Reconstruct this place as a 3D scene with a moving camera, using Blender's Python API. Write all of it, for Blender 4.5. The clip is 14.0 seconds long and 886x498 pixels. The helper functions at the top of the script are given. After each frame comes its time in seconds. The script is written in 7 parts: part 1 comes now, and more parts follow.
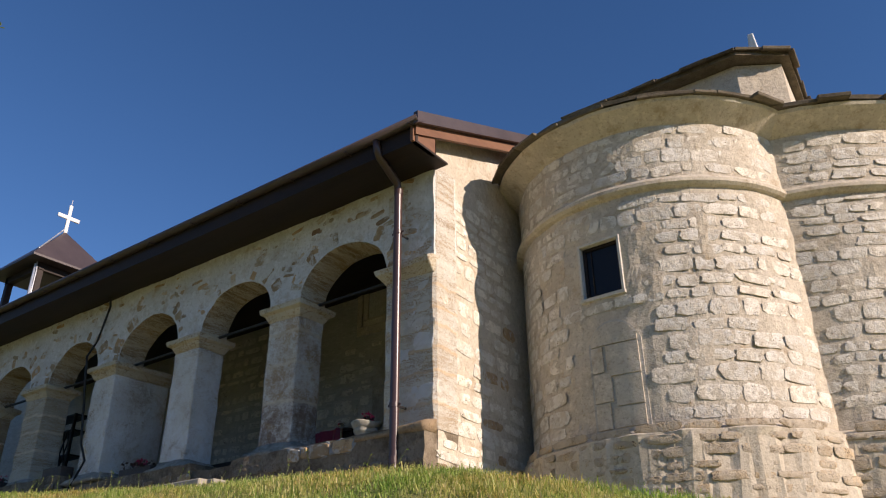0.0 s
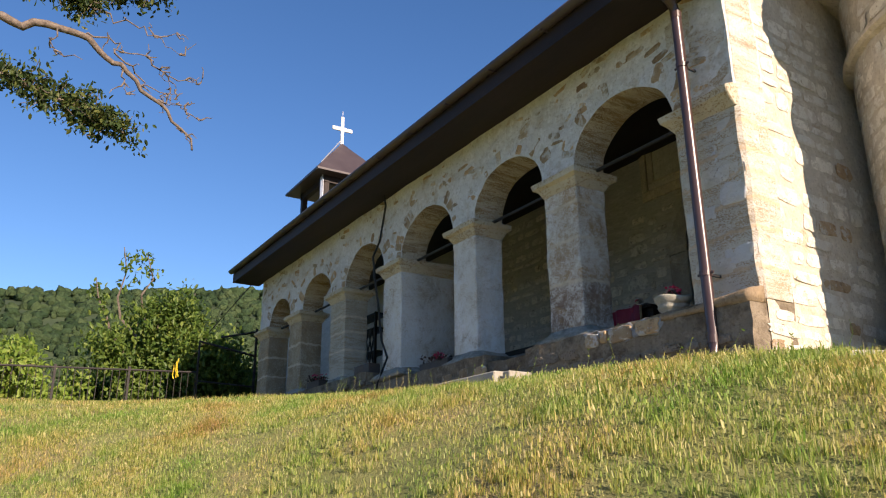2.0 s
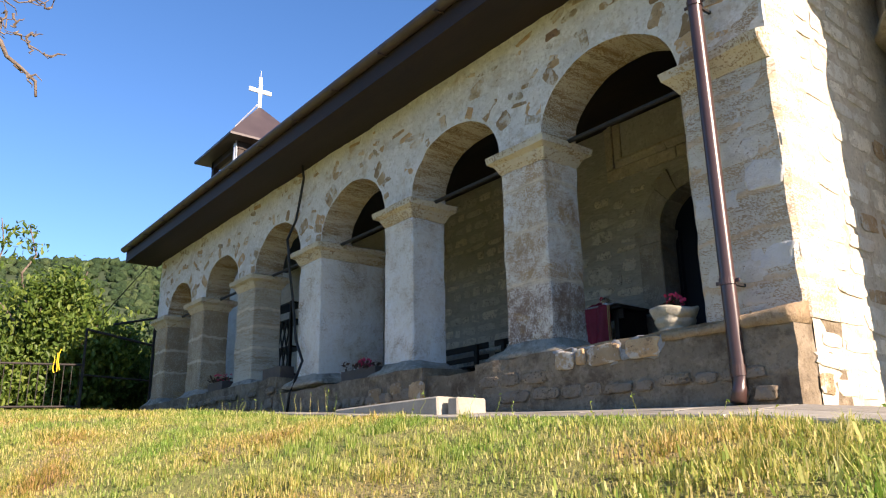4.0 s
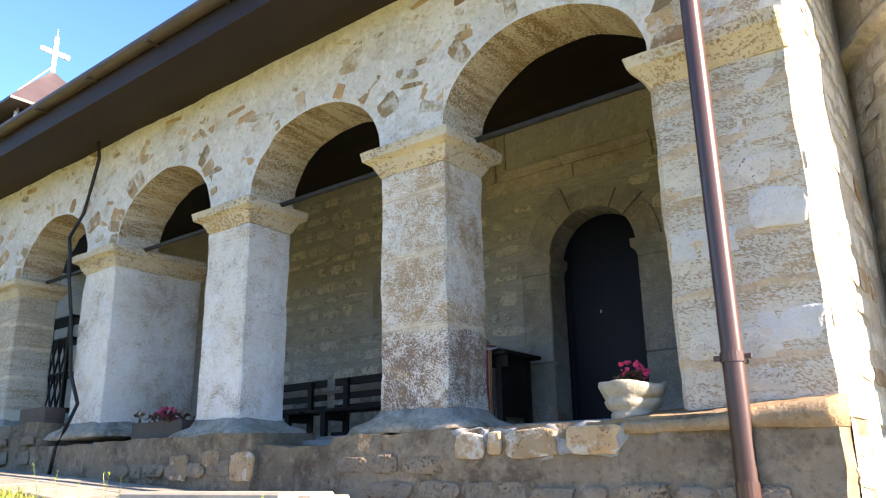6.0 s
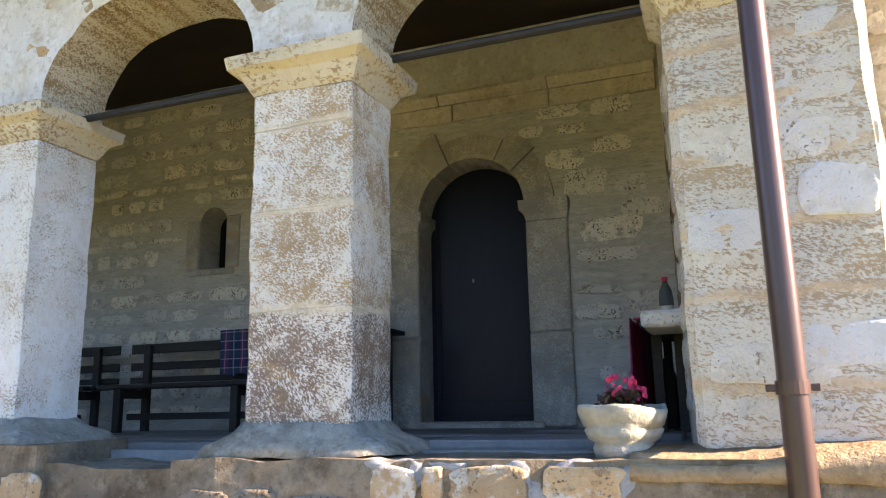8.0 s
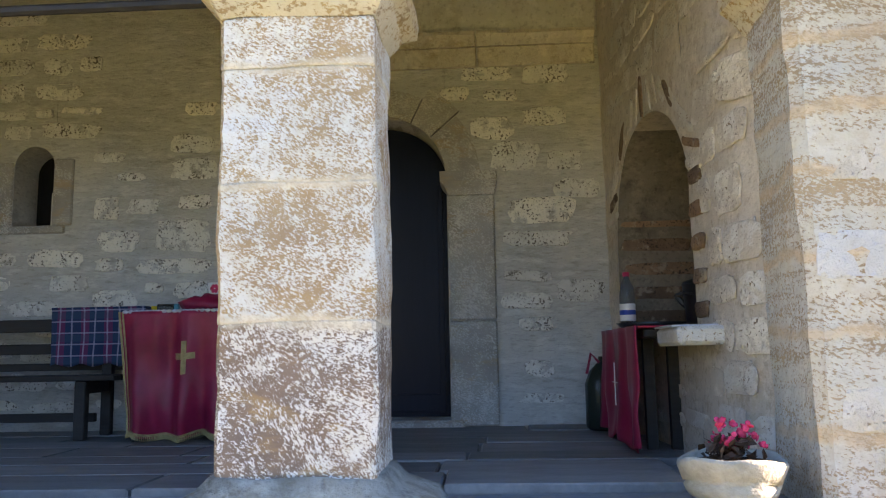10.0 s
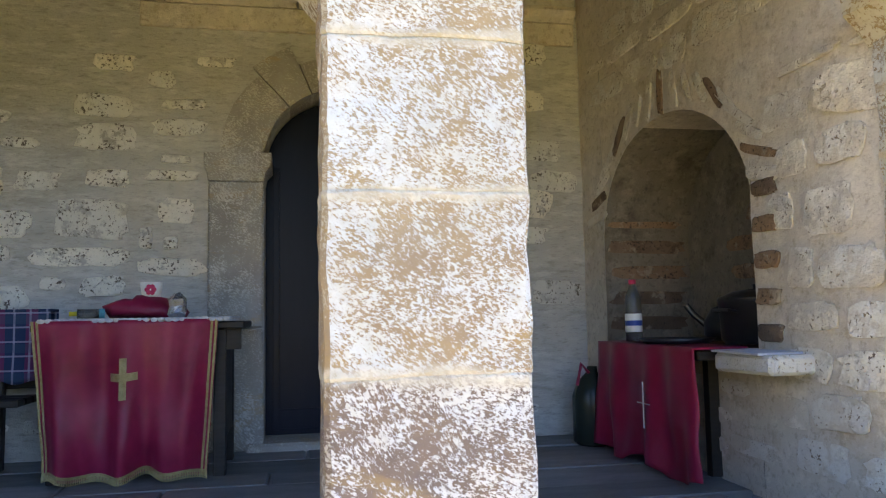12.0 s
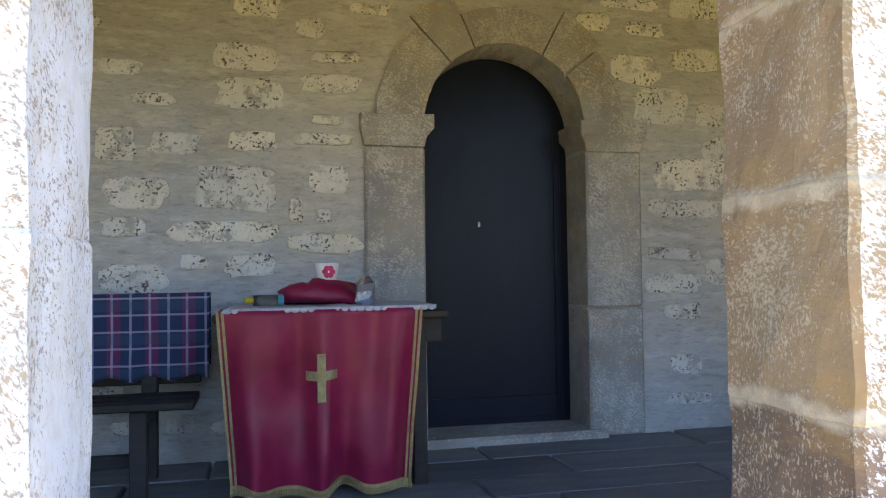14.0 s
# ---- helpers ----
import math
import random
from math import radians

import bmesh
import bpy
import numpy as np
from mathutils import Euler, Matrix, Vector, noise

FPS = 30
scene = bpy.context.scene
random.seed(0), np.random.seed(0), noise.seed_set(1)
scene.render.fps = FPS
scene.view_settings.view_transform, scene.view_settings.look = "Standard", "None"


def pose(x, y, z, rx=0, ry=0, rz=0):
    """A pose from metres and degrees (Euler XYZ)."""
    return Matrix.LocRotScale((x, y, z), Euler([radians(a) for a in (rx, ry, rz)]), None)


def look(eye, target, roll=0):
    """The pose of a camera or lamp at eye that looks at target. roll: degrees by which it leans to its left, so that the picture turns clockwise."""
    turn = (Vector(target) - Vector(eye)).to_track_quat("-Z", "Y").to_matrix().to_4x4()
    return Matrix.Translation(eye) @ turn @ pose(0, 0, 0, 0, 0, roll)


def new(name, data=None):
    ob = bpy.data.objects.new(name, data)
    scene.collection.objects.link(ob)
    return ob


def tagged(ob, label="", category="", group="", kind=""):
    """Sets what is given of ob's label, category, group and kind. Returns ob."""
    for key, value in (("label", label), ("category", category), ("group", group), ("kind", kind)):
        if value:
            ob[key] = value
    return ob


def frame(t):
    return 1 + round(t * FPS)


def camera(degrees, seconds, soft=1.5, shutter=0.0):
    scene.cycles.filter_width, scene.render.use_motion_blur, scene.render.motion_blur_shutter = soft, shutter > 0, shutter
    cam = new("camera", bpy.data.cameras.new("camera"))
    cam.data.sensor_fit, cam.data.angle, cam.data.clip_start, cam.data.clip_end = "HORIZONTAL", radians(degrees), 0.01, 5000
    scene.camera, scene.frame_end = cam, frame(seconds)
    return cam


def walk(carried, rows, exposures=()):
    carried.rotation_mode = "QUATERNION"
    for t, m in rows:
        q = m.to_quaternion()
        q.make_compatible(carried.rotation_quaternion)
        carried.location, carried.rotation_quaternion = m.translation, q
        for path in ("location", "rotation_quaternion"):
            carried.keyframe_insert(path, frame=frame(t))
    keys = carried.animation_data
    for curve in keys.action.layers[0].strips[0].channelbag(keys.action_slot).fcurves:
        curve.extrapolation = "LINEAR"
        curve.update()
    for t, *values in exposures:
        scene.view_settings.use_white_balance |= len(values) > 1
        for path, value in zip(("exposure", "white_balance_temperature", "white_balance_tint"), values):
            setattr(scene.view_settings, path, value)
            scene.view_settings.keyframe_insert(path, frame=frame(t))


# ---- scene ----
cam = camera(60.1, 14.0, 1.15)
METRES, EYE, TILT, LEAN, TURN = 10.4, -1.43, 0.0, 0.0, 36.1
ROWS = [
    (0.0, 0.0, 0.0, 0.0, 0.25, 26.69, 0.5),
    (0.5, -0.002, 0.0294, 0.0095, 9.02, 26.32, 0.55),
    (1.0, -0.0059, 0.0501, 0.0132, 15.72, 24.52, 0.41),
    (1.5, -0.0187, 0.0789, 0.0251, 19.58, 22.61, 0.27),
    (2.0, -0.0241, 0.112, 0.033, 22.05, 17.85, 0.34),
    (4.5, -0.1078, 0.3109, 0.1201, 14.04, 16.11, 0.86),
    (5.0, -0.1235, 0.3541, 0.1393, 11.22, 16.36, 0.95),
    (5.5, -0.1453, 0.3886, 0.1529, 7.47, 16.42, 0.82),
    (6.0, -0.1628, 0.425, 0.1605, 2.11, 16.26, 0.89),
    (6.5, -0.1755, 0.4599, 0.1728, -1.45, 15.84, 1.04),
    (7.0, -0.192, 0.4889, 0.1854, -6.58, 14.52, 1.04),
    (7.5, -0.2059, 0.5168, 0.1888, -11.06, 13.2, 1.04),
    (8.0, -0.2227, 0.5453, 0.2015, -14.95, 11.74, 1.09),
    (10.5, -0.2999, 0.6758, 0.2428, -36.0, 6.99, 1.13),
    (11.0, -0.3046, 0.7003, 0.2518, -38.55, 6.46, 1.2),
    (11.5, -0.3183, 0.7263, 0.2567, -42.58, 6.03, 1.11),
    (12.0, -0.3337, 0.7535, 0.2606, -46.8, 4.94, 1.05),
    (12.5, -0.3433, 0.7858, 0.2629, -48.63, 3.9, 0.97),
    (13.0, -0.3483, 0.8134, 0.2675, -49.33, 3.13, 0.99),
    (13.5, -0.3583, 0.8385, 0.2715, -50.06, 2.53, 0.92),
    (14.0, -0.3751, 0.8668, 0.2743, -49.4, 1.87, 0.79),
]
walk(cam, [(t, pose(0, 0, EYE, TILT, LEAN, TURN) @ pose(METRES * x, METRES * y, METRES * z, 90 + pitch, roll, yaw)) for t, x, y, z, yaw, pitch, roll in ROWS],
     [(0.0, 0.2, 6650, 23), (1.0, 0.6, 6650, 23), (2.0, 0.74, 6950, 22), (4.5, 1.54, 7050, 24), (5.5, 2.14, 7250, 25), (6.5, 2.47, 7500, 25), (8.2, 2.64, 7850, 27), (10.5, 3.03, 7950, 31), (12.5, 3.24, 7900, 32), (13.5, 3.34, 8000, 32), (14.0, 3.56, 8000, 32)])
# scene below

SUN_EL, SUN_AZ = 24.0, -3.3      # degrees; azimuth from +x towards -y
sun_from = Vector((math.cos(radians(SUN_EL)) * math.cos(radians(SUN_AZ)), -math.cos(radians(SUN_EL)) * math.sin(radians(SUN_AZ)), math.sin(radians(SUN_EL))))
world = bpy.data.worlds.new("sky")
scene.world = world
world.use_nodes = True
_n = world.node_tree.nodes
_sky = _n.new("ShaderNodeTexSky")
_sky.sky_type, _sky.sun_disc = "NISHITA", False
_sky.sun_elevation = radians(SUN_EL)
_sky.sun_rotation = math.atan2(sun_from.x, sun_from.y)
_sky.altitude, _sky.air_density, _sky.dust_density, _sky.ozone_density = 900, 1.0, 0.0, 3.0
_deep = _n.new("ShaderNodeHueSaturation")
_deep.inputs["Saturation"].default_value = 1.2
_deep.inputs["Hue"].default_value = 0.502
world.node_tree.links.new(_sky.outputs[0], _deep.inputs["Color"])
world.node_tree.links.new(_deep.outputs[0], _n["Background"].inputs[0])
_n["Background"].inputs[1].default_value = 0.106
sun = new("sun", bpy.data.lights.new("sun", "SUN"))
sun.data.energy, sun.data.angle, sun.data.color = 5.0, radians(0.5), (1.0, 0.88, 0.70)
sun.matrix_world = look(sun_from * 60, (0, 0, 0))


# ---- materials ----
class Nodes:
    def __init__(self, name):
        self.m = bpy.data.materials.new(name)
        self.m.use_nodes = True
        self.t = self.m.node_tree
        self.b = self.t.nodes["Principled BSDF"]
        self.co = self.t.nodes.new("ShaderNodeTexCoord").outputs["Object"]

    def put(self, kind, **sets):
        n = self.t.nodes.new(kind)
        for k, v in sets.items():
            n.inputs[k.replace("_", " ")].default_value = v
        return n

    def link(self, a, b):
        self.t.links.new(a, b)

    def mapped(self, stretch=(1, 1, 1), turn=(0, 0, 0), src=None):
        first = self.put("ShaderNodeMapping", Rotation=turn)
        self.link(src or self.co, first.inputs[0])
        n = self.put("ShaderNodeMapping", Scale=stretch)
        self.link(first.outputs[0], n.inputs[0])
        return n.outputs[0]

    def noise(self, scale, detail=5, rough=0.6, src=None, distortion=0.0):
        n = self.put("ShaderNodeTexNoise", Scale=scale, Detail=detail, Roughness=rough, Distortion=distortion)
        self.link(src or self.co, n.inputs["Vector"])
        return n.outputs[0]

    def ramp(self, src, stops):
        n = self.t.nodes.new("ShaderNodeValToRGB")
        e = n.color_ramp.elements
        while len(e) < len(stops):
            e.new(0.5)
        for k, (p, c) in enumerate(stops):
            e[k].position, e[k].color = p, (*c, 1) if len(c) == 3 else c
        self.link(src, n.inputs[0])
        return n.outputs[0]

    def mix(self, fac, a, b, blend="MIX"):
        n = self.t.nodes.new("ShaderNodeMix")
        n.data_type, n.blend_type = "RGBA", blend
        for key, v in ((0, fac), (6, a), (7, b)):
            if isinstance(v, (int, float)):
                n.inputs[key].default_value = v
            elif isinstance(v, tuple):
                n.inputs[key].default_value = (*v, 1)
            else:
                self.link(v, n.inputs[key])
        return n.outputs[2]

    def math(self, op, a, b):
        n = self.t.nodes.new("ShaderNodeMath")
        n.operation = op
        for k, v in enumerate((a, b)):
            if isinstance(v, (int, float)):
                n.inputs[k].default_value = v
            else:
                self.link(v, n.inputs[k])
        return n.outputs[0]

    def random(self):
        return self.t.nodes.new("ShaderNodeObjectInfo").outputs["Random"]

    def island(self):
        return self.t.nodes.new("ShaderNodeNewGeometry").outputs["Random Per Island"]

    def done(self, colour, rough=0.85, bump=None, strength=0.4, distance=0.02, metal=0.0, specular=0.3):
        if isinstance(colour, tuple):
            self.b.inputs["Base Color"].default_value = (*colour, 1)
        else:
            self.link(colour, self.b.inputs["Base Color"])
        if isinstance(rough, (int, float)):
            self.b.inputs["Roughness"].default_value = rough
        else:
            self.link(rough, self.b.inputs["Roughness"])
        self.b.inputs["Metallic"].default_value = metal
        self.b.inputs["Specular IOR Level"].default_value = specular
        if bump is not None:
            n = self.put("ShaderNodeBump", Strength=strength, Distance=distance)
            self.link(bump, n.inputs["Height"])
            self.link(n.outputs[0], self.b.inputs["Normal"])
        return self.m


def grey(v):
    return (v, v, v)


def simple(name, a, b, scale=6, rough=0.8, bump=0.3, fine=60, stretch=(1, 1, 1), metal=0.0, specular=0.3, distance=0.01, vary=0.0):
    """Two colours in patches, with fine grain in the relief."""
    n = Nodes(name)
    co = n.mapped(stretch)
    big, small = n.noise(scale, src=co), n.noise(fine, 3, src=co)
    c = n.ramp(n.math("ADD", n.math("MULTIPLY", big, 0.7), n.math("MULTIPLY", small, 0.3)), [(0.33, a), (0.67, b)])
    if vary:
        r = n.ramp(n.random(), [(0, grey(1 - vary)), (1, grey(1 + vary))])
        c = n.mix(1.0, c, r, "MULTIPLY")
    return n.done(c, rough, n.math("ADD", big, n.math("MULTIPLY", small, 0.5)), bump, distance, metal, specular)


def flaking(name, paint, under, dark, cover=0.5, turn=0.9, patch=4.0, scratch=120.0, band=(1, 1, 1), joints=(), fill=(0.60, 0.53, 0.41)):
    """Limewash worn off along the tool marks of the stone below it; joints are heights of smeared mortar beds."""
    n = Nodes(name)
    marks = n.noise(scratch * 1.2, 6, 0.72, n.mapped((1, 1, 0.42), (0.0, turn, 0.0)), 0.25)
    marks2 = n.noise(scratch * 1.2, 6, 0.72, n.mapped((0.5, 0.6, 1.0), (0.2, -0.4, 0.3)), 0.25)
    both = n.mix(n.ramp(n.noise(4.0, 2), [(0.42, grey(0)), (0.58, grey(1))]), marks, marks2)
    area, area2 = n.noise(patch, 4, 0.6, n.mapped(band)), n.noise(patch * 4.5, 4, 0.6, n.mapped(band))
    level = n.math("MULTIPLY", n.math("ADD", n.math("MULTIPLY", both, 1.25), n.math("ADD", n.math("MULTIPLY", area, 0.42), n.math("MULTIPLY", area2, 0.33))), 0.5)
    edge = 0.5 + 0.16 * (0.5 - cover)
    mask = n.ramp(level, [(edge - 0.008, grey(0)), (edge + 0.010, grey(1))])
    stone = n.mix(n.ramp(n.noise(3.1, 4), [(0.4, grey(0)), (0.62, grey(1))]), under, dark)
    stone = n.mix(n.ramp(n.noise(70, 3), [(0.3, grey(0.35)), (0.7, grey(0))]), stone, dark)
    stone = n.mix(n.ramp(n.noise(5.5, 5, 0.65, n.mapped((0.6, 0.6, 1.6))), [(0.56, grey(0)), (0.66, grey(0.45))]), stone, (0.48, 0.31, 0.13))
    lime = n.mix(n.ramp(n.noise(1.7, 5), [(0.35, grey(0)), (0.7, grey(1))]), paint, tuple(v * f for v, f in zip(paint, (0.90, 0.88, 0.82))))
    lime = n.mix(n.ramp(n.noise(23, 5, 0.7), [(0.44, grey(0)), (0.66, grey(0.55))]), lime, tuple(v * f for v, f in zip(paint, (0.82, 0.74, 0.62))))
    c = n.mix(mask, stone, lime)
    h = n.math("ADD", n.math("MULTIPLY", mask, 0.6), n.math("MULTIPLY", n.noise(45, 4), 0.6))
    if joints:
        sep = n.t.nodes.new("ShaderNodeSeparateXYZ")
        n.link(n.co, sep.inputs[0])
        z = n.math("ADD", sep.outputs["Z"], n.math("MULTIPLY", n.math("SUBTRACT", n.noise(4, 5, 0.62), 0.5), 0.15))
        bed = None
        for zj in joints:
            d = n.math("ABSOLUTE", n.math("SUBTRACT", z, zj), 0.0)
            bed = d if bed is None else n.math("MINIMUM", bed, d)
        bedmask = n.ramp(bed, [(0.010, grey(0.75)), (0.030, grey(0))])
        smear = n.mix(n.ramp(n.noise(14, 5, 0.65), [(0.42, grey(0)), (0.58, grey(1))]), fill, tuple(min(0.8, v * 1.25) for v in fill))
        c = n.mix(bedmask, c, smear)
        h = n.math("ADD", h, n.math("MULTIPLY", bedmask, 0.5))
    return n.done(c, 0.92, h, 0.55, 0.012, 0, 0.15)


LIME = (0.74, 0.74, 0.72)
PIER_BEDS = (1.12, 1.60, 2.02)
m_pillar = flaking("flaking_limewash", LIME, (0.47, 0.34, 0.20), (0.38, 0.26, 0.16), 0.55, 0.9, 3.2, 120, (1, 1, 1), PIER_BEDS)
m_pillar_low = flaking("worn_limewash", (0.76, 0.74, 0.71), (0.29, 0.20, 0.145), (0.20, 0.145, 0.115), 0.39, 0.6, 3.0, 110, (1, 1, 1), PIER_BEDS[:1])
# west-face copies: worn limewash with the side's shade mixed into the tones
m_pillar_west = flaking("tan_bared_stone_in_shade", (0.62, 0.54, 0.42), (0.43, 0.31, 0.19), (0.36, 0.25, 0.155), 0.36, 0.5, 3.0, 120, (1, 1, 1), PIER_BEDS)
m_pillar_west_low = flaking("brown_bared_stone_in_shade", (0.58, 0.51, 0.42), (0.25, 0.175, 0.125), (0.19, 0.135, 0.105), 0.34, 0.5, 3.0, 110, (1, 1, 1), PIER_BEDS[:1])
m_pillar_white = flaking("whole_limewash", (0.75, 0.76, 0.76), (0.48, 0.38, 0.27), (0.35, 0.29, 0.22), 0.72, 0.6, 1.6, 110)
m_pier_banded = flaking("banded_pier_limewash", (0.55, 0.53, 0.46), (0.42, 0.34, 0.24), (0.30, 0.24, 0.17), 0.66, 0.6, 2.5, 80, (0.3, 0.3, 2.2), (1.3, 1.62, 1.9))
m_pier_beige = flaking("beige_bared_stone", (0.50, 0.44, 0.345), (0.36, 0.28, 0.19), (0.28, 0.21, 0.14), 0.44, 0.6, 1.8, 60, (1, 1, 0.7), (1.35, 1.75))
m_cap = flaking("ochre_limewash", (0.62, 0.575, 0.47), (0.44, 0.31, 0.15), (0.30, 0.22, 0.15), 0.72, 0.2, 5.0, 60, (0.5, 0.5, 2.0))
m_intrados = flaking("pitted_limewash", (0.64, 0.61, 0.53), (0.36, 0.25, 0.14), (0.24, 0.17, 0.10), 0.52, 0.2, 5.0, 90, (1.3, 0.16, 1.3))


def plaster(name, a, b, stain, rough=0.93, amount=0.55, strength=0.6, streak=(1, 1, 1)):
    n = Nodes(name)
    co = n.mapped(streak)
    c = n.ramp(n.noise(1.3, 6, 0.62), [(0.3, a), (0.7, b)])
    c = n.mix(n.ramp(n.noise(4.2, 5, 0.65, co), [(amount, grey(0)), (amount + 0.17, grey(0.8))]), c, stain)
    c = n.mix(n.ramp(n.noise(11, 6, 0.7, co), [(0.50, grey(0)), (0.66, grey(0.7))]), c, tuple(min(0.8, v * 1.18) for v in b))
    c = n.mix(n.ramp(n.noise(28, 4, 0.7, co), [(0.30, grey(0.5)), (0.48, grey(0))]), c, tuple(v * 0.6 for v in stain))
    h = n.math("ADD", n.noise(7, 5, 0.6, co), n.math("MULTIPLY", n.noise(50, 4, 0.7), 0.35))
    return n.done(c, rough, h, strength, 0.03, 0, 0.15)


m_facade = plaster("patched_lime_plaster", (0.57, 0.56, 0.52), (0.71, 0.71, 0.69), (0.46, 0.37, 0.25))
m_mortar = plaster("grey_mortar", (0.41, 0.395, 0.355), (0.52, 0.505, 0.46), (0.33, 0.305, 0.265), strength=0.6, streak=(0.55, 1, 1.9))
m_apse = plaster("cream_mortar", (0.50, 0.44, 0.345), (0.63, 0.57, 0.47), (0.42, 0.32, 0.21), strength=0.8)
m_inner = plaster("warm_plaster", (0.50, 0.43, 0.345), (0.61, 0.54, 0.45), (0.40, 0.315, 0.225), strength=0.5)
m_niche_dark = plaster("dark_niche_plaster", (0.17, 0.145, 0.115), (0.27, 0.235, 0.19), (0.08, 0.065, 0.05), strength=0.5)
m_upper = plaster("pale_upper_plaster", (0.52, 0.50, 0.44), (0.60, 0.58, 0.52), (0.42, 0.38, 0.30), strength=0.2)
m_patch = plaster("blue_grey_cement", (0.23, 0.245, 0.255), (0.33, 0.345, 0.355), (0.17, 0.16, 0.15), strength=0.5)
m_plinth = plaster("brown_plinth_stone", (0.17, 0.135, 0.095), (0.29, 0.24, 0.175), (0.10, 0.075, 0.052), strength=1.0, amount=0.47)

m_foot = plaster("mottled_pier_foot", (0.25, 0.225, 0.18), (0.40, 0.375, 0.32), (0.15, 0.125, 0.09), strength=1.0, amount=0.5)


def stone(name, a, b, pit, pits=0.36, vary=0.22, smear=None, cover=0.5, patina=0.6):
    """Single stones: tone by stone, clustered pits, a dark patina, and mortar smeared over their edges."""
    n = Nodes(name)
    r = n.random()
    add = n.t.nodes.new("ShaderNodeVectorMath")
    add.operation = "ADD"
    sc = n.t.nodes.new("ShaderNodeVectorMath")
    sc.operation = "SCALE"
    one = n.put("ShaderNodeCombineXYZ", X=37.0, Y=11.0, Z=23.0)
    n.link(one.outputs[0], sc.inputs[0])
    n.link(r, sc.inputs["Scale"])
    geo = n.t.nodes.new("ShaderNodeNewGeometry")
    n.link(geo.outputs["Position"], add.inputs[0])
    n.link(sc.outputs[0], add.inputs[1])
    p = add.outputs[0]
    c = n.ramp(n.noise(6, 5, 0.6, p), [(0.3, a), (0.7, b)])
    c = n.mix(1.0, c, n.ramp(r, [(0, grey(1 - vary)), (0.5, grey(1.0)), (1, (1 + vary, 1 + vary * 0.7, 1 + vary * 0.3))]), "MULTIPLY")
    old = n.ramp(n.noise(8, 6, 0.72, p), [(0.57, grey(0)), (0.64, grey(patina))])
    c = n.mix(old, c, tuple(0.5 * v + 0.2 * w for v, w in zip(pit, a)))
    crowd = n.noise(10, 3, 0.6, p)
    fine = n.math("ADD", n.math("MULTIPLY", n.noise(62, 3, 0.6, p), 0.72), n.math("MULTIPLY", crowd, 0.28))
    hole = n.ramp(fine, [(pits + 0.025, grey(1)), (pits + 0.055, grey(0))])
    c = n.mix(hole, c, pit)
    h = n.math("SUBTRACT", n.math("ADD", n.noise(16, 5, 0.65, p), n.math("MULTIPLY", n.noise(80, 3, 0.6, p), 0.3)), n.math("MULTIPLY", hole, 0.8))
    if smear:
        film = n.ramp(n.noise(9, 6, 0.68, p), [(cover - 0.03, grey(0.95)), (cover + 0.05, grey(0))])
        c = n.mix(film, c, n.ramp(n.noise(5, 4, 0.6, p), [(0.3, tuple(v * 0.88 for v in smear)), (0.7, tuple(v * 1.1 for v in smear))]))
    return n.done(c, 0.9, h, 0.9, 0.02, 0, 0.2)


m_stone_back = stone("cream_rubble", (0.62, 0.60, 0.53), (0.75, 0.73, 0.66), (0.15, 0.125, 0.10), 0.375, 0.14, (0.47, 0.455, 0.41), 0.405)
m_stone_apse = stone("pale_rubble", (0.68, 0.64, 0.555), (0.80, 0.77, 0.695), (0.40, 0.31, 0.20), 0.35, 0.12, (0.60, 0.54, 0.44), 0.47, 0.25)
m_stone_ochre = stone("ochre_rubble", (0.37, 0.24, 0.13), (0.47, 0.36, 0.23), (0.20, 0.14, 0.10), 0.345, 0.3, (0.56, 0.53, 0.47), 0.42, 0.6)
m_stone_plinth = stone("rusty_plinth_rubble", (0.40, 0.32, 0.22), (0.56, 0.46, 0.33), (0.20, 0.15, 0.10), 0.37, 0.22, (0.50, 0.43, 0.33), 0.52, 0.6)
m_stone_ashlar = stone("whitewashed_ashlar", (0.54, 0.52, 0.465), (0.67, 0.66, 0.63), (0.36, 0.27, 0.18), 0.35, 0.08, (0.60, 0.57, 0.50), 0.5, 0.5)
m_stone_white = stone("bluish_whitewashed_stone", (0.58, 0.585, 0.58), (0.67, 0.675, 0.67), (0.42, 0.34, 0.25), 0.32, 0.05, (0.60, 0.59, 0.56), 0.44, 0.2)
m_pier_plaster = flaking("cream_pier_limewash", (0.63, 0.615, 0.56), (0.47, 0.36, 0.24), (0.36, 0.27, 0.18), 0.64, 1.3, 2.6, 90, (0.30, 0.30, 2.4), (0.72, 1.06, 1.32, 1.58, 1.80, 2.06), (0.54, 0.41, 0.27))
m_stone_dark = stone("dark_plinth_rubble", (0.20, 0.16, 0.115), (0.33, 0.265, 0.19), (0.10, 0.08, 0.06), 0.38, 0.25, (0.24, 0.205, 0.16), 0.5, 0.6)
m_brick = stone("red_brick", (0.17, 0.11, 0.075), (0.28, 0.19, 0.13), (0.09, 0.065, 0.05), 0.36, 0.3, (0.36, 0.29, 0.22), 0.40)
m_jamb = flaking("grey_dressed_stone", (0.60, 0.585, 0.54), (0.40, 0.375, 0.33), (0.30, 0.275, 0.24), 0.34, 0.9, 3.0, 120)
m_slab = simple("dark_floor_slab", (0.105, 0.108, 0.108), (0.20, 0.20, 0.195), 3, 0.6, 0.4, 35, vary=0.35)
m_paving = simple("pale_paving_stone", (0.22, 0.21, 0.18), (0.36, 0.34, 0.29), 5, 0.85, 0.5, 40, vary=0.2)
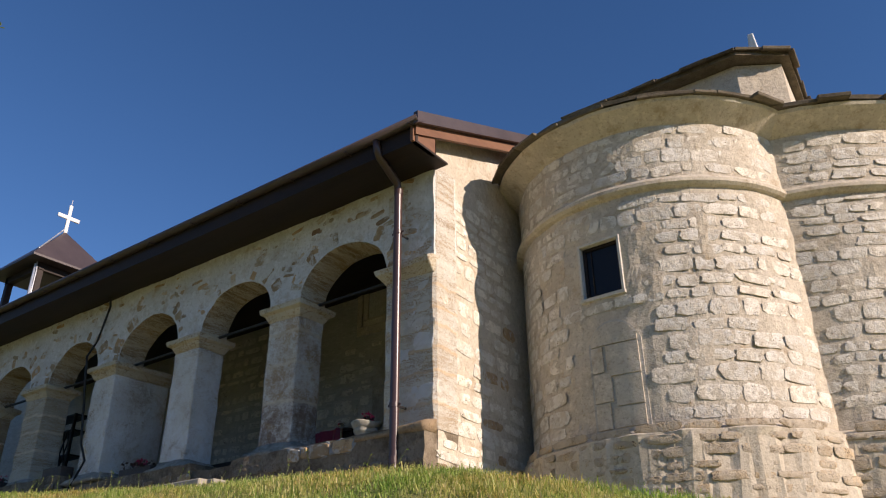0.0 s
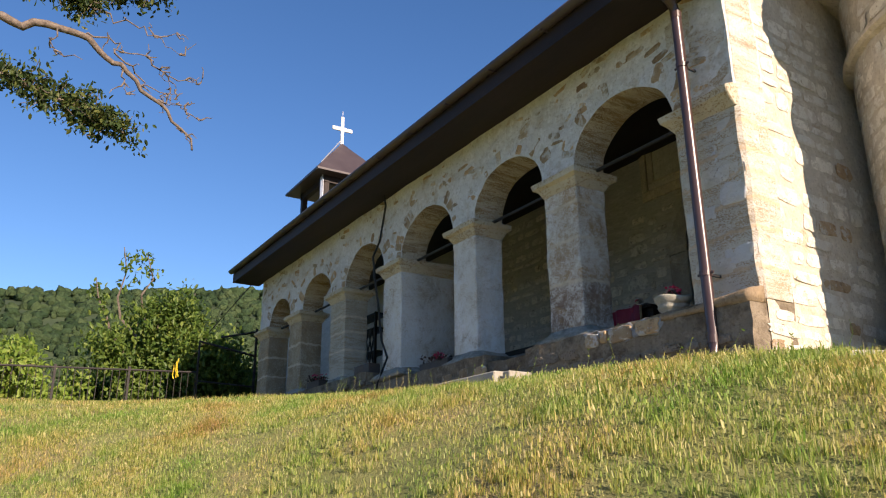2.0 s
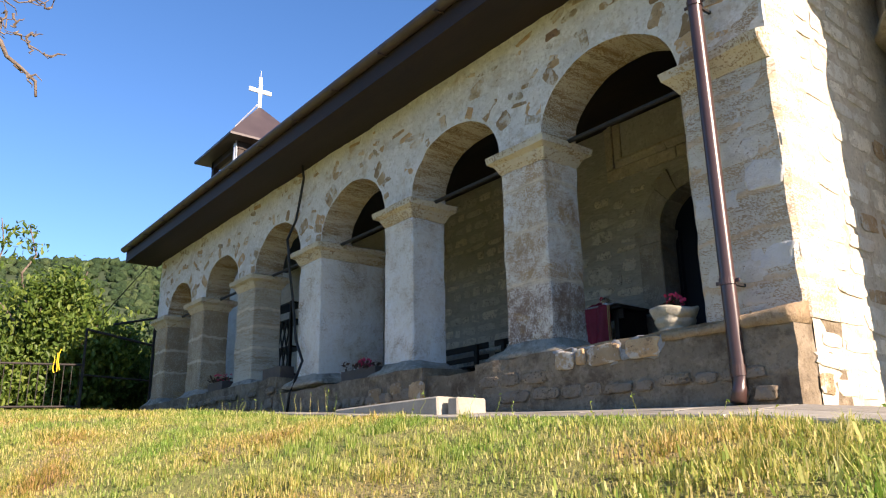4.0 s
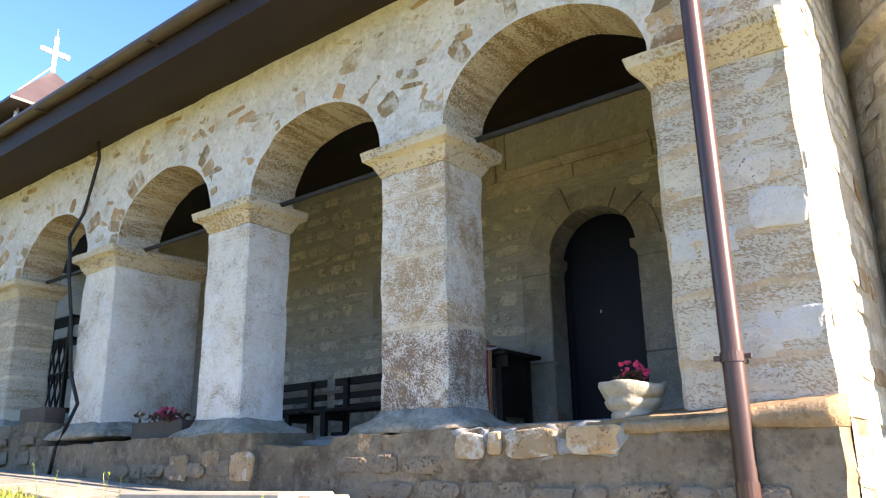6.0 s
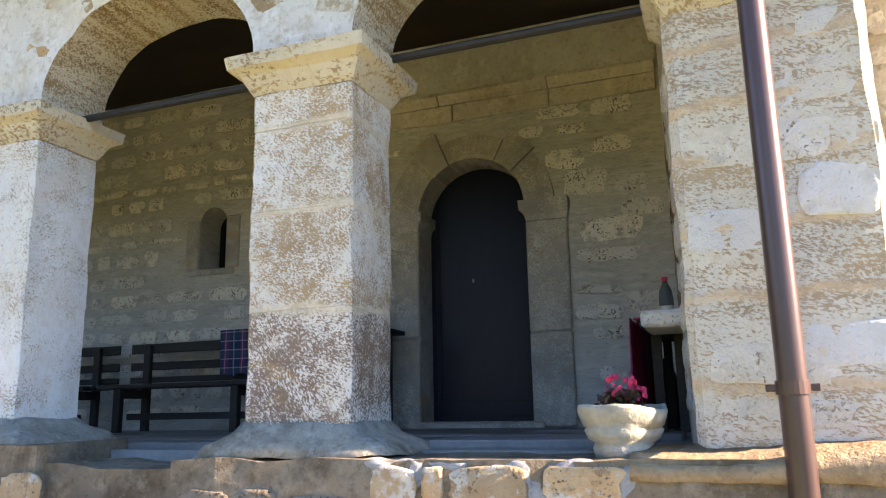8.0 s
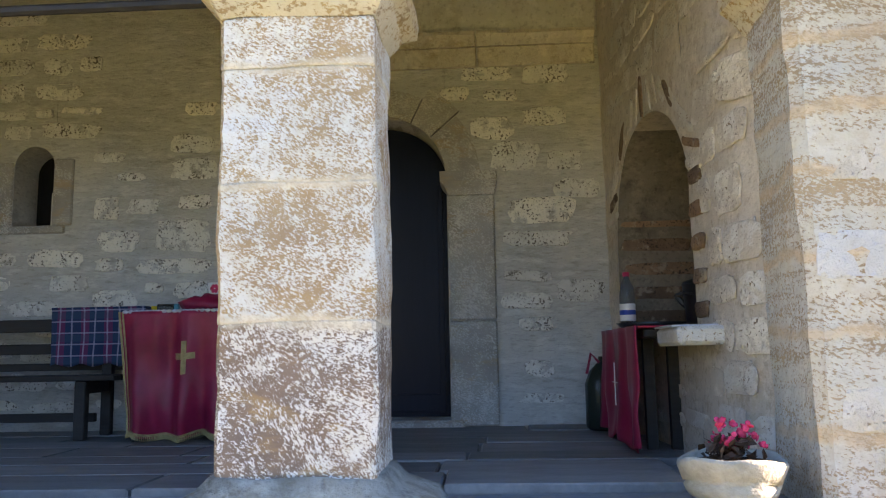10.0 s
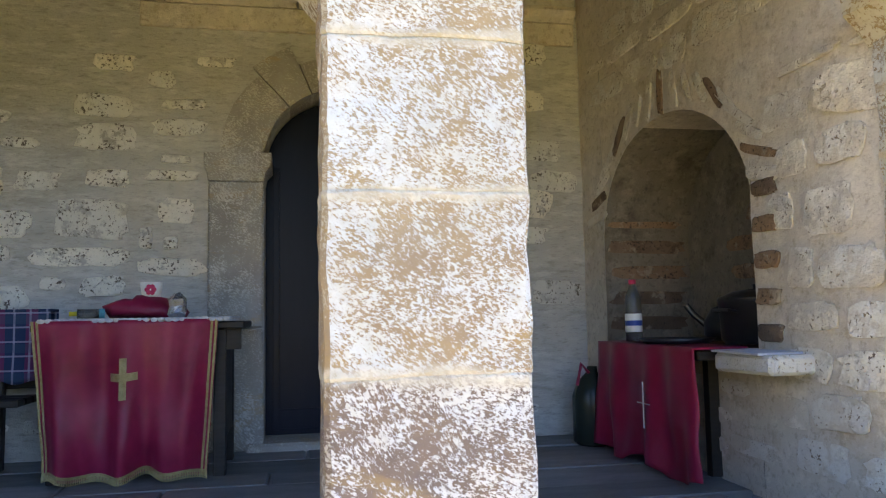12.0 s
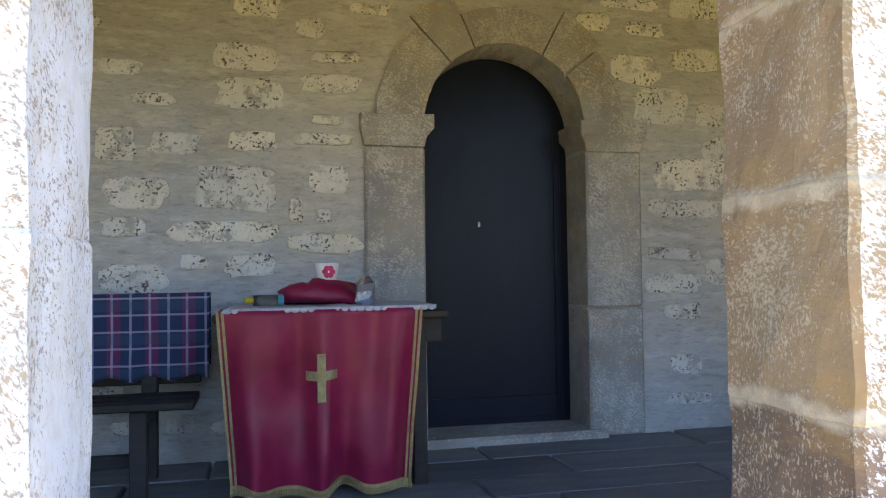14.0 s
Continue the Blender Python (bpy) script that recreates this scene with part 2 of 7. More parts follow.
m_roof = simple("brown_sheet_roof", (0.052, 0.038, 0.037), (0.082, 0.061, 0.060), 3, 0.45, 0.1, 60, specular=0.5)
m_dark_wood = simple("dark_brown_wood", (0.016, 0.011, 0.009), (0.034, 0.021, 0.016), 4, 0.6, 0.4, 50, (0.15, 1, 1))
m_eave_wood = simple("orange_fascia_wood", (0.14, 0.065, 0.038), (0.25, 0.125, 0.07), 4, 0.6, 0.3, 50, (1, 0.15, 1))
m_pipe = simple("brown_coated_steel", (0.055, 0.030, 0.026), (0.075, 0.042, 0.036), 2, 0.30, 0.03, 80, specular=0.6)
m_slate = simple("stone_roof_slab", (0.08, 0.066, 0.048), (0.19, 0.16, 0.115), 5, 0.95, 0.8, 40, vary=0.3)
m_cornice = plaster("cornice_stone", (0.50, 0.445, 0.35), (0.62, 0.56, 0.455), (0.36, 0.27, 0.17), strength=0.6)
m_black = simple("black_iron", (0.012, 0.012, 0.013), (0.03, 0.028, 0.026), 10, 0.5, 0.2, 90)
m_door = simple("blue_black_painted_door", (0.004, 0.0065, 0.015), (0.008, 0.012, 0.024), 2, 0.36, 0.1, 30, (1, 1, 0.12), specular=0.2)
m_bench = simple("black_stained_bench_wood", (0.012, 0.010, 0.009), (0.035, 0.029, 0.026), 5, 0.55, 0.4, 60, (0.12, 1, 1))
m_white_metal = simple("white_painted_cross", (0.66, 0.66, 0.64), (0.8, 0.8, 0.78), 8, 0.5, 0.1, 60)
m_zinc = simple("zinc_strip", (0.45, 0.46, 0.48), (0.62, 0.63, 0.64), 8, 0.4, 0.1, 60, metal=0.6)
n = Nodes("meadow_soil_and_thatch")
thatch = n.ramp(n.noise(1.1, 5, 0.65), [(0.30, (0.23, 0.29, 0.09)), (0.50, (0.38, 0.38, 0.15)), (0.66, (0.48, 0.38, 0.20)), (0.74, (0.30, 0.20, 0.12))])
thatch = n.mix(n.ramp(n.noise(38, 4, 0.75), [(0.32, grey(0.5)), (0.55, grey(0))]), thatch, (0.2, 0.19, 0.065))
m_earth = n.done(thatch, 0.95, n.math("ADD", n.noise(9, 4), n.noise(60, 4, 0.7)), 1.0, 0.05, 0, 0.1)
m_forest = simple("wooded_ground", (0.028, 0.048, 0.022), (0.065, 0.09, 0.04), 0.09, 0.95, 0.6, 0.9)


# ---- mesh helpers ----
def link_bm(name, bm, material, smooth=False):
    me = bpy.data.meshes.new(name)
    bm.normal_update()
    bm.to_mesh(me)
    bm.free()
    me.materials.append(material)
    if smooth:
        me.shade_smooth()
    return new(name, me)


def part(name, bm, material, parent, label="", smooth=False):
    ob = link_bm(name, bm, material, smooth)
    ob.parent = parent
    return tagged(ob, label)


def empty(name, x=0, y=0, z=0):
    e = new(name)
    e.location = (x, y, z)
    e.empty_display_size = 0.1
    return e


def add_box(bm, x0, x1, y0, y1, z0, z1, bevel=0.0, m=None):
    vs = bmesh.ops.create_cube(bm, size=1)["verts"]
    for v in vs:
        v.co = Vector((x0 + (v.co.x + 0.5) * (x1 - x0), y0 + (v.co.y + 0.5) * (y1 - y0), z0 + (v.co.z + 0.5) * (z1 - z0)))
    if bevel:
        es = list({e for v in vs for e in v.link_edges})
        r = bmesh.ops.bevel(bm, geom=es, offset=bevel, segments=1, affect="EDGES", profile=0.5)
        vs = list({v for f in r["faces"] for v in f.verts} | {v for v in vs if v.is_valid})
    if m is not None:
        for v in vs:
            v.co = m @ v.co
    return vs


def box(x0, x1, y0, y1, z0, z1, bevel=0.0, m=None):
    bm = bmesh.new()
    add_box(bm, x0, x1, y0, y1, z0, z1, bevel, m)
    return bm


def roughen(bm, amount, scale=3.0, seed=0.0, along=None):
    """Uneven surface: moves the corners by a smooth noise."""
    for v in bm.verts:
        d = noise.noise_vector(v.co * scale + Vector((seed, seed * 2, -seed))) * amount
        if along is not None:
            d = along * d.dot(along)
        v.co += d
    return bm


def rings(levels, seed=0.0, rough=0.006, chamfer=0.025, per_side=5):
    """A pier of stacked rings; each level is z, x0, x1, y0, y1."""
    bm = bmesh.new()
    loops = []
    for z, x0, x1, y0, y1 in levels:
        c = min(chamfer, (x1 - x0) * 0.2)
        corners = [(x0 + c, y0), (x1 - c, y0), (x1, y0 + c), (x1, y1 - c), (x1 - c, y1), (x0 + c, y1), (x0, y1 - c), (x0, y0 + c)]
        pts = []
        for k in range(8):
            a, b = corners[k], corners[(k + 1) % 8]
            n = per_side if k % 2 == 0 else 1
            for j in range(n):
                f = j / n
                pts.append((a[0] + (b[0] - a[0]) * f, a[1] + (b[1] - a[1]) * f))
        loops.append([bm.verts.new((x, y, z)) for x, y in pts])
    for a, b in zip(loops, loops[1:]):
        for k in range(len(a)):
            bm.faces.new((a[k], a[(k + 1) % len(a)], b[(k + 1) % len(a)], b[k]))
    bm.faces.new(list(reversed(loops[0])))
    bm.faces.new(loops[-1])
    for v in bm.verts:
        v.co += noise.noise_vector(v.co * 4.0 + Vector((seed, 0, seed))) * rough * 1.6 + noise.noise_vector(v.co * 15.0 + Vector((seed, 3, seed))) * rough * 0.8
    return bm


def steps(z0, z1, n):
    return [z0 + (z1 - z0) * k / n for k in range(n + 1)]


def tube(points, radius, sides=8, taper=None):
    bm = bmesh.new()
    pts = [Vector(p) for p in points]
    prev = []
    ref = Vector((0.31, 0.22, 0.93))
    for k, p in enumerate(pts):
        d = (pts[min(k + 1, len(pts) - 1)] - pts[max(k - 1, 0)]).normalized()
        u = d.cross(ref)
        if u.length < 0.05:
            u = d.cross(Vector((1, 0, 0)))
        u.normalize()
        w = d.cross(u)
        r = radius if taper is None else radius + (taper - radius) * k / (len(pts) - 1)
        ring = [bm.verts.new(p + (u * math.cos(a) + w * math.sin(a)) * r) for a in (2 * math.pi * j / sides for j in range(sides))]
        if prev:
            for j in range(sides):
                bm.faces.new((prev[j], prev[(j + 1) % sides], ring[(j + 1) % sides], ring[j]))
        else:
            bm.faces.new(list(reversed(ring)))
        prev = ring
    bm.faces.new(prev)
    bmesh.ops.recalc_face_normals(bm, faces=bm.faces)
    return bm


def lathe(profile, sides=24, centre=(0, 0, 0)):
    """Turns a profile of (radius, z) about an upright axis."""
    bm = bmesh.new()
    loops = []
    for r, z in profile:
        loops.append([bm.verts.new((centre[0] + r * math.cos(2 * math.pi * k / sides), centre[1] + r * math.sin(2 * math.pi * k / sides), centre[2] + z)) for k in range(sides)])
    for a, b in zip(loops, loops[1:]):
        for k in range(sides):
            bm.faces.new((a[k], a[(k + 1) % sides], b[(k + 1) % sides], b[k]))
    bm.faces.new(list(reversed(loops[0])))
    bm.faces.new(loops[-1])
    return bm


def prism(outline, z0, z1):
    """An upright prism over a plan outline, counter-clockwise."""
    bm = bmesh.new()
    lo = [bm.verts.new((x, y, z0)) for x, y in outline]
    hi = [bm.verts.new((x, y, z1)) for x, y in outline]
    n = len(outline)
    for k in range(n):
        bm.faces.new((lo[k], lo[(k + 1) % n], hi[(k + 1) % n], hi[k]))
    bm.faces.new(list(reversed(lo)))
    bm.faces.new(hi)
    bmesh.ops.recalc_face_normals(bm, faces=bm.faces)
    return bm


def strip_wall(xs, low, high, y0, y1, rows=6, skip=()):
    """A wall along x whose underside follows low(x); made of columns between the stations xs."""
    bm = bmesh.new()
    cols = []
    for x in xs:
        a, b = low(x), high(x)
        zs = [a + (b - a) * k / rows for k in range(rows + 1)]
        cols.append(([bm.verts.new((x, y0, z)) for z in zs], [bm.verts.new((x, y1, z)) for z in zs]))
    for (f0, k0), (f1, k1) in zip(cols, cols[1:]):
        for j in range(rows):
            bm.faces.new((f0[j], f1[j], f1[j + 1], f0[j + 1]))
            bm.faces.new((k1[j], k0[j], k0[j + 1], k1[j + 1]))
        bm.faces.new((f1[0], f0[0], k0[0], k1[0]))
        bm.faces.new((f0[-1], f1[-1], k1[-1], k0[-1]))
    for f, k, flip in ((*cols[0], False), (*cols[-1], True)):
        for j in range(rows):
            q = (f[j], f[j + 1], k[j + 1], k[j])
            bm.faces.new(q if flip is False else tuple(reversed(q)))
    bmesh.ops.recalc_face_normals(bm, faces=bm.faces)
    return bm


def stone_mesh(seed, material, points=18, dome=0.6):
    """A flat rubble stone 1 x 1 across, its face towards -y, from y = 0.3 to y = -1."""
    rng = random.Random(seed)
    bm = bmesh.new()
    power = rng.uniform(0.38, 0.65)
    outline = []
    for k in range(points):
        a = 2 * math.pi * (k + rng.uniform(-0.25, 0.25)) / points
        c, s = math.cos(a), math.sin(a)
        r = rng.uniform(0.84, 1.07)
        outline.append((0.5 * r * math.copysign(abs(c) ** power, c), 0.5 * r * math.copysign(abs(s) ** power, s)))
    back = [bm.verts.new((x, 0.3, z)) for x, z in outline]
    rim = [bm.verts.new((x, -dome * rng.uniform(0.6, 1.1), z)) for x, z in outline]
    top = [bm.verts.new((x * 0.86, -rng.uniform(0.75, 1.1), z * 0.82)) for x, z in outline]
    for k in range(points):
        j = (k + 1) % points
        bm.faces.new((back[k], back[j], rim[j], rim[k]))
        bm.faces.new((rim[k], rim[j], top[j], top[k]))
    bm.faces.new(top)
    bmesh.ops.recalc_face_normals(bm, faces=bm.faces)
    me = bpy.data.meshes.new("stone")
    bm.to_mesh(me)
    bm.free()
    me.materials.append(material)
    me.shade_smooth()
    return me


STONES = {}


def stones_of(material, count=14):
    if material.name not in STONES:
        STONES[material.name] = [stone_mesh(k * 7 + 1, material) for k in range(count)]
    return STONES[material.name]


def put_stone(parent, material, rng, where, turn, w, h, depth, name="stone"):
    ob = new(name, rng.choice(stones_of(material)))
    ob.parent = parent
    ob.matrix_basis = Matrix.Translation(where) @ turn @ Matrix.Diagonal((w, depth, h, 1))
    return ob


def courses(rng, u0, u1, z0, z1, hs=(0.10, 0.20), ws=(0.16, 0.42), gap=0.035, skip=0.12):
    """Rubble laid in uneven courses: yields centre u, centre z, width, height."""
    z = z0
    while z < z1 - 0.06:
        h = min(rng.uniform(*hs), z1 - z)
        u = u0 + rng.uniform(-0.15, 0.0)
        while u < u1:
            w = rng.uniform(*ws)
            if rng.random() > skip and u > u0 - 0.02 and u + w < u1 + 0.02:
                k = rng.uniform(0.7, 1.0)
                yield u + w / 2, z + h / 2 + rng.uniform(-0.015, 0.015), w - gap, (h - gap) * k
            u += w + rng.uniform(0, 0.03)
        z += h



# ---- the large structure ----
FACE, BACK, FLOOR = 6.23, 8.97, 0.515
WEST, EAST = -17.35, -4.67
PIERS = [(-7.36, -6.81), (-9.34, -8.80), (-11.40, -10.82), (-13.46, -12.84), (-15.50, -14.86), (WEST, -16.72)]
CAP = 2.40


def base_line(x):
    return float(np.interp(x, [-40, -17.4, -11.6, -7.0, -4.7, -3.5, -2, 0, 6, 30], [1.0, 0.60, 0.28, 0.0, -0.10, -0.22, -0.55, -1.1, -2.2, -6]))


def ground_z(x, y):
    """The meadow: level beside the church, then falling away to the south."""
    drop = float(np.interp(y, [-200, -60, -12, -4, 0, 1.95, 3.22, 4.2, 5.0, 6.1, 40], [-30, -16, -7.6, -4.6, -2.55, -1.46, -0.74, -0.30, -0.10, 0.0, 0.0]))
    west = max(0.0, -19.0 - x)
    z = base_line(max(-40, min(30, x))) + drop * float(np.interp(x, [-60, -14, -11, -8.5, -6.6, -5, -2.8, 0], [0.06, 0.08, 0.25, 0.6, 0.8, 1.0, 0.86, 0.72]))
    z -= 0.035 * west if west < 40 else 1.4
    d = math.hypot(x + 8, y - 6)
    a = math.atan2(y - 6, -(x + 8))
    hill = float(np.interp(d, [0, 45, 90, 170, 340, 600, 900, 3000], [0, 0, -7, 7, 71, 110, 100, 50]))
    hill *= 0.62 + 0.42 * noise.noise((math.cos(a) * 2.3, math.sin(a) * 2.3, 0.4)) + 0.35 * max(0.0, math.cos(a - 0.1))
    return z + hill + (0.03 * noise.noise((x * 0.9, y * 0.9, 0)) if y < 5 else 0)


def terrain():
    bm = bmesh.new()
    radii = [0] + list(np.arange(0.5, 16, 0.5)) + list(np.geomspace(16.5, 3000, 48))
    spokes = 128
    loops = []
    for r in radii[1:]:
        ring = []
        for k in range(spokes):
            a = 2 * math.pi * k / spokes
            x, y = -7 + r * math.cos(a), 3 + r * math.sin(a)
            ring.append(bm.verts.new((x, y, ground_z(x, y))))
        loops.append(ring)
    mid = bm.verts.new((-7, 3, ground_z(-7, 3)))
    for k in range(spokes):
        bm.faces.new((mid, loops[0][k], loops[0][(k + 1) % spokes]))
    for a, b in zip(loops, loops[1:]):
        for k in range(spokes):
            bm.faces.new((a[k], b[k], b[(k + 1) % spokes], a[(k + 1) % spokes]))
    return bm


ground = link_bm("ground", terrain(), m_earth, True)
ground.data.materials.append(m_forest)
for f in ground.data.polygons:
    if math.hypot(f.center.x + 8, f.center.y - 6) > 75:
        f.material_index = 1
tagged(ground, "sloping meadow ground with dry yellow-green grass", "ground", kind="structure")

# porch floor and plinth wall under the piers
floor = link_bm("floor", box(WEST, EAST - 0.25, FACE + 0.3, BACK + 0.5, -0.3, FLOOR - 0.035), m_slab)
tagged(floor, "porch floor of dark worn stone slabs", "floor", kind="structure")

plinth = empty("plinth", -8, FACE, 0)
tagged(plinth, "low brown stone plinth wall under the arcade piers", "plinth wall", kind="structure")


def plinth_run(x0, x1, z_top, y0=6.08, seed=0.0):
    n = max(3, int((x1 - x0) / 0.12))
    bm = strip_wall([x0 + (x1 - x0) * k / n for k in range(n + 1)], lambda x: base_line(x) - 0.35, lambda x: z_top, y0, FACE + 0.42, 8)
    roughen(bm, 0.022, 4.0, seed)
    roughen(bm, 0.012, 11.0, seed)
    ob = link_bm("plinth_block", bm, m_plinth)
    ob.parent = plinth
    ob.matrix_parent_inverse = Matrix.Translation((8, -FACE, 0))
    return ob


plinth_run(-7.62, EAST - 0.01, 0.47, 6.07, 1.0)
plinth_run(-8.45, -7.58, 0.43, 6.12, 2.0)
plinth_run(-11.7, -8.42, 0.53, 6.07, 3.0)
plinth_run(-17.5, -11.66, 0.76, 6.09, 4.0)

# the arcade wall above the caps
ARCHES = [(-6.81, -5.37)] + [(PIERS[k + 1][1], PIERS[k][0]) for k in range(5)]


def arch_low(x):
    for a, b in ARCHES:
        if a < x < b:
            c, r = (a + b) / 2, (b - a) / 2
            return CAP + 0.02 + 0.78 * math.sqrt(max(0.0, r * r - (x - c) ** 2)) + 0.012 * noise.noise((x * 5, 0, 1))
    return CAP


def arcade_stations():
    xs = set(steps(WEST, EAST, 90))
    for a, b in ARCHES:
        c, r = (a + b) / 2, (b - a) / 2
        xs |= {c - r * math.cos(math.pi * k / 28) for k in range(29)} | {a - 0.002, b + 0.002}
    return sorted(x for x in xs if WEST <= x <= EAST)


def arcade():
    bm = strip_wall(arcade_stations(), arch_low, lambda x: 3.62, FACE, FACE + 0.44, 10)
    for v in bm.verts:
        v.co.y += 0.018 * noise.noise(v.co * 3.0) + 0.010 * noise.noise(v.co * 9.0)
    return bm


wall_arcade = link_bm("wall_arcade", arcade(), m_facade)
wall_arcade.data.materials.append(m_intrados)
for f in wall_arcade.data.polygons:
    if f.normal.z < -0.02 and abs(f.normal.y) < 0.5:
        f.material_index = 1
tagged(wall_arcade, "arcade wall of patched whitish lime plaster over rubble", "wall", kind="structure")

# porch back wall with the arched doorway and the slit window
DOOR = (-7.62, -6.70, 2.68)      # opening: left, right, crown
DOOR_C, DOOR_R = (DOOR[0] + DOOR[1]) / 2, (DOOR[1] - DOOR[0]) / 2
SPRING = DOOR[2] - DOOR_R
SLIT = (-9.86, -9.56, 1.97, 2.56)


def door_low(x):
    if DOOR[0] < x < DOOR[1]:
        return SPRING + math.sqrt(max(0, DOOR_R ** 2 - (x - DOOR_C) ** 2))
    return -0.2


def slit_low(x):
    c, r = (SLIT[0] + SLIT[1]) / 2, (SLIT[1] - SLIT[0]) / 2
    return SLIT[3] - r + math.sqrt(max(0, r * r - (x - c) ** 2)) if SLIT[0] < x < SLIT[1] else SLIT[2]


def wall_piece(name, xs, low, high, y0, y1, material, parent=None, rows=6, rough=0.012):
    bm = strip_wall(xs, low, high, y0, y1, rows)
    for v in bm.verts:
        v.co.y += rough * noise.noise(v.co * 3.0)
    ob = link_bm(name, bm, material)
    ob.parent = parent
    return ob


wall_back = empty("wall_back")
tagged(wall_back, "porch back wall of cream rubble set in grey mortar", "wall", kind="structure")
NAVE_TOP = 5.3
door_xs = [DOOR_C - DOOR_R * math.cos(math.pi * k / 24) for k in range(25)]
slit_c, slit_r = (SLIT[0] + SLIT[1]) / 2, (SLIT[1] - SLIT[0]) / 2
slit_xs = [slit_c - slit_r * math.cos(math.pi * k / 12) for k in range(13)]
wall_piece("masonry", steps(DOOR[1], -4.4, 12), lambda x: -0.2, lambda x: NAVE_TOP, BACK, BACK + 0.6, m_mortar, wall_back, 24)
wall_piece("masonry", [x for x in door_xs], lambda x: SPRING + math.sqrt(max(0, DOOR_R ** 2 - (x - DOOR_C) ** 2)), lambda x: NAVE_TOP, BACK, BACK + 0.6, m_mortar, wall_back, 10)
wall_piece("masonry", steps(SLIT[1], DOOR[0], 12), lambda x: -0.2, lambda x: NAVE_TOP, BACK, BACK + 0.6, m_mortar, wall_back, 24)
wall_piece("masonry", slit_xs, lambda x: SLIT[3] - slit_r + math.sqrt(max(0, slit_r ** 2 - (x - slit_c) ** 2)), lambda x: NAVE_TOP, BACK, BACK + 0.6, m_mortar, wall_back, 10)
wall_piece("masonry", [SLIT[0], SLIT[1]], lambda x: -0.2, lambda x: SLIT[2], BACK, BACK + 0.6, m_mortar, wall_back, 6)
wall_piece("masonry", steps(-23.0, SLIT[0], 60), lambda x: -0.2, lambda x: NAVE_TOP, BACK, BACK + 0.6, m_mortar, wall_back, 24)

# thick end wall of the porch, with a deep arched niche towards the porch
NICHE = (7.30, 8.68, 1.10, 2.32)   # y from, y to, sill, crown
wall_end = empty("wall_end")
tagged(wall_end, "thick sunlit end wall of pale limewashed rubble", "wall", kind="structure")


def inner_x(y):
    return float(np.interp(y, [6.25, 6.55, 6.72, 6.9, 8.97], [-5.28, -5.32, -5.405, -5.44, -5.60]))


def end_wall():
    """Columns along y; the porch side is set back into the niche."""
    c, r = (NICHE[0] + NICHE[1]) / 2, (NICHE[1] - NICHE[0]) / 2
    rise = 0.58
    ys = sorted(set(steps(FACE + 0.05, NICHE[0], 6) + [c - r * math.cos(math.pi * k / 22) for k in range(23)] + steps(NICHE[1], BACK, 4)))
    bm = bmesh.new()

    def crown(y):
        return NICHE[3] - rise + rise * math.sqrt(max(0, 1 - ((y - c) / r) ** 2))

    cols = []
    for y in ys:
        top = 4.07 + (y - FACE) * 0.414
        zs = steps(-0.4, top, 22)
        cols.append([bm.verts.new((EAST - 0.026 * (y - FACE) + 0.010 * noise.noise((y * 3, z * 3, 0)) + 0.008 * noise.noise((y * 9, z * 9, 5)), y, z)) for z in zs])
    for a, b in zip(cols, cols[1:]):
        for k in range(22):
            bm.faces.new((a[k], b[k], b[k + 1], a[k + 1]))
    def shell(y, z0, z1, n):
        return [bm.verts.new((inner_x(y) + 0.012 * noise.noise((y * 4, z * 4, 2)), y, z)) for z in steps(z0, z1, n)]
    def sheet(pairs):
        for a, b in pairs:
            for k in range(len(a) - 1):
                bm.faces.new((b[k], a[k], a[k + 1], b[k + 1]))
    outer = [[y for y in ys if FACE + 0.44 <= y <= NICHE[0] + 1e-6], [y for y in ys if y >= NICHE[1] - 1e-6]]
    outer[0] = [FACE + 0.03, FACE + 0.15, FACE + 0.3, FACE + 0.44] + outer[0]
    for run in outer:
        cc = [shell(y, -0.4, 3.8, 22) for y in run]
        sheet(zip(cc, cc[1:]))
    mid = [y for y in ys if NICHE[0] - 1e-6 <= y <= NICHE[1] + 1e-6]
    lo = [shell(y, -0.4, NICHE[2], 6) for y in mid]
    hi = [shell(y, crown(y), 3.8, 10) for y in mid]
    sheet(zip(lo, lo[1:]))
    sheet(zip(hi, hi[1:]))
    deep = -5.02
    back = [[bm.verts.new((deep, y, z)) for z in steps(NICHE[2], max(crown(y), NICHE[2] + 0.01), 6)] for y in mid]
    sheet(zip(back, back[1:]))
    for k in range(len(mid) - 1):
        bm.faces.new((hi[k][0], hi[k + 1][0], back[k + 1][-1], back[k][-1]))
        bm.faces.new((lo[k + 1][-1], lo[k][-1], back[k][0], back[k + 1][0]))
    for k, flip in ((0, False), (-1, True)):
        y = mid[k]
        q = [bm.verts.new((inner_x(y), y, NICHE[2])), bm.verts.new((deep, y, NICHE[2])), bm.verts.new((deep, y, crown(y))), bm.verts.new((inner_x(y), y, crown(y)))]
        bm.faces.new(q if flip else list(reversed(q)))
    return bm


end_mass = link_bm("masonry", end_wall(), m_inner)
end_mass.parent = wall_end
end_mass.data.materials.append(m_apse)
# faces inside the niche recess take a darker plaster than the wall
end_mass.data.materials.append(m_niche_dark)
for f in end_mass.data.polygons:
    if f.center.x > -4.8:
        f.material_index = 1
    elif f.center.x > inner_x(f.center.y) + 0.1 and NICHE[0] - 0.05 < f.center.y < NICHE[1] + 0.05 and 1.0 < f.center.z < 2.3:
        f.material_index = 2

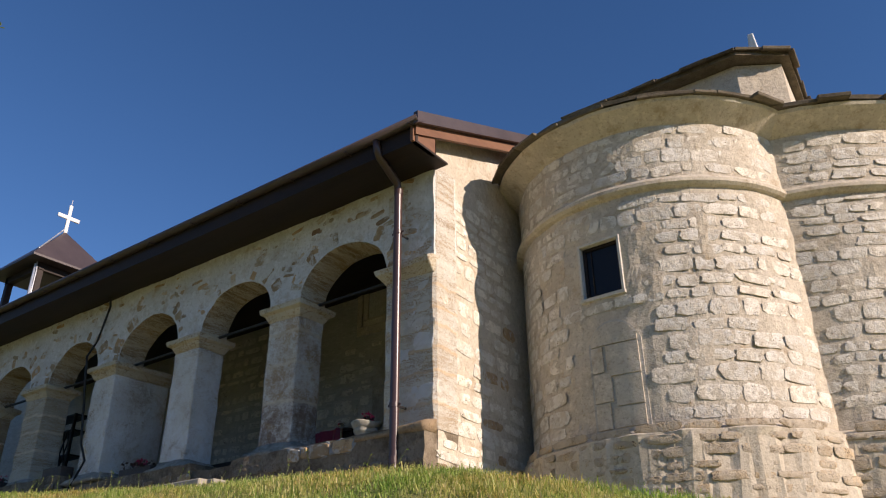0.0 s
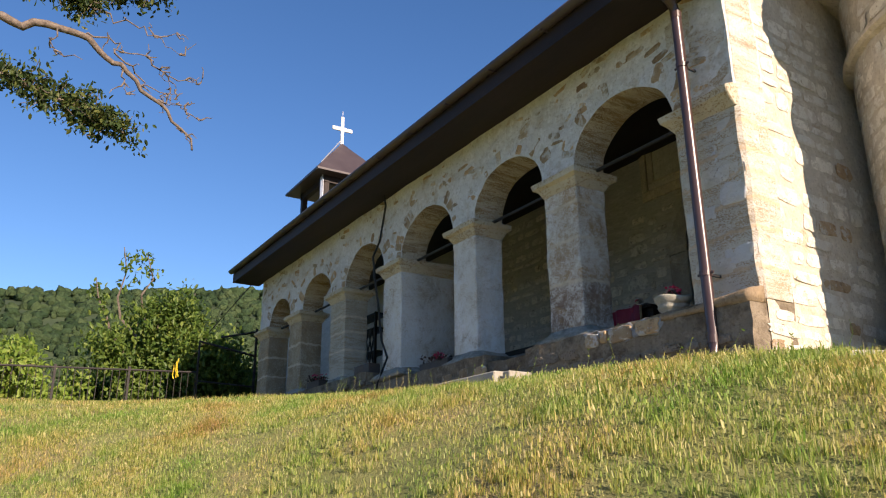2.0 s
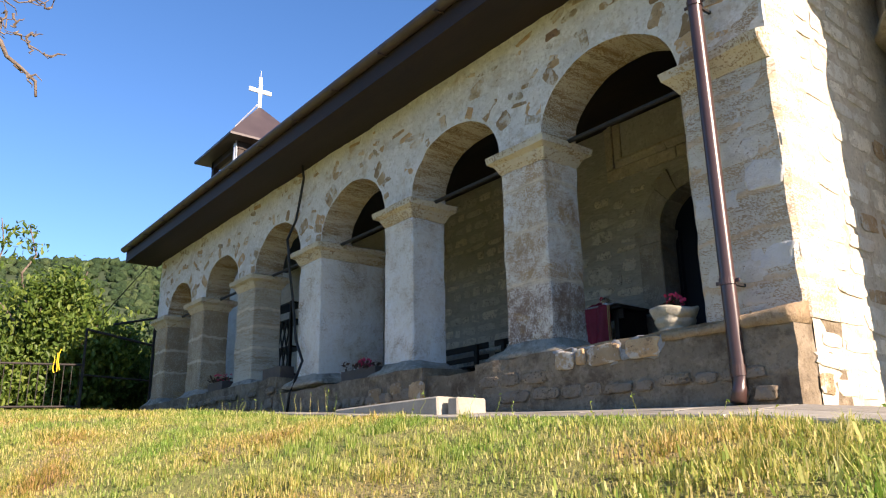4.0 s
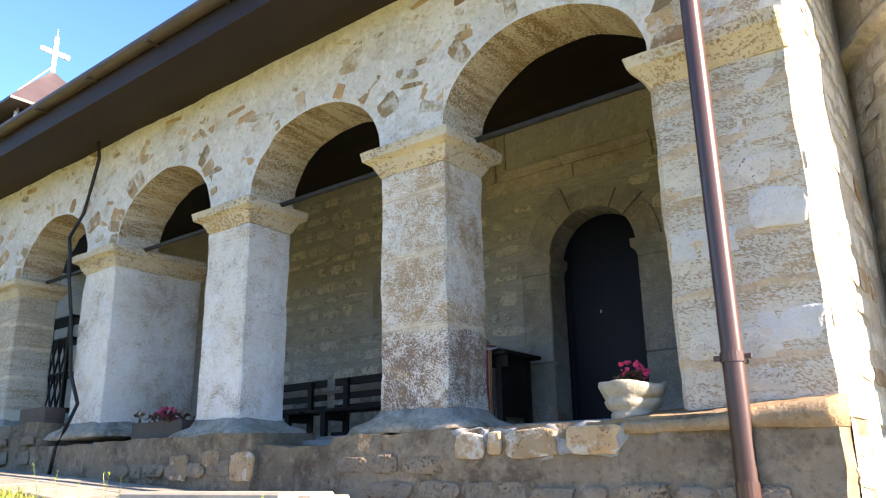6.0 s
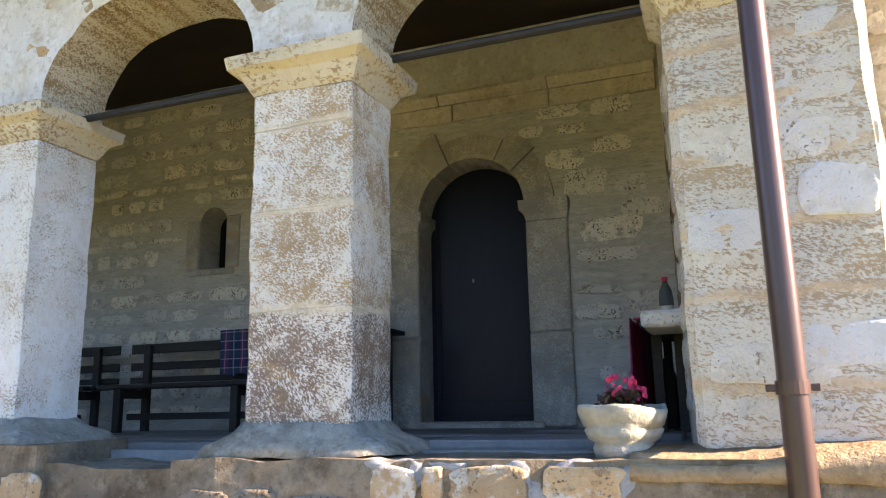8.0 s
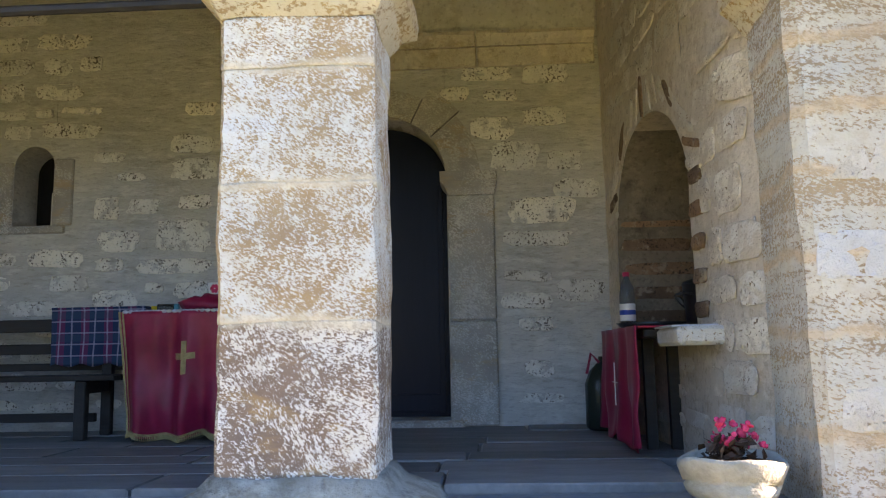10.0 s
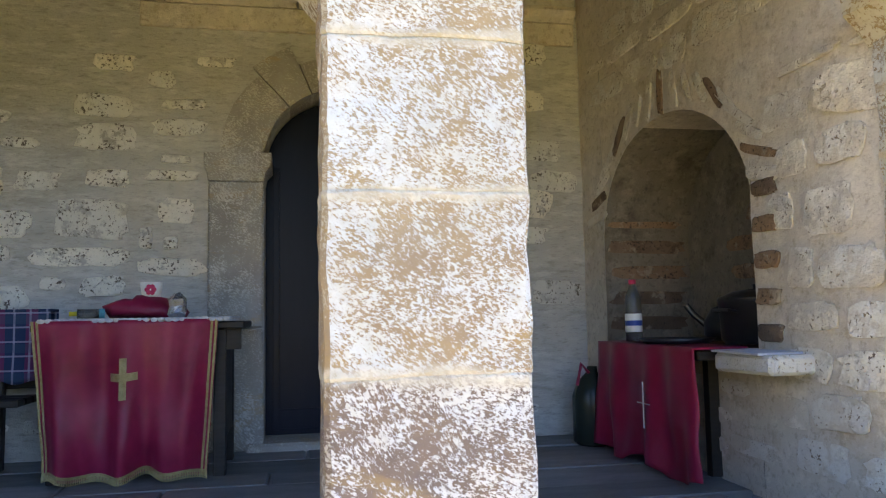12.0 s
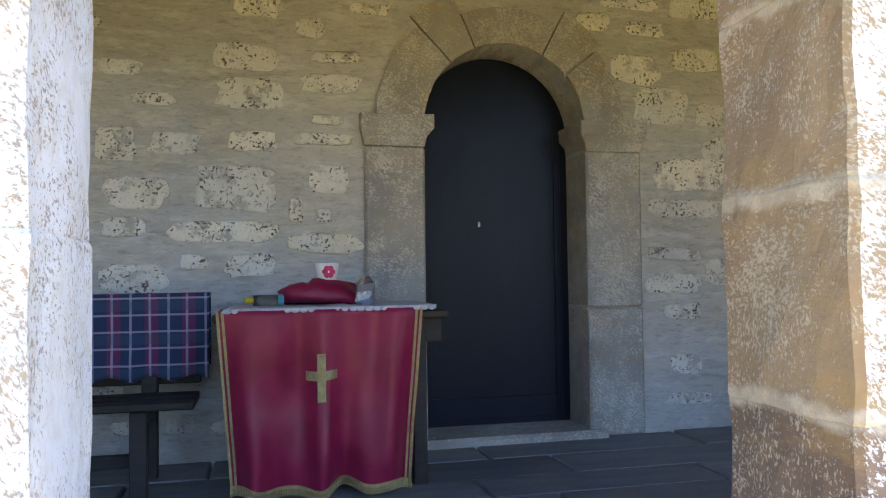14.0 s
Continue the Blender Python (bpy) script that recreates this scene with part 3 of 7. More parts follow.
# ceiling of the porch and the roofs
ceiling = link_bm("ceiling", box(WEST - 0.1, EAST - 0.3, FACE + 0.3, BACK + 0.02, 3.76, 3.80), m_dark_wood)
tagged(ceiling, "dark brown boarded porch ceiling", "ceiling", kind="structure")


def slope_roof(x0, x1, y0, z0, y1, z1, thick):
    bm = bmesh.new()
    prof = [(y0, z0), (y1, z1), (y1, z1 - thick), (y0, z0 - thick)]
    a = [bm.verts.new((x0, y, z)) for y, z in prof]
    b = [bm.verts.new((x1, y, z)) for y, z in prof]
    for k in range(4):
        bm.faces.new((a[k], b[k], b[(k + 1) % 4], a[(k + 1) % 4]))
    bm.faces.new(list(reversed(a)))
    bm.faces.new(b)
    bmesh.ops.recalc_face_normals(bm, faces=bm.faces)
    return bm


RX0, RX1 = -17.75, -4.42
roof = empty("roof")
tagged(roof, "dark brown sheet-metal lean-to roof over the porch", "roof", kind="structure")
part("roof_sheet", slope_roof(RX0, RX1, 5.60, 3.875, BACK + 0.1, 5.32, 0.05), m_roof, roof)
part("fascia", box(RX0 + 0.02, RX1 - 0.06, 5.64, 5.68, 3.56, 3.81), m_dark_wood, roof, "dark fascia board")
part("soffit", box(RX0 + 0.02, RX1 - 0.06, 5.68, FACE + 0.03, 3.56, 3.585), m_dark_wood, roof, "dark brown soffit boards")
part("verge", slope_roof(RX1 - 0.03, RX1 + 0.03, 5.56, 3.90, 8.2, 5.03, 0.16), m_roof, roof, "brown sheet verge trim")
part("verge_board", slope_roof(RX1 - 0.09, RX1 - 0.04, 5.62, 3.80, 8.1, 4.84, 0.16), m_eave_wood, roof, "orange-brown verge board")
part("eave_end", box(RX1 - 0.11, RX1 - 0.07, 5.60, 6.02, 3.56, 3.84), m_eave_wood, roof, "reddish boards closing the eave box")

nave = empty("nave")
tagged(nave, "church nave body behind the porch", "church nave", kind="structure")
part("roof_slope", slope_roof(-23.4, -4.5, BACK - 0.2, 5.28, 12.2, 6.6, 0.12), m_slate, nave)
part("roof_slope", slope_roof(-23.4, -4.5, 12.2, 6.6, 15.6, 5.2, 0.12), m_slate, nave)
part("wall", box(-23.0, -4.4, BACK + 0.6, 15.2, -0.3, 5.2), m_apse, nave)

# south conch and east apse
CONCH = (-3.05, 9.05)
CONCH_R = 1.80
apse = empty("south_conch", CONCH[0], CONCH[1], 0)
tagged(apse, "rounded apse of pale rubble with stone-slab roof", "apse", kind="structure")


def drum(cx, cy, profile, a0, a1, n=72, rough=0.02):
    """A rounded wall from angle a0 to a1 (degrees), profile of (radius, z) from the foot up."""
    bm = bmesh.new()
    cols = []
    for k in range(n + 1):
        a = radians(a0 + (a1 - a0) * k / n)
        col = []
        for r, z in profile:
            rr = r + rough * (noise.noise((cx + r * math.cos(a) * 3, r * math.sin(a) * 3, z * 3)) + 0.6 * noise.noise((r * math.cos(a) * 9, r * math.sin(a) * 9, z * 9)))
            col.append(bm.verts.new((cx + rr * math.cos(a), cy + rr * math.sin(a), z)))
        cols.append(col)
    for a, b in zip(cols, cols[1:]):
        for k in range(len(profile) - 1):
            bm.faces.new((a[k], b[k], b[k + 1], a[k + 1]))
    return bm


def drum_part(name, cx, cy, profile, a0, a1, material, parent, label="", n=72, rough=0.02):
    bm = drum(cx, cy, profile, a0, a1, n, rough)
    ob = part(name, bm, material, parent, label)
    ob.matrix_parent_inverse = parent.matrix_basis.inverted()
    return ob


R = CONCH_R
A0, A1 = 165, 345
WIN = (-3.36, -2.90, 1.86, 2.50)      # x from, to, z from, to
wa0 = 180 + math.degrees(math.acos(-(WIN[0] - CONCH[0]) / R))
wa1 = 180 + math.degrees(math.acos(-(WIN[1] - CONCH[0]) / R))
low_prof = [(R, z) for z in steps(0.33, WIN[2], 10)]
mid_prof = [(R, z) for z in steps(WIN[2], WIN[3], 5)]
top_prof = [(R, z) for z in steps(WIN[3], 3.0, 4)] + [(R + 0.005, z) for z in steps(3.12, 3.92, 6)]
drum_part("drum_wall", *CONCH, low_prof, A0, A1, m_apse, apse)
drum_part("drum_wall", *CONCH, mid_prof, A0, wa0, m_apse, apse, "", 24)
drum_part("drum_wall", *CONCH, mid_prof, wa1, A1, m_apse, apse, "", 40)
drum_part("drum_wall", *CONCH, top_prof, A0, A1, m_apse, apse)
drum_part("plinth_wall", *CONCH, [(R + 0.13, -0.5), (R + 0.12, 0.2), (R + 0.12, 0.28), (R, 0.35)], A0, A1, m_cornice, apse, "rusty brown rubble plinth", 72, 0.05)
drum_part("string_course", *CONCH, [(R - 0.02, 2.98), (R + 0.05, 3.00), (R + 0.085, 3.03), (R + 0.085, 3.07), (R + 0.03, 3.13), (R - 0.02, 3.14)], A0, A1, m_cornice, apse, "moulded cream string course", 72, 0.006)
drum_part("cornice", *CONCH, [(R - 0.02, 3.82), (R + 0.10, 3.90), (R + 0.26, 4.00), (R + 0.28, 4.04), (R - 0.02, 4.06)], A0, A1, m_cornice, apse, "stone slab eaves cornice", 72, 0.02)

EAPSE, ER = (-1.85, 10.95), 2.50
apse_east = empty("east_apse", EAPSE[0], EAPSE[1], 0)
tagged(apse_east, "rounded main apse of pale rubble with slab eaves", "apse", kind="structure")
drum_part("drum_wall", *EAPSE, [(ER, z) for z in steps(0.33, 3.92, 16)], 240, 440, m_apse, apse_east)
drum_part("plinth_wall", *EAPSE, [(ER + 0.13, -0.6), (ER + 0.12, 0.28), (ER, 0.35)], 240, 440, m_cornice, apse_east, "rusty brown rubble plinth", 72, 0.05)
drum_part("string_course", *EAPSE, [(ER - 0.02, 2.98), (ER + 0.05, 3.00), (ER + 0.085, 3.03), (ER + 0.085, 3.07), (ER + 0.03, 3.13), (ER - 0.02, 3.14)], 240, 440, m_cornice, apse_east, "moulded cream string course", 72, 0.006)
drum_part("cornice", *EAPSE, [(ER - 0.02, 3.82), (ER + 0.10, 3.90), (ER + 0.26, 4.00), (ER + 0.28, 4.04), (ER - 0.02, 4.06)], 240, 440, m_cornice, apse_east, "stone slab eaves cornice", 72, 0.02)


def cone_roof(cx, cy, r, z0, z1, a0, a1, n=40):
    prof = [(r, z0), (r + 0.01, z0 + 0.05), (r * 0.75, z0 + (z1 - z0) * 0.35), (r * 0.4, z0 + (z1 - z0) * 0.7), (0.02, z1)]
    return drum(cx, cy, prof, a0, a1, n, 0.04)


for cxy, r, top, a0, a1, owner in ((CONCH, R + 0.30, 5.0, A0, A1, apse), (EAPSE, ER + 0.30, 5.0, 240, 440, apse_east)):
    ob = part("slab_roof", cone_roof(*cxy, r, 4.05, top, a0, a1), m_slate, owner, "weathered stone-slab roof")
    ob.matrix_parent_inverse = owner.matrix_basis.inverted()

lantern = empty("upper_drum", -2.6, 11.5, 4.5)
tagged(lantern, "upper church drum with slab roof and lit gable", "church drum", kind="structure")
outline = [(-1.80, 10.05), (-1.22, 10.42), (-1.30, 12.0), (-1.8, 12.6), (-4.4, 12.6), (-4.4, 10.05)]
ob = part("wall", prism(outline, 4.3, 6.25), m_apse, lantern)
ob.matrix_parent_inverse = lantern.matrix_basis.inverted()



def lantern_roof():
    bm = bmesh.new()
    over = [(-1.72, 9.82), (-1.08, 10.30), (-1.20, 12.1), (-1.7, 12.8), (-4.6, 12.8), (-4.6, 9.82)]
    lo = [bm.verts.new((x, y, 6.27)) for x, y in over]
    hi = [bm.verts.new((x, y, 6.36)) for x, y in over]
    t0, t1 = bm.verts.new((-1.9, 11.3, 7.0)), bm.verts.new((-4.6, 11.3, 7.0))
    n = len(over)
    for k in range(n):
        bm.faces.new((lo[k], lo[(k + 1) % n], hi[(k + 1) % n], hi[k]))
    bm.faces.new(list(reversed(lo)))
    for k, tops in ((0, (t0,)), (1, (t0,)), (2, (t0,)), (3, (t1, t0)), (4, (t1,)), (5, (t0, t1))):
        bm.faces.new((hi[k], hi[(k + 1) % n], *tops))
    bmesh.ops.recalc_face_normals(bm, faces=bm.faces)
    return roughen(bm, 0.02, 5)


ob = part("slab_roof", lantern_roof(), m_slate, lantern, "weathered stone-slab roof")
ob.matrix_parent_inverse = lantern.matrix_basis.inverted()

# ---- piers ----
def pier(x0, x1, y1, z_base, low_material, high_material, seed, joints, label):
    """A squared pier: spreading base, shaft of stacked blocks, moulded cap."""
    p = empty("pier", (x0 + x1) / 2, FACE, z_base)
    tagged(p, label, "pier", "arcade piers", "structure")
    inv = p.matrix_basis.inverted()
    zs = [z_base + 0.10] + joints + [CAP - 0.20]
    made = [part("base", rings([(z_base - 0.03, x0 - 0.22, x1 + 0.22, FACE - 0.13, y1 + 0.14), (z_base + 0.02, x0 - 0.17, x1 + 0.17, FACE - 0.10, y1 + 0.11), (z_base + 0.06, x0 - 0.06, x1 + 0.06, FACE - 0.04, y1 + 0.05), (z_base + 0.11, x0 - 0.015, x1 + 0.015, FACE - 0.015, y1 + 0.015)], seed, 0.014, 0.05, 7), m_foot, p, "spreading grey stone foot", True)]
    for k, (a, b) in enumerate(zip(zs, zs[1:])):
        g = 0.003 * ((k + seed) % 2)
        lv = [(a, x0 + 0.002 + g, x1 - 0.002 - g, FACE + 0.003 + g, y1 - 0.002)] + [(z, x0 + g, x1 - g, FACE + g, y1) for z in steps(a + 0.008, b - 0.008, 7)] + [(b, x0 + 0.002 + g, x1 - 0.002 - g, FACE + 0.003 + g, y1 - 0.002)]
        made.append(part("block", rings(lv, seed, 0.008, 0.014, 9), low_material if k == 0 else high_material, p))
    c0 = CAP - 0.20
    cap = [(c0, x0, x1, FACE, y1), (c0 + 0.03, x0 - 0.02, x1 + 0.02, FACE - 0.02, y1 + 0.02), (c0 + 0.09, x0 - 0.05, x1 + 0.05, FACE - 0.05, y1 + 0.05), (c0 + 0.12, x0 - 0.10, x1 + 0.10, FACE - 0.10, y1 + 0.10), (c0 + 0.18, x0 - 0.11, x1 + 0.11, FACE - 0.11, y1 + 0.11), (c0 + 0.22, x0 - 0.02, x1 + 0.02, FACE - 0.02, y1 + 0.02)]
    made.append(part("capital", rings(cap, seed + 9, 0.006, 0.012, 7), m_cap, p, "ochre-stained moulded capital"))
    for o in made:
        o.matrix_parent_inverse = inv
    return p


W = FACE + 0.44
first = pier(*PIERS[0], W, 0.50, m_pillar_low, m_pillar, 1, [1.12, 1.60, 2.02], "stone pier with scratched white limewash flaking off brown stone")
# west faces get the darker copies, their shade carried by colour
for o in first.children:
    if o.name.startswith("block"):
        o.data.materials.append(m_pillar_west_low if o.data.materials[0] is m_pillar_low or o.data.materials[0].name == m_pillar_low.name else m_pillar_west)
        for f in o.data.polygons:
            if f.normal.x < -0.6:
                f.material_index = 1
pier(*PIERS[1], W, 0.55, m_pillar_white, m_pillar_white, 2, [1.5, 2.1], "whitewashed stone pier with few brown flakes")
pier(*PIERS[2], W + 0.53, 0.62, m_pillar_white, m_pillar_white, 3, [1.5, 2.1], "deep bluish-white limewashed pier running back into the porch")
pier(*PIERS[3], W, 0.74, m_pier_banded, m_pier_banded, 4, [1.3, 1.8], "grey plastered stone pier with lichen band")
pier(*PIERS[4], W, 0.76, m_pier_beige, m_pier_beige, 5, [1.3, 1.8], "beige weathered stone pier")
pier(*PIERS[5], W, 0.78, m_pier_beige, m_pier_beige, 6, [1.3, 1.8], "brown weathered corner pier")

# end pier of larger squared blocks
end_pier = empty("end_pier", -5, FACE, 0.5)
tagged(end_pier, "end pier of large whitewashed squared stones with brown stains", "pier", kind="structure")
inv = end_pier.matrix_basis.inverted()
ob = part("core", rings([(z, -5.392, EAST + 0.010, FACE + 0.006, W) for z in steps(0.44, 3.62, 44)], 7, 0.009, 0.035, 10), m_pier_plaster, end_pier)
ob.matrix_parent_inverse = inv
rngp = random.Random(4)
for x, z, w, h, mt in ((-5.19, 1.30, 0.34, 0.17, 1), (-4.82, 1.42, 0.27, 0.20, 1), (-5.10, 0.80, 0.44, 0.15, 0), (-4.84, 0.86, 0.30, 0.15, 1), (-5.0, 0.62, 0.52, 0.10, 0), (-4.98, 1.62, 0.60, 0.15, 0), (-5.12, 1.83, 0.38, 0.15, 1), (-4.84, 1.86, 0.28, 0.18, 0), (-4.84, 2.08, 0.28, 0.10, 0), (-5.1, 2.62, 0.34, 0.14, 0), (-4.85, 2.95, 0.3, 0.15, 0)):
    o = put_stone(end_pier, (m_stone_ashlar, m_stone_white, m_stone_ochre)[mt], rngp, (x, FACE + 0.012, z), Matrix.Rotation(rngp.gauss(0, 0.03), 4, "Y"), w * 1.02, h * 1.05, 0.012 if (x, z) == (-4.82, 1.42) else 0.0075)
    o.matrix_parent_inverse = inv
c0 = CAP - 0.18
ob = part("capital", rings([(c0, -5.38, EAST, FACE, W), (c0 + 0.07, -5.43, EAST, FACE - 0.05, W), (c0 + 0.11, -5.48, EAST, FACE - 0.09, W), (c0 + 0.17, -5.49, EAST, FACE - 0.10, W), (c0 + 0.21, -5.39, EAST, FACE - 0.02, W)], 3, 0.008, 0.012, 7), m_cap, end_pier, "ochre-stained moulded capital")
ob.matrix_parent_inverse = inv

# tie rod through the arches
rod = link_bm("tie_rod", tube([(x, 6.47, 2.385) for x in steps(-17.0, -5.2, 4)], 0.021, 8), m_black)
tagged(rod, "thin dark iron tie rod spanning the arches", "tie rod", kind="structure")

# door
door = empty("door_1", DOOR_C, BACK + 0.3, FLOOR)
tagged(door, "closed arched blue-black church door in the porch wall", "door", kind="structure")
leaf = strip_wall(door_xs, lambda x: FLOOR + 0.03, lambda x: max(FLOOR + 0.1, SPRING - 0.01 + math.sqrt(max(0, DOOR_R ** 2 - (x - DOOR_C) ** 2))), BACK + 0.26, BACK + 0.32, 3)
ob = part("door_leaf", leaf, m_door, door)
ob.matrix_parent_inverse = door.matrix_basis.inverted()



def door_frame():
    """Narrow stiles and a bottom rail proud of the leaf."""
    bm = bmesh.new()
    for x in (DOOR[0] + 0.045, DOOR[1] - 0.085):
        add_box(bm, x, x + 0.04, BACK + 0.250, BACK + 0.262, FLOOR + 0.07, SPRING + 0.02, 0.003)
    add_box(bm, DOOR[0] + 0.05, DOOR[1] - 0.05, BACK + 0.251, BACK + 0.262, FLOOR + 0.08, FLOOR + 0.20, 0.003)
    return bm


ob = part("door_framing", door_frame(), m_door, door)
ob.matrix_parent_inverse = door.matrix_basis.inverted()


def settle(made, owner):
    """Keeps parts built in place where they are under an owner that stands elsewhere."""
    inv = owner.matrix_basis.inverted()
    for o in made:
        o.matrix_parent_inverse = inv


def thing(name, label, category, x, y, z, group="", kind=""):
    return tagged(empty(name, x, y, z), label, category, group, kind)


m_red = None
def satin(name, a, b, rough=0.33):
    n = Nodes(name)
    c = n.ramp(n.noise(9, 3), [(0.3, a), (0.7, b)])
    ob = n.done(c, rough, n.noise(260, 2), 0.12, 0.002, 0, 0.28)
    n.b.inputs["Sheen Weight"].default_value = 0.0
    return ob


m_red = satin("crimson_satin", (0.22, 0.010, 0.036), (0.31, 0.017, 0.055), 0.36)
m_gold = simple("gold_braid", (0.30, 0.22, 0.09), (0.46, 0.36, 0.17), 40, 0.5, 0.6, 160, metal=0.3)
m_lace = simple("white_lace", (0.42, 0.42, 0.45), (0.56, 0.56, 0.58), 30, 0.9, 0.4, 120)
m_terra = simple("pale_carved_stone", (0.28, 0.27, 0.22), (0.44, 0.42, 0.355), 14, 0.9, 0.8, 60)
m_box = simple("brown_plastic_planter", (0.06, 0.045, 0.04), (0.09, 0.07, 0.06), 6, 0.55, 0.2, 50)
m_soil = simple("dark_soil", (0.02, 0.014, 0.01), (0.05, 0.035, 0.025), 30, 0.95, 0.9, 90)
m_petal = simple("pink_red_petals", (0.48, 0.02, 0.07), (0.70, 0.06, 0.16), 30, 0.6, 0.2, 90)
m_leafred = simple("dark_begonia_leaf", (0.05, 0.03, 0.02), (0.09, 0.05, 0.03), 30, 0.5, 0.2, 90)
m_glass = Nodes("window_glass").done((0.012, 0.012, 0.013), 0.15, None, specular=0.25)
m_white = simple("white_glaze", (0.72, 0.71, 0.68), (0.80, 0.79, 0.77), 5, 0.3, 0.05, 60, specular=0.5)
m_foil = simple("silver_foil", (0.55, 0.57, 0.60), (0.75, 0.77, 0.80), 30, 0.25, 0.6, 90, metal=0.9)
m_teal = simple("teal_plastic", (0.03, 0.22, 0.26), (0.05, 0.30, 0.34), 8, 0.4, 0.1, 60)
m_blue = simple("blue_plastic", (0.02, 0.06, 0.28), (0.03, 0.08, 0.34), 8, 0.4, 0.1, 60)
m_yellow = simple("yellow_ribbon", (0.62, 0.42, 0.02), (0.75, 0.55, 0.05), 8, 0.5, 0.1, 60)
m_pet = Nodes("clear_plastic").done((0.22, 0.23, 0.22), 0.15, None)
m_pet.node_tree.nodes["Principled BSDF"].inputs["Transmission Weight"].default_value = 0.75
m_demi = Nodes("dark_green_plastic").done((0.022, 0.03, 0.024), 0.25, None, specular=0.3)
m_blackpot = simple("black_enamel", (0.012, 0.012, 0.014), (0.022, 0.022, 0.025), 8, 0.35, 0.1, 60, specular=0.5)


def plaid():
    """Woven tartan of navy, violet and pale threads."""
    n = Nodes("navy_plaid_cloth")
    uv = n.t.nodes.new("ShaderNodeSeparateXYZ")
    n.link(n.co, uv.inputs[0])

    def bands(src, period, width, off):
        f = n.math("FRACT", n.math("ADD", n.math("DIVIDE", src, period), off), 0.0)
        return n.math("LESS_THAN", f, width)

    c = (0.018, 0.035, 0.085)
    c = n.mix(n.math("MULTIPLY", bands(uv.outputs["X"], 0.16, 0.36, 0.1), 0.75), c, (0.16, 0.022, 0.08))
    c = n.mix(n.math("MULTIPLY", bands(uv.outputs["X"], 0.08, 0.13, 0.0), 0.6), c, (0.34, 0.33, 0.42))
    c = n.mix(n.math("MULTIPLY", bands(uv.outputs["Z"], 0.075, 0.12, 0.3), 0.6), c, (0.34, 0.33, 0.42))
    c = n.mix(n.math("MULTIPLY", bands(uv.outputs["Z"], 0.15, 0.30, 0.5), 0.35), c, (0.03, 0.08, 0.12))
    return n.done(c, 0.9, n.noise(300, 2), 0.3, 0.002)


m_plaid = plaid()
m_step = simple("pale_step_stone", (0.30, 0.28, 0.23), (0.42, 0.39, 0.33), 4, 0.9, 0.5, 40)


def drape(x0, x1, y, z0, z1, fold, spread, nx=40, nz=26, seed=0.0, axis="x", sag=0.0, thick=0.006):
    """Hanging cloth: folds deepen downwards; z1 is the top edge."""
    bm = bmesh.new()
    sheets = []
    for side in (0, 1):
        grid = []
        for j in range(nz + 1):
            v = j / nz
            row = []
            for i in range(nx + 1):
                u = i / nx
                w = 0.5 * (x0 + x1) + (u - 0.5) * (x1 - x0) * (1 + spread * v)
                f = fold * (0.25 + 0.75 * v) * (math.sin(u * 19 + seed + 1.4 * v) * 0.6 + math.sin(u * 33 + seed * 2 - v) * 0.25 + 0.5 * noise.noise((u * 4, v * 3, seed)))
                z = z1 + (z0 - z1) * v + sag * v * math.sin(u * 11 + seed) + 0.01 * v * math.sin(u * 23)
                d = y + f + side * thick
                row.append(bm.verts.new((w, d, z) if axis == "x" else (d, w, z)))
            grid.append(row)
        sheets.append(grid)
    for side, grid in enumerate(sheets):
        for a, b in zip(grid, grid[1:]):
            for k in range(nx):
                bm.faces.new((a[k], a[k + 1], b[k + 1], b[k]))
    p, q = sheets
    for k in range(nx):
        bm.faces.new((p[0][k], p[0][k + 1], q[0][k + 1], q[0][k]))
        bm.faces.new((p[nz][k], p[nz][k + 1], q[nz][k + 1], q[nz][k]))
    for j in range(nz):
        for i in (0, nx):
            bm.faces.new((p[j][i], p[j + 1][i], q[j + 1][i], q[j][i]))
    bmesh.ops.recalc_face_normals(bm, faces=bm.faces)
    return bm


# ---- roof drainage ----
gutter = thing("gutter", "dark brown half-round metal gutter along the eave", "gutter", -11, 5.5, 3.75, kind="structure")
def half_round(x0, x1, y, z, r):
    bm = bmesh.new()
    loops = []
    for x in steps(x0, x1, 6):
        ring = [(r * math.cos(a), r * math.sin(a)) for a in [math.pi + math.pi * k / 10 for k in range(11)]]
        ring += [((r - 0.008) * c / r, (r - 0.008) * s / r) for c, s in reversed(ring)]
        loops.append([bm.verts.new((x, y + c, z + s)) for c, s in ring])
    n = len(loops[0])
    for a, b in zip(loops, loops[1:]):
        for k in range(n):
            bm.faces.new((a[k], a[(k + 1) % n], b[(k + 1) % n], b[k]))
    bm.faces.new(loops[0])
    bm.faces.new(list(reversed(loops[-1])))
    bmesh.ops.recalc_face_normals(bm, faces=bm.faces)
    return bm
made = [part("trough", half_round(RX0, RX1 + 0.03, 5.595, 3.83, 0.07), m_roof, gutter, "", True)]
for k in range(14):
    x = RX0 + 0.5 + k * 0.98
    made.append(part("bracket", box(x, x + 0.025, 5.52, 5.66, 3.750, 3.760), m_roof, gutter))
settle(made, gutter)

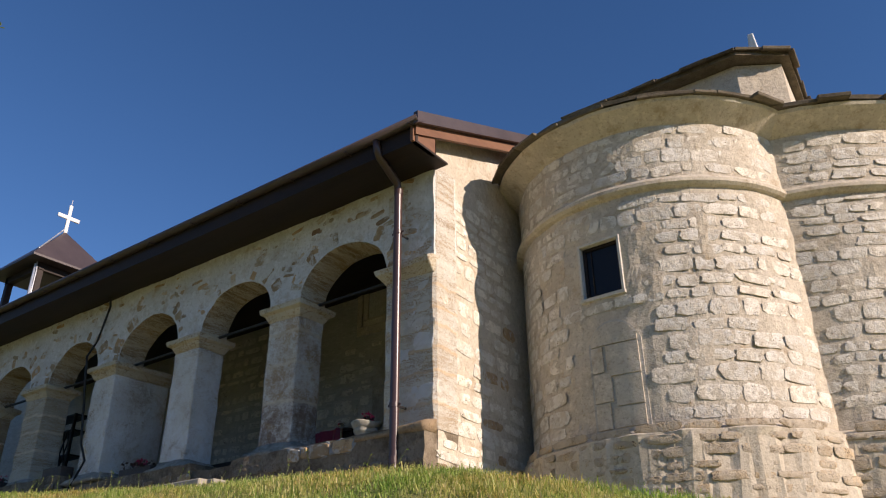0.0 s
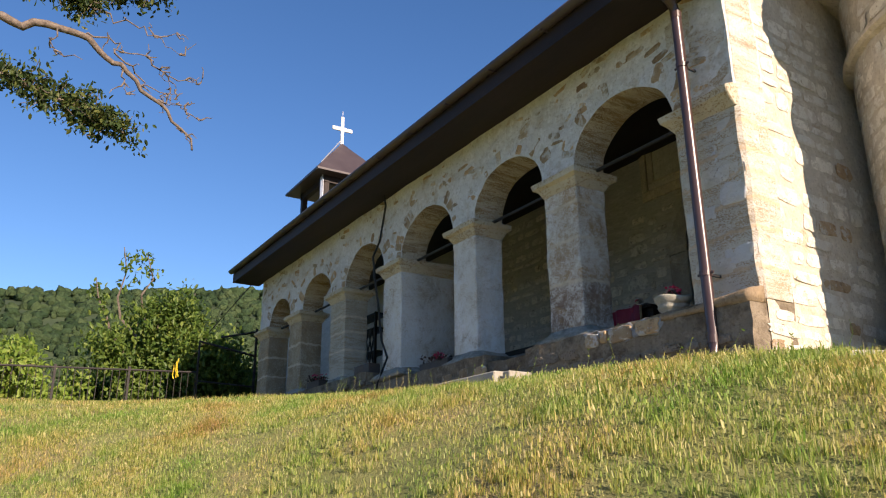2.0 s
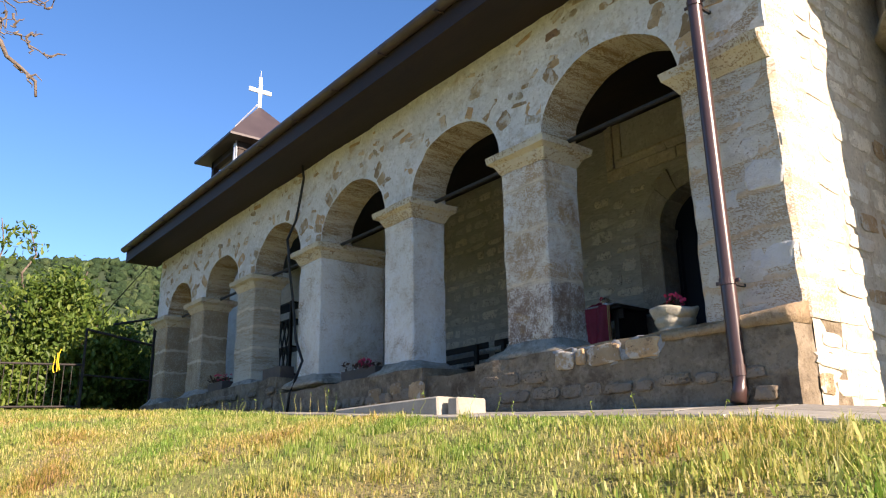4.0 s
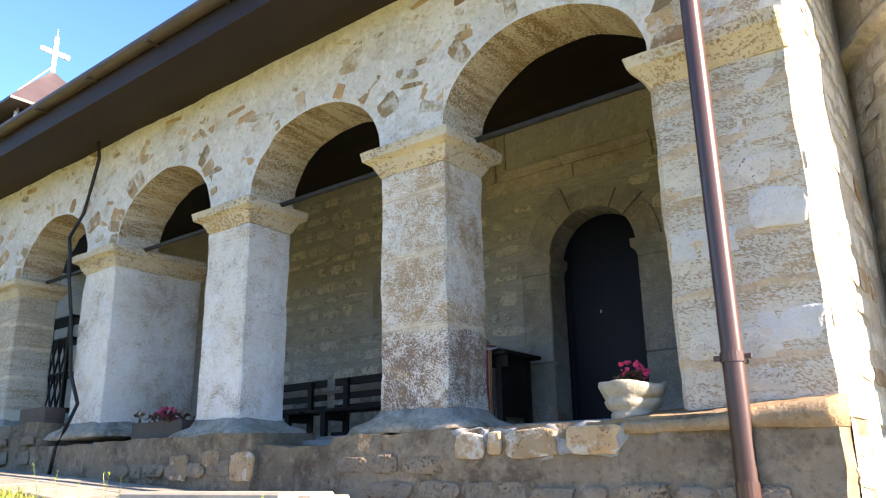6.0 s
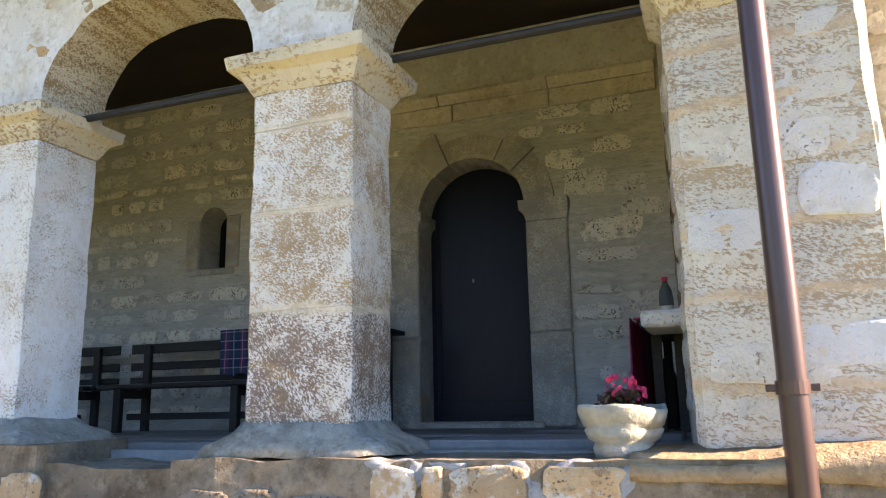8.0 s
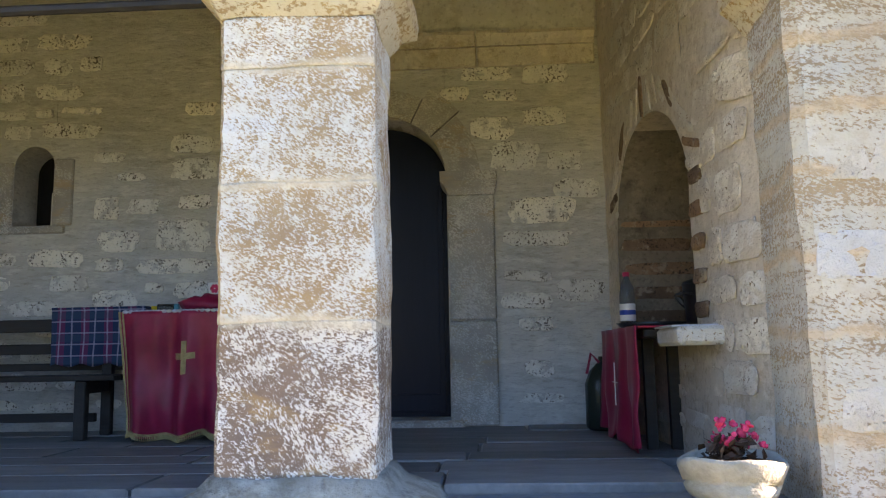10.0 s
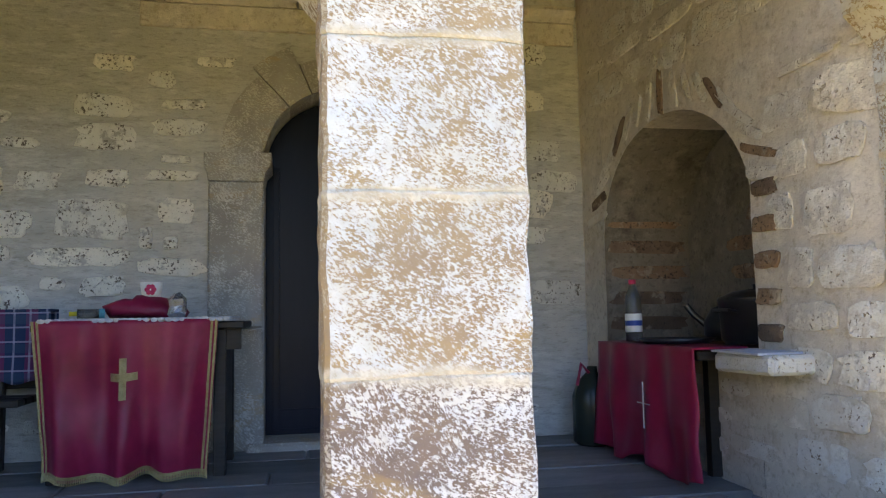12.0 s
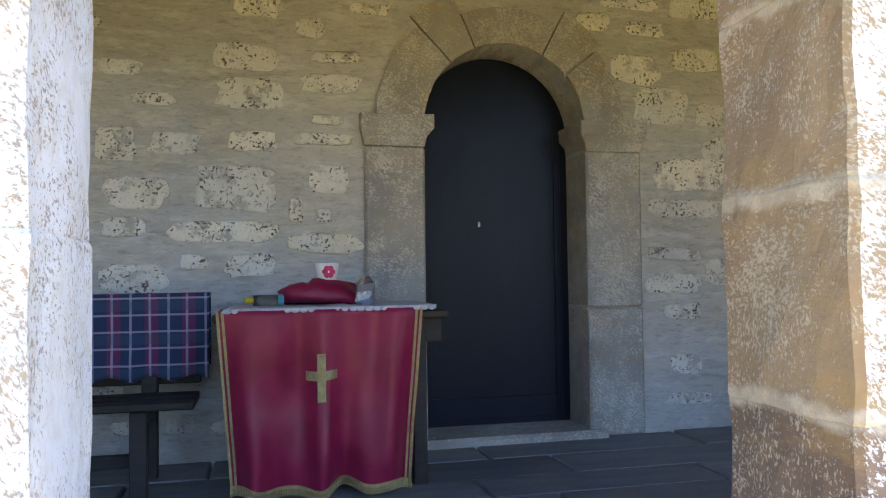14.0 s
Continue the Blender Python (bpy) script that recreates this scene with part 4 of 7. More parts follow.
pipe = thing("downpipe", "glossy brown metal downpipe fixed before the end pier", "downpipe", -5.06, 6.05, 0)
made = [part("pipe", tube([(-5.04, 5.60, 3.77), (-5.03, 5.61, 3.66), (-5.03, 5.66, 3.56), (-5.05, 5.90, 3.46), (-5.06, 6.02, 3.40), (-5.06, 6.05, 3.30), (-5.06, 6.05, 2.0), (-5.06, 6.05, 0.10), (-5.06, 6.045, 0.03), (-5.06, 6.01, -0.05)], 0.048, 20), m_pipe, pipe, "", True)]
for z in (0.71, 2.74):
    clip = part("clip", tube([(-5.06, 6.05, z - 0.022), (-5.06, 6.05, z + 0.022)], 0.055, 20), m_pipe, pipe)
    made.append(clip)
    made.append(part("clip_bolt", box(-5.145, -4.975, 6.043, 6.057, z - 0.012, z + 0.012, 0.003), m_pipe, pipe))
    made.append(part("clip_stem", box(-5.07, -5.05, 6.09, 6.25, z - 0.01, z + 0.01), m_black, pipe))
settle(made, pipe)
for p in ((3.30, 0.05), (0.16, 0.05)):
    c = part("socket", tube([(-5.06, 6.05, p[0] - p[1]), (-5.06, 6.05, p[0] + 0.02)], 0.053, 20), m_pipe, pipe)
    settle([c], pipe)

cable = tagged(link_bm("black_cable", tube([(-11.20, 6.10, 3.62), (-11.24, 6.16, 3.40), (-11.36, 6.17, 3.10), (-11.45, 6.17, 2.85), (-11.50, 6.08, 2.58), (-11.43, 6.07, 2.42), (-11.42, 6.08, 2.20), (-11.44, 6.16, 1.8), (-11.30, 6.16, 1.2), (-11.08, 6.15, 0.90), (-11.02, 6.03, 0.66), (-11.14, 6.02, 0.50), (-11.22, 6.03, 0.24)], 0.018, 8), m_black, True), "loose black cable hanging down the arcade front", "cable")

# ---- belfry ----
tower = thing("belfry", "small wooden belfry with brown sheet pyramid roof", "belfry", -20.1, 9.2, 5.2)
tx, ty = -20.45, 9.40
def pyramid(cx, cy, h, z0, z1):
    bm = bmesh.new()
    c = [(-h, -h), (h, -h), (h, h), (-h, h)]
    lo = [bm.verts.new((cx + a, cy + b, z0)) for a, b in c]
    hi = [bm.verts.new((cx + a, cy + b, z0 + 0.06)) for a, b in c]
    top = bm.verts.new((cx, cy, z1))
    for k in range(4):
        bm.faces.new((lo[k], lo[(k + 1) % 4], hi[(k + 1) % 4], hi[k]))
        bm.faces.new((hi[k], hi[(k + 1) % 4], top))
    bm.faces.new(list(reversed(lo)))
    return bm
made = [part("roof", pyramid(tx, ty, 1.24, 7.56, 9.12), m_roof, tower, "brown sheet-metal pyramid roof"), part("tower_base", box(tx - 0.85, tx + 0.85, ty - 0.85, ty + 0.85, 4.9, 6.3), m_dark_wood, tower)]
for a in (-0.8, 0.8):
    for b in (-0.8, 0.8):
        made.append(part("post", box(tx + a - 0.08, tx + a + 0.08, ty + b - 0.08, ty + b + 0.08, 6.2, 7.6, 0.01), m_dark_wood, tower))
made.append(part("beam", box(tx - 0.9, tx + 0.9, ty - 0.88, ty - 0.74, 7.36, 7.56), m_dark_wood, tower))
made.append(part("beam", box(tx + 0.74, tx + 0.88, ty - 0.9, ty + 0.9, 7.36, 7.56), m_dark_wood, tower))
made.append(part("lightning_strip", tube([(tx + 0.02, ty - 0.06, 9.16), (tx + 0.55, ty - 0.62, 8.42), (tx + 0.80, ty - 0.95, 7.98), (tx + 0.90, ty - 0.92, 7.3), (tx + 0.86, ty - 0.90, 6.3)], 0.02, 6), m_zinc, tower, "pale metal lightning strip"))
made.append(part("downpipe", tube([(tx + 0.82, ty - 0.93, 7.5), (tx + 0.82, ty - 0.93, 6.2)], 0.045, 8), m_zinc, tower, "grey downpipe"))
cr = part("cross", box(tx - 0.025, tx + 0.025, ty - 0.05, ty + 0.05, 9.05, 10.0, 0.012), m_white_metal, tower, "white painted cross")
arm = part("cross_arm", box(tx - 0.027, tx + 0.027, ty - 0.33, ty + 0.33, 9.52, 9.64, 0.012), m_white_metal, cr)
tip = part("cross_tip", tube([(tx, ty, 9.98), (tx, ty, 10.2)], 0.012, 6), m_zinc, cr)
settle(made + [cr], tower)

east_cross = thing("stone_cross", "broken pale stone cross on the drum roof", "cross", -1.55, 10.55, 6.5)
settle([part("stem", rings([(6.4, -1.61, -1.50, 10.5, 10.57), (6.8, -1.62, -1.49, 10.5, 10.57), (7.08, -1.60, -1.51, 10.5, 10.57)], 2, 0.012, 0.01), m_white_metal, east_cross)], east_cross)

# ---- conch window ----
window = thing("window_1", "small dark square window deep in the apse wall", "window", -3.13, 7.3, 1.86, kind="structure")
mid = 0.5 * (WIN[0] + WIN[1])
wn = Vector((mid - CONCH[0], -math.sqrt(R * R - (mid - CONCH[0]) ** 2), 0)).normalized()
wturn = Matrix.Translation((CONCH[0] + wn.x * R, CONCH[1] + wn.y * R, 0)) @ Matrix.Rotation(math.atan2(wn.y, wn.x) + math.pi / 2, 4, "Z")
hw = (WIN[1] - WIN[0]) / 2
made = []
for nm, b, mt in (("reveal", (-hw - 0.03, -hw, -0.01, 0.4, WIN[2], WIN[3]), m_upper), ("reveal", (hw, hw + 0.03, -0.01, 0.4, WIN[2], WIN[3]), m_upper), ("lintel", (-hw - 0.03, hw + 0.03, -0.01, 0.4, WIN[3], WIN[3] + 0.03), m_upper), ("sill", (-hw - 0.04, hw + 0.04, -0.025, 0.4, WIN[2] - 0.04, WIN[2]), m_upper),
                  ("frame", (-hw, -hw + 0.035, 0.06, 0.11, WIN[2], WIN[3]), m_dark_wood), ("frame", (hw - 0.035, hw, 0.06, 0.11, WIN[2], WIN[3]), m_dark_wood), ("frame", (-hw, hw, 0.06, 0.11, WIN[3] - 0.035, WIN[3]), m_dark_wood), ("frame", (-hw, hw, 0.06, 0.11, WIN[2], WIN[2] + 0.035), m_dark_wood), ("mullion", (-hw + 0.09, -hw + 0.105, 0.07, 0.10, WIN[2] + 0.03, WIN[3] - 0.03), m_dark_wood), ("pane", (-hw + 0.03, hw - 0.03, 0.085, 0.092, WIN[2] + 0.03, WIN[3] - 0.03), m_glass)):
    made.append(part(nm, box(*b, 0.003, wturn), mt, window))
settle(made, window)

# blind arched niche in the conch, below the window
blind = thing("blind_niche", "blocked arched niche of smooth cream stones", "blind niche", -2.9, 7.3, 0.4, kind="structure")
def on_drum(u, d=0.0):
    """Point on the conch face, u metres of arc east of its south-western window axis."""
    a = radians(wa0) + u / R
    return CONCH[0] + (R + d) * math.cos(a), CONCH[1] + (R + d) * math.sin(a)
def drum_patch(u0, u1, z0, z1, proud, top=None):
    bm = bmesh.new()
    n = 8
    front, back = [], []
    for k in range(n + 1):
        u = u0 + (u1 - u0) * k / n
        zt = z1 if top is None else top(u)
        front.append([bm.verts.new((*on_drum(u, proud), z)) for z in (z0, zt)])
        back.append([bm.verts.new((*on_drum(u, -0.05), z)) for z in (z0, zt)])
    for k in range(n):
        bm.faces.new((front[k][0], front[k + 1][0], front[k + 1][1], front[k][1]))
        bm.faces.new((front[k][1], front[k + 1][1], back[k + 1][1], back[k][1]))
        bm.faces.new((back[k][0], back[k + 1][0], front[k + 1][0], front[k][0]))
    for k in (0, n):
        bm.faces.new((front[k][0], front[k][1], back[k][1], back[k][0]))
    bmesh.ops.recalc_face_normals(bm, faces=bm.faces)
    return bm
n0, n1, nsp = 0.02, 0.56, 1.28
def blind_top(u):
    c, r = (n0 + n1) / 2, (n1 - n0) / 2
    return nsp + 0.9 * math.sqrt(max(0, r * r - (u - c) ** 2))
made = [part("backing", drum_patch(n0 - 0.03, n1 + 0.03, 0.36, 1.3, 0.010, lambda u: blind_top(min(max(u, n0), n1)) + 0.03), m_mortar, blind)]
for u0, u1, z0, z1 in ((n0, 0.20, 0.40, 0.66), (0.22, n1, 0.40, 0.60), (n0, 0.24, 0.68, 0.98), (0.26, n1, 0.62, 0.92), (n0, 0.17, 1.0, 1.27), (0.19, n1, 0.94, 1.27)):
    made.append(part("block", drum_patch(u0 + 0.008, u1 - 0.008, z0, z1, 0.030), m_apse, blind))
made.append(part("block", drum_patch(n0 + 0.01, n1 - 0.01, 1.285, 1.4, 0.030, blind_top), m_apse, blind))
settle(made, blind)

# ---- doorway dressing ----
surround = thing("door_surround", "grey dressed stone doorway with jambs, imposts and arch", "door surround", DOOR_C, BACK, FLOOR, kind="structure")
made = []
for side, (a, b) in (("l", (-7.94, DOOR[0])), ("r", (DOOR[1], -6.37))):
    for z0, z1 in ((FLOOR, 1.22), (1.225, 2.10)):
        made.append(part("jamb", roughen(box(a, b, BACK - 0.035, BACK + 0.27, z0, z1, 0.012), 0.004, 5), m_jamb, surround))
    ia, ib = (a - 0.02, b + 0.045) if side == "l" else (a - 0.045, b + 0.02)
    made.append(part("impost", rings([(2.10, a, b, BACK - 0.035, BACK + 0.27), (2.15, a - 0.01, b + 0.01, BACK - 0.045, BACK + 0.27), (2.19, ia, ib, BACK - 0.075, BACK + 0.27), (2.26, ia, ib, BACK - 0.08, BACK + 0.27)], 1.0, 0.004, 0.006), m_jamb, surround, "moulded impost"))
def voussoir(a0, a1, r0, r1, zc):
    bm = bmesh.new()
    n = 5
    rows = []
    for k in range(n + 1):
        a = radians(a0 + (a1 - a0) * k / n)
        rows.append([bm.verts.new((DOOR_C + r * math.cos(a), y, zc + r * math.sin(a))) for r, y in ((r0, BACK + 0.27), (r0, BACK - 0.03), (r0 + 0.03, BACK - 0.036), (r1, BACK - 0.03), (r1, BACK + 0.05))])
    for a, b in zip(rows, rows[1:]):
        for k in range(4):
            bm.faces.new((a[k], b[k], b[k + 1], a[k + 1]))
    bm.faces.new(rows[0])
    bm.faces.new(list(reversed(rows[-1])))
    bmesh.ops.recalc_face_normals(bm, faces=bm.faces)
    return roughen(bm, 0.008, 6, a0)
for a0, a1, r1 in ((1, 40, 0.70), (41, 62, 0.74), (63, 112, 0.66), (113, 132, 0.78), (133, 179, 0.72)):
    made.append(part("voussoir", voussoir(a0, a1, DOOR_R, r1, SPRING), m_jamb, surround))
made.append(part("threshold", roughen(box(-7.72, -6.6, BACK - 0.07, BACK + 0.32, FLOOR - 0.1, FLOOR + 0.045, 0.015), 0.012, 5), m_jamb, surround, "worn threshold stone"))
settle(made, surround)
m_handle = m_zinc
settle([part("lock_plate", box(-7.25, -7.237, BACK + 0.25, BACK + 0.262, 1.69, 1.72, 0.003), m_handle, door, "small grey lock plate")], door)

# moulded frame high on the back wall
frame_up = thing("wall_moulding", "stone moulding framing a pale plaster panel", "moulding", -7, BACK, 3.2, kind="structure")
made = [part("panel", box(-8.08, -5.62, BACK - 0.018, BACK + 0.05, 3.27, 3.77), m_upper, frame_up, "pale smooth plaster panel")]
for a, b in ((-8.16, -7.42), (-7.41, -6.475), (-6.465, -5.63)):
    made.append(part("ledge", rings([(3.18, a, b, BACK - 0.03, BACK + 0.05), (3.21, a, b, BACK - 0.045, BACK + 0.05), (3.245, a, b, BACK - 0.085, BACK + 0.05), (3.27, a, b, BACK - 0.085, BACK + 0.05)], a, 0.004, 0.004), m_cornice, frame_up))
for a, b in ((-8.34, -7.3), (-7.29, -6.47), (-6.46, -5.63)):
    made.append(part("course_stone", box(a, b, BACK - 0.026, BACK + 0.05, 3.03, 3.178, 0.008), m_cornice, frame_up))
for a, b, d in ((-8.34, -8.26, 0.028), (-8.256, -8.20, 0.06), (-8.196, -8.085, 0.035)):
    made.append(part("jamb_moulding", box(a, b, BACK - d, BACK + 0.05, 3.185, 3.77, 0.006), m_cornice, frame_up))
settle(made, frame_up)

slit = thing("window_2", "narrow arched slit window in the porch wall", "window", slit_c, BACK, SLIT[2], kind="structure")
settle([part("jamb", roughen(box(SLIT[0] - 0.15, SLIT[0] - 0.002, BACK - 0.014, BACK + 0.2, SLIT[2], SLIT[3] - 0.12, 0.01), 0.006, 6), m_jamb, slit), part("jamb", roughen(box(SLIT[1] + 0.002, SLIT[1] + 0.15, BACK - 0.016, BACK + 0.2, SLIT[2], SLIT[3] - 0.10, 0.01), 0.006, 6), m_jamb, slit), part("sill", roughen(box(SLIT[0] - 0.1, SLIT[1] + 0.1, BACK - 0.018, BACK + 0.25, SLIT[2] - 0.06, SLIT[2] - 0.002, 0.01), 0.006, 6), m_jamb, slit), part("pane", box(SLIT[0], SLIT[1], BACK + 0.30, BACK + 0.32, SLIT[2], SLIT[3]), m_glass, slit), part("shutter", box(SLIT[0] + 0.13, SLIT[1], BACK + 0.27, BACK + 0.295, SLIT[2], SLIT[2] + 0.3), m_upper, slit, "pale board behind the slit")], slit)

# ---- benches ----
def bench(x0, x1, turn=0.0):
    cx = (x0 + x1) / 2
    b = thing("bench", "black-stained slatted wooden bench against the porch wall", "bench", cx, 8.55, FLOOR, "porch benches")
    h = (x1 - x0) / 2
    made = []
    for z, hh in ((0.68, 0.085), (0.53, 0.07), (0.42, 0.05)):
        made.append(part("back_slat", box(-h, h, 0.17, 0.20, z, z + hh, 0.006), m_bench, b))
    for y in (-0.22, -0.11, 0.0):
        made.append(part("seat_slat", box(-h, h, y, y + 0.095, 0.36, 0.395, 0.006), m_bench, b))
    for x in (-h + 0.22, h - 0.22):
        made.append(part("back_post", box(x - 0.035, x + 0.035, 0.12, 0.17, 0.0, 0.75, 0.006), m_bench, b))
        made.append(part("front_leg", box(x - 0.035, x + 0.035, -0.21, -0.15, 0.0, 0.36, 0.006), m_bench, b))
        made.append(part("rail", box(x - 0.025, x + 0.025, -0.15, 0.12, 0.28, 0.355, 0.004), m_bench, b))
    made.append(part("stretcher", box(-h + 0.2, h - 0.2, -0.06, -0.02, 0.10, 0.155, 0.004), m_bench, b))
    return b
bench(-10.36, -8.74)
bench(-12.15, -10.50)

throw = tagged(link_bm("plaid_blanket", drape(-9.34, -8.70, 8.645, 0.97, 1.345, 0.02, 0.0, 40, 16, 1.0), m_plaid, True), "navy and violet plaid blanket folded over the bench back", "blanket")
bm = drape(-9.30, -8.70, 8.785, 1.02, 1.345, 0.012, 0.0, 24, 10, 2.0)
add_box(bm, -9.34, -8.70, 8.64, 8.795, 1.338, 1.352, 0.003)
settle([part("back_fold", bm, m_plaid, throw)], throw)

# ---- the cloth-covered table ----
table = thing("small_table", "dark wooden side table under a crimson cloth", "table", -8.1, 8.45, FLOOR)
made = [part("tabletop", box(-8.66, -7.68, 8.20, 8.80, 1.235, 1.27, 0.006), m_bench, table)]
for x in (-8.56, -7.80):
    for y in (8.28, 8.72):
        made.append(part("leg", box(x - 0.03, x + 0.03, y - 0.03, y + 0.03, FLOOR, 1.235, 0.004), m_bench, table))
made.append(part("apron", box(-8.55, -7.7, 8.26, 8.29, 1.13, 1.235), m_bench, table))
made.append(part("side_board", box(-7.80, -7.775, 8.28, 8.72, 0.70, 1.235), m_bench, table))
settle(made, table)
cloth = tagged(link_bm("altar_cloth", drape(-8.645, -7.80, 8.155, 0.545, 1.285, 0.074, -0.13, 70, 30, 0.7, "x", 0.008), m_red, True), "crimson satin cloth with gold braid and cross", "tablecloth")
def cloth_at(u, v, out=0.0):
    f = 0.074 * (0.25 + 0.75 * v) * (math.sin(u * 19 + 0.7 + 1.4 * v) * 0.6 + math.sin(u * 33 + 1.4 - v) * 0.25 + 0.5 * noise.noise((u * 4, v * 3, 0.7)))
    x = 0.5 * (-8.645 - 7.80) + (u - 0.5) * 0.845 * (1 - 0.13 * v)
    z = 1.285 - 0.74 * v + 0.008 * v * math.sin(u * 11 + 0.7) + 0.01 * v * math.sin(u * 23)
    return Vector((x, 8.155 + f - out, z))
def ribbon(pts_a, pts_b, out=0.004):
    bm = bmesh.new()
    a = [bm.verts.new(cloth_at(u, v, out)) for u, v in pts_a]
    b = [bm.verts.new(cloth_at(u, v, out)) for u, v in pts_b]
    c = [bm.verts.new(cloth_at(u, v, 0)) for u, v in pts_a]
    d = [bm.verts.new(cloth_at(u, v, 0)) for u, v in pts_b]
    for k in range(len(a) - 1):
        bm.faces.new((a[k], a[k + 1], b[k + 1], b[k]))
        bm.faces.new((a[k], c[k], c[k + 1], a[k + 1]))
        bm.faces.new((b[k], b[k + 1], d[k + 1], d[k]))
    bmesh.ops.recalc_face_normals(bm, faces=bm.faces)
    return bm
vs = [k / 30 for k in range(31)]
for u in (0.006, 0.030, 0.966, 0.990):
    part("braid", ribbon([(u - 0.006, v) for v in vs], [(u + 0.007, v) for v in vs]), m_gold, cloth, "gold braid edging")
us = [k / 60 for k in range(61)]
part("braid", ribbon([(u, 0.962) for u in us], [(u, 0.980) for u in us]), m_gold, cloth, "gold braid edging")
bm = bmesh.new()
for k in range(110):
    p = cloth_at(k / 109, 0.985, 0.004)
    add_box(bm, p.x - 0.002, p.x + 0.002, p.y - 0.002, p.y + 0.002, p.z - 0.022, p.z + 0.004)
part("fringe", bm, m_gold, cloth, "short gold fringe")
part("embroidered_cross", ribbon([(0.470, 0.24 + 0.02 * k) for k in range(14)], [(0.512, 0.24 + 0.02 * k) for k in range(14)], 0.006), m_gold, cloth, "gold embroidered cross")
part("embroidered_arm", ribbon([(0.415 + 0.012 * k, 0.335) for k in range(14)], [(0.415 + 0.012 * k, 0.385) for k in range(14)], 0.008), m_gold, cloth, "gold embroidered cross arm")
lace = link_bm("lace_runner", roughen(box(-8.60, -7.74, 8.17, 8.72, 1.288, 1.294), 0.004, 9), m_lace)
tagged(lace, "white lace runner on the cloth-covered table", "table runner")
bm = bmesh.new()
for k in range(26):
    x = -8.60 + k * 0.0335
    bmesh.ops.create_uvsphere(bm, u_segments=8, v_segments=5, radius=0.019, matrix=Matrix.Translation((x, 8.16, 1.284)) @ Matrix.Diagonal((1, 0.5, 0.6, 1)))
part("scalloped_edge", bm, m_lace, lace)

cup = tagged(link_bm("mug", lathe([(0.030, 0), (0.042, 0.004), (0.052, 0.05), (0.056, 0.095), (0.051, 0.095), (0.046, 0.05), (0.030, 0.012)], 24, (-8.175, 8.52, 1.385)), m_white, True), "white mug with a red flower motif", "mug")
bm = bmesh.new()
for k in range(6):
    a = k * math.pi / 3
    bmesh.ops.create_uvsphere(bm, u_segments=8, v_segments=6, radius=0.013, matrix=Matrix.Translation((-8.17 + 0.017 * math.cos(a), 8.466, 1.44 + 0.017 * math.sin(a))) @ Matrix.Diagonal((1, 0.25, 1, 1)))
part("flower_motif", bm, m_petal, cup, "red painted flower")
bundle = tagged(link_bm("folded_cloth", roughen(rings([(1.292, -8.37, -8.02, 8.42, 8.62), (1.33, -8.38, -8.0, 8.40, 8.63), (1.37, -8.34, -8.05, 8.44, 8.61), (1.387, -8.28, -8.10, 8.47, 8.58)], 4, 0.02, 0.05), 0.03, 13), m_red, True), "crumpled dark red cloth bundle under the mug", "cloth bundle")
foil = tagged(link_bm("foil_wrap", roughen(lathe([(0.03, 0), (0.045, 0.02), (0.04, 0.06), (0.05, 0.09), (0.02, 0.13)], 14, (-8.02, 8.36, 1.292)), 0.016, 30), m_foil), "crumpled silver foil parcel on the table", "foil parcel")
bottle = thing("small_bottle", "small clear bottle with teal base lying on the table", "bottle", -8.42, 8.40, 1.30)
settle([part("body", tube([(-8.40, 8.40, 1.32), (-8.50, 8.38, 1.32)], 0.024, 12), m_pet, bottle, "clear plastic body", True), part("base", tube([(-8.375, 8.405, 1.32), (-8.40, 8.40, 1.32)], 0.025, 12), m_teal, bottle, "teal base"), part("cap", tube([(-8.50, 8.38, 1.32), (-8.535, 8.373, 1.32)], 0.012, 10), m_yellow, bottle, "yellow cap")], bottle)

# ---- table and things at the niche ----
shelf = tagged(link_bm("stone_shelf", roughen(box(-5.645, -5.35, 6.96, 7.37, 1.02, 1.10, 0.015), 0.006, 6), m_stone_ashlar), "pale stone shelf jutting from the niche sill", "shelf")
ledge_cloth = tagged(link_bm("niche_table", box(-5.70, -5.46, 7.40, 8.42, 1.06, 1.105, 0.008), m_bench), "dark board table before the niche", "table")
for x, y in ((-5.64, 7.62), (-5.64, 8.30), (-5.52, 7.62), (-5.52, 8.30)):
    part("leg", box(x - 0.025, x + 0.025, y - 0.025, y + 0.025, FLOOR, 1.06), m_bench, ledge_cloth)
cloth2 = tagged(link_bm("niche_cloth", drape(7.36, 8.42, -5.75, 0.535, 1.118, 0.045, 0.10, 50, 24, 2.3, "y", 0.03), m_red, True), "dark crimson cloth hanging before the niche", "tablecloth")
part("top_fold", box(-5.73, -5.47, 7.38, 8.42, 1.109, 1.119, 0.003), m_red, cloth2)
part("stitched_cross", box(-5.785, -5.779, 7.793, 7.797, 0.72, 0.94), m_lace, cloth2, "thin pale stitched cross")
part("stitched_arm", box(-5.785, -5.779, 7.73, 7.86, 0.836, 0.840), m_lace, cloth2, "thin pale stitched arm")
white_edge = tagged(link_bm("white_napkin", roughen(box(-5.655, -5.42, 7.02, 7.38, 1.101, 1.110, 0.002), 0.008, 14), m_lace), "crumpled white napkin on the stone shelf", "napkin")
pet = thing("water_bottle", "clear plastic bottle with white label and red cap", "bottle", -5.62, 8.22, 1.12)
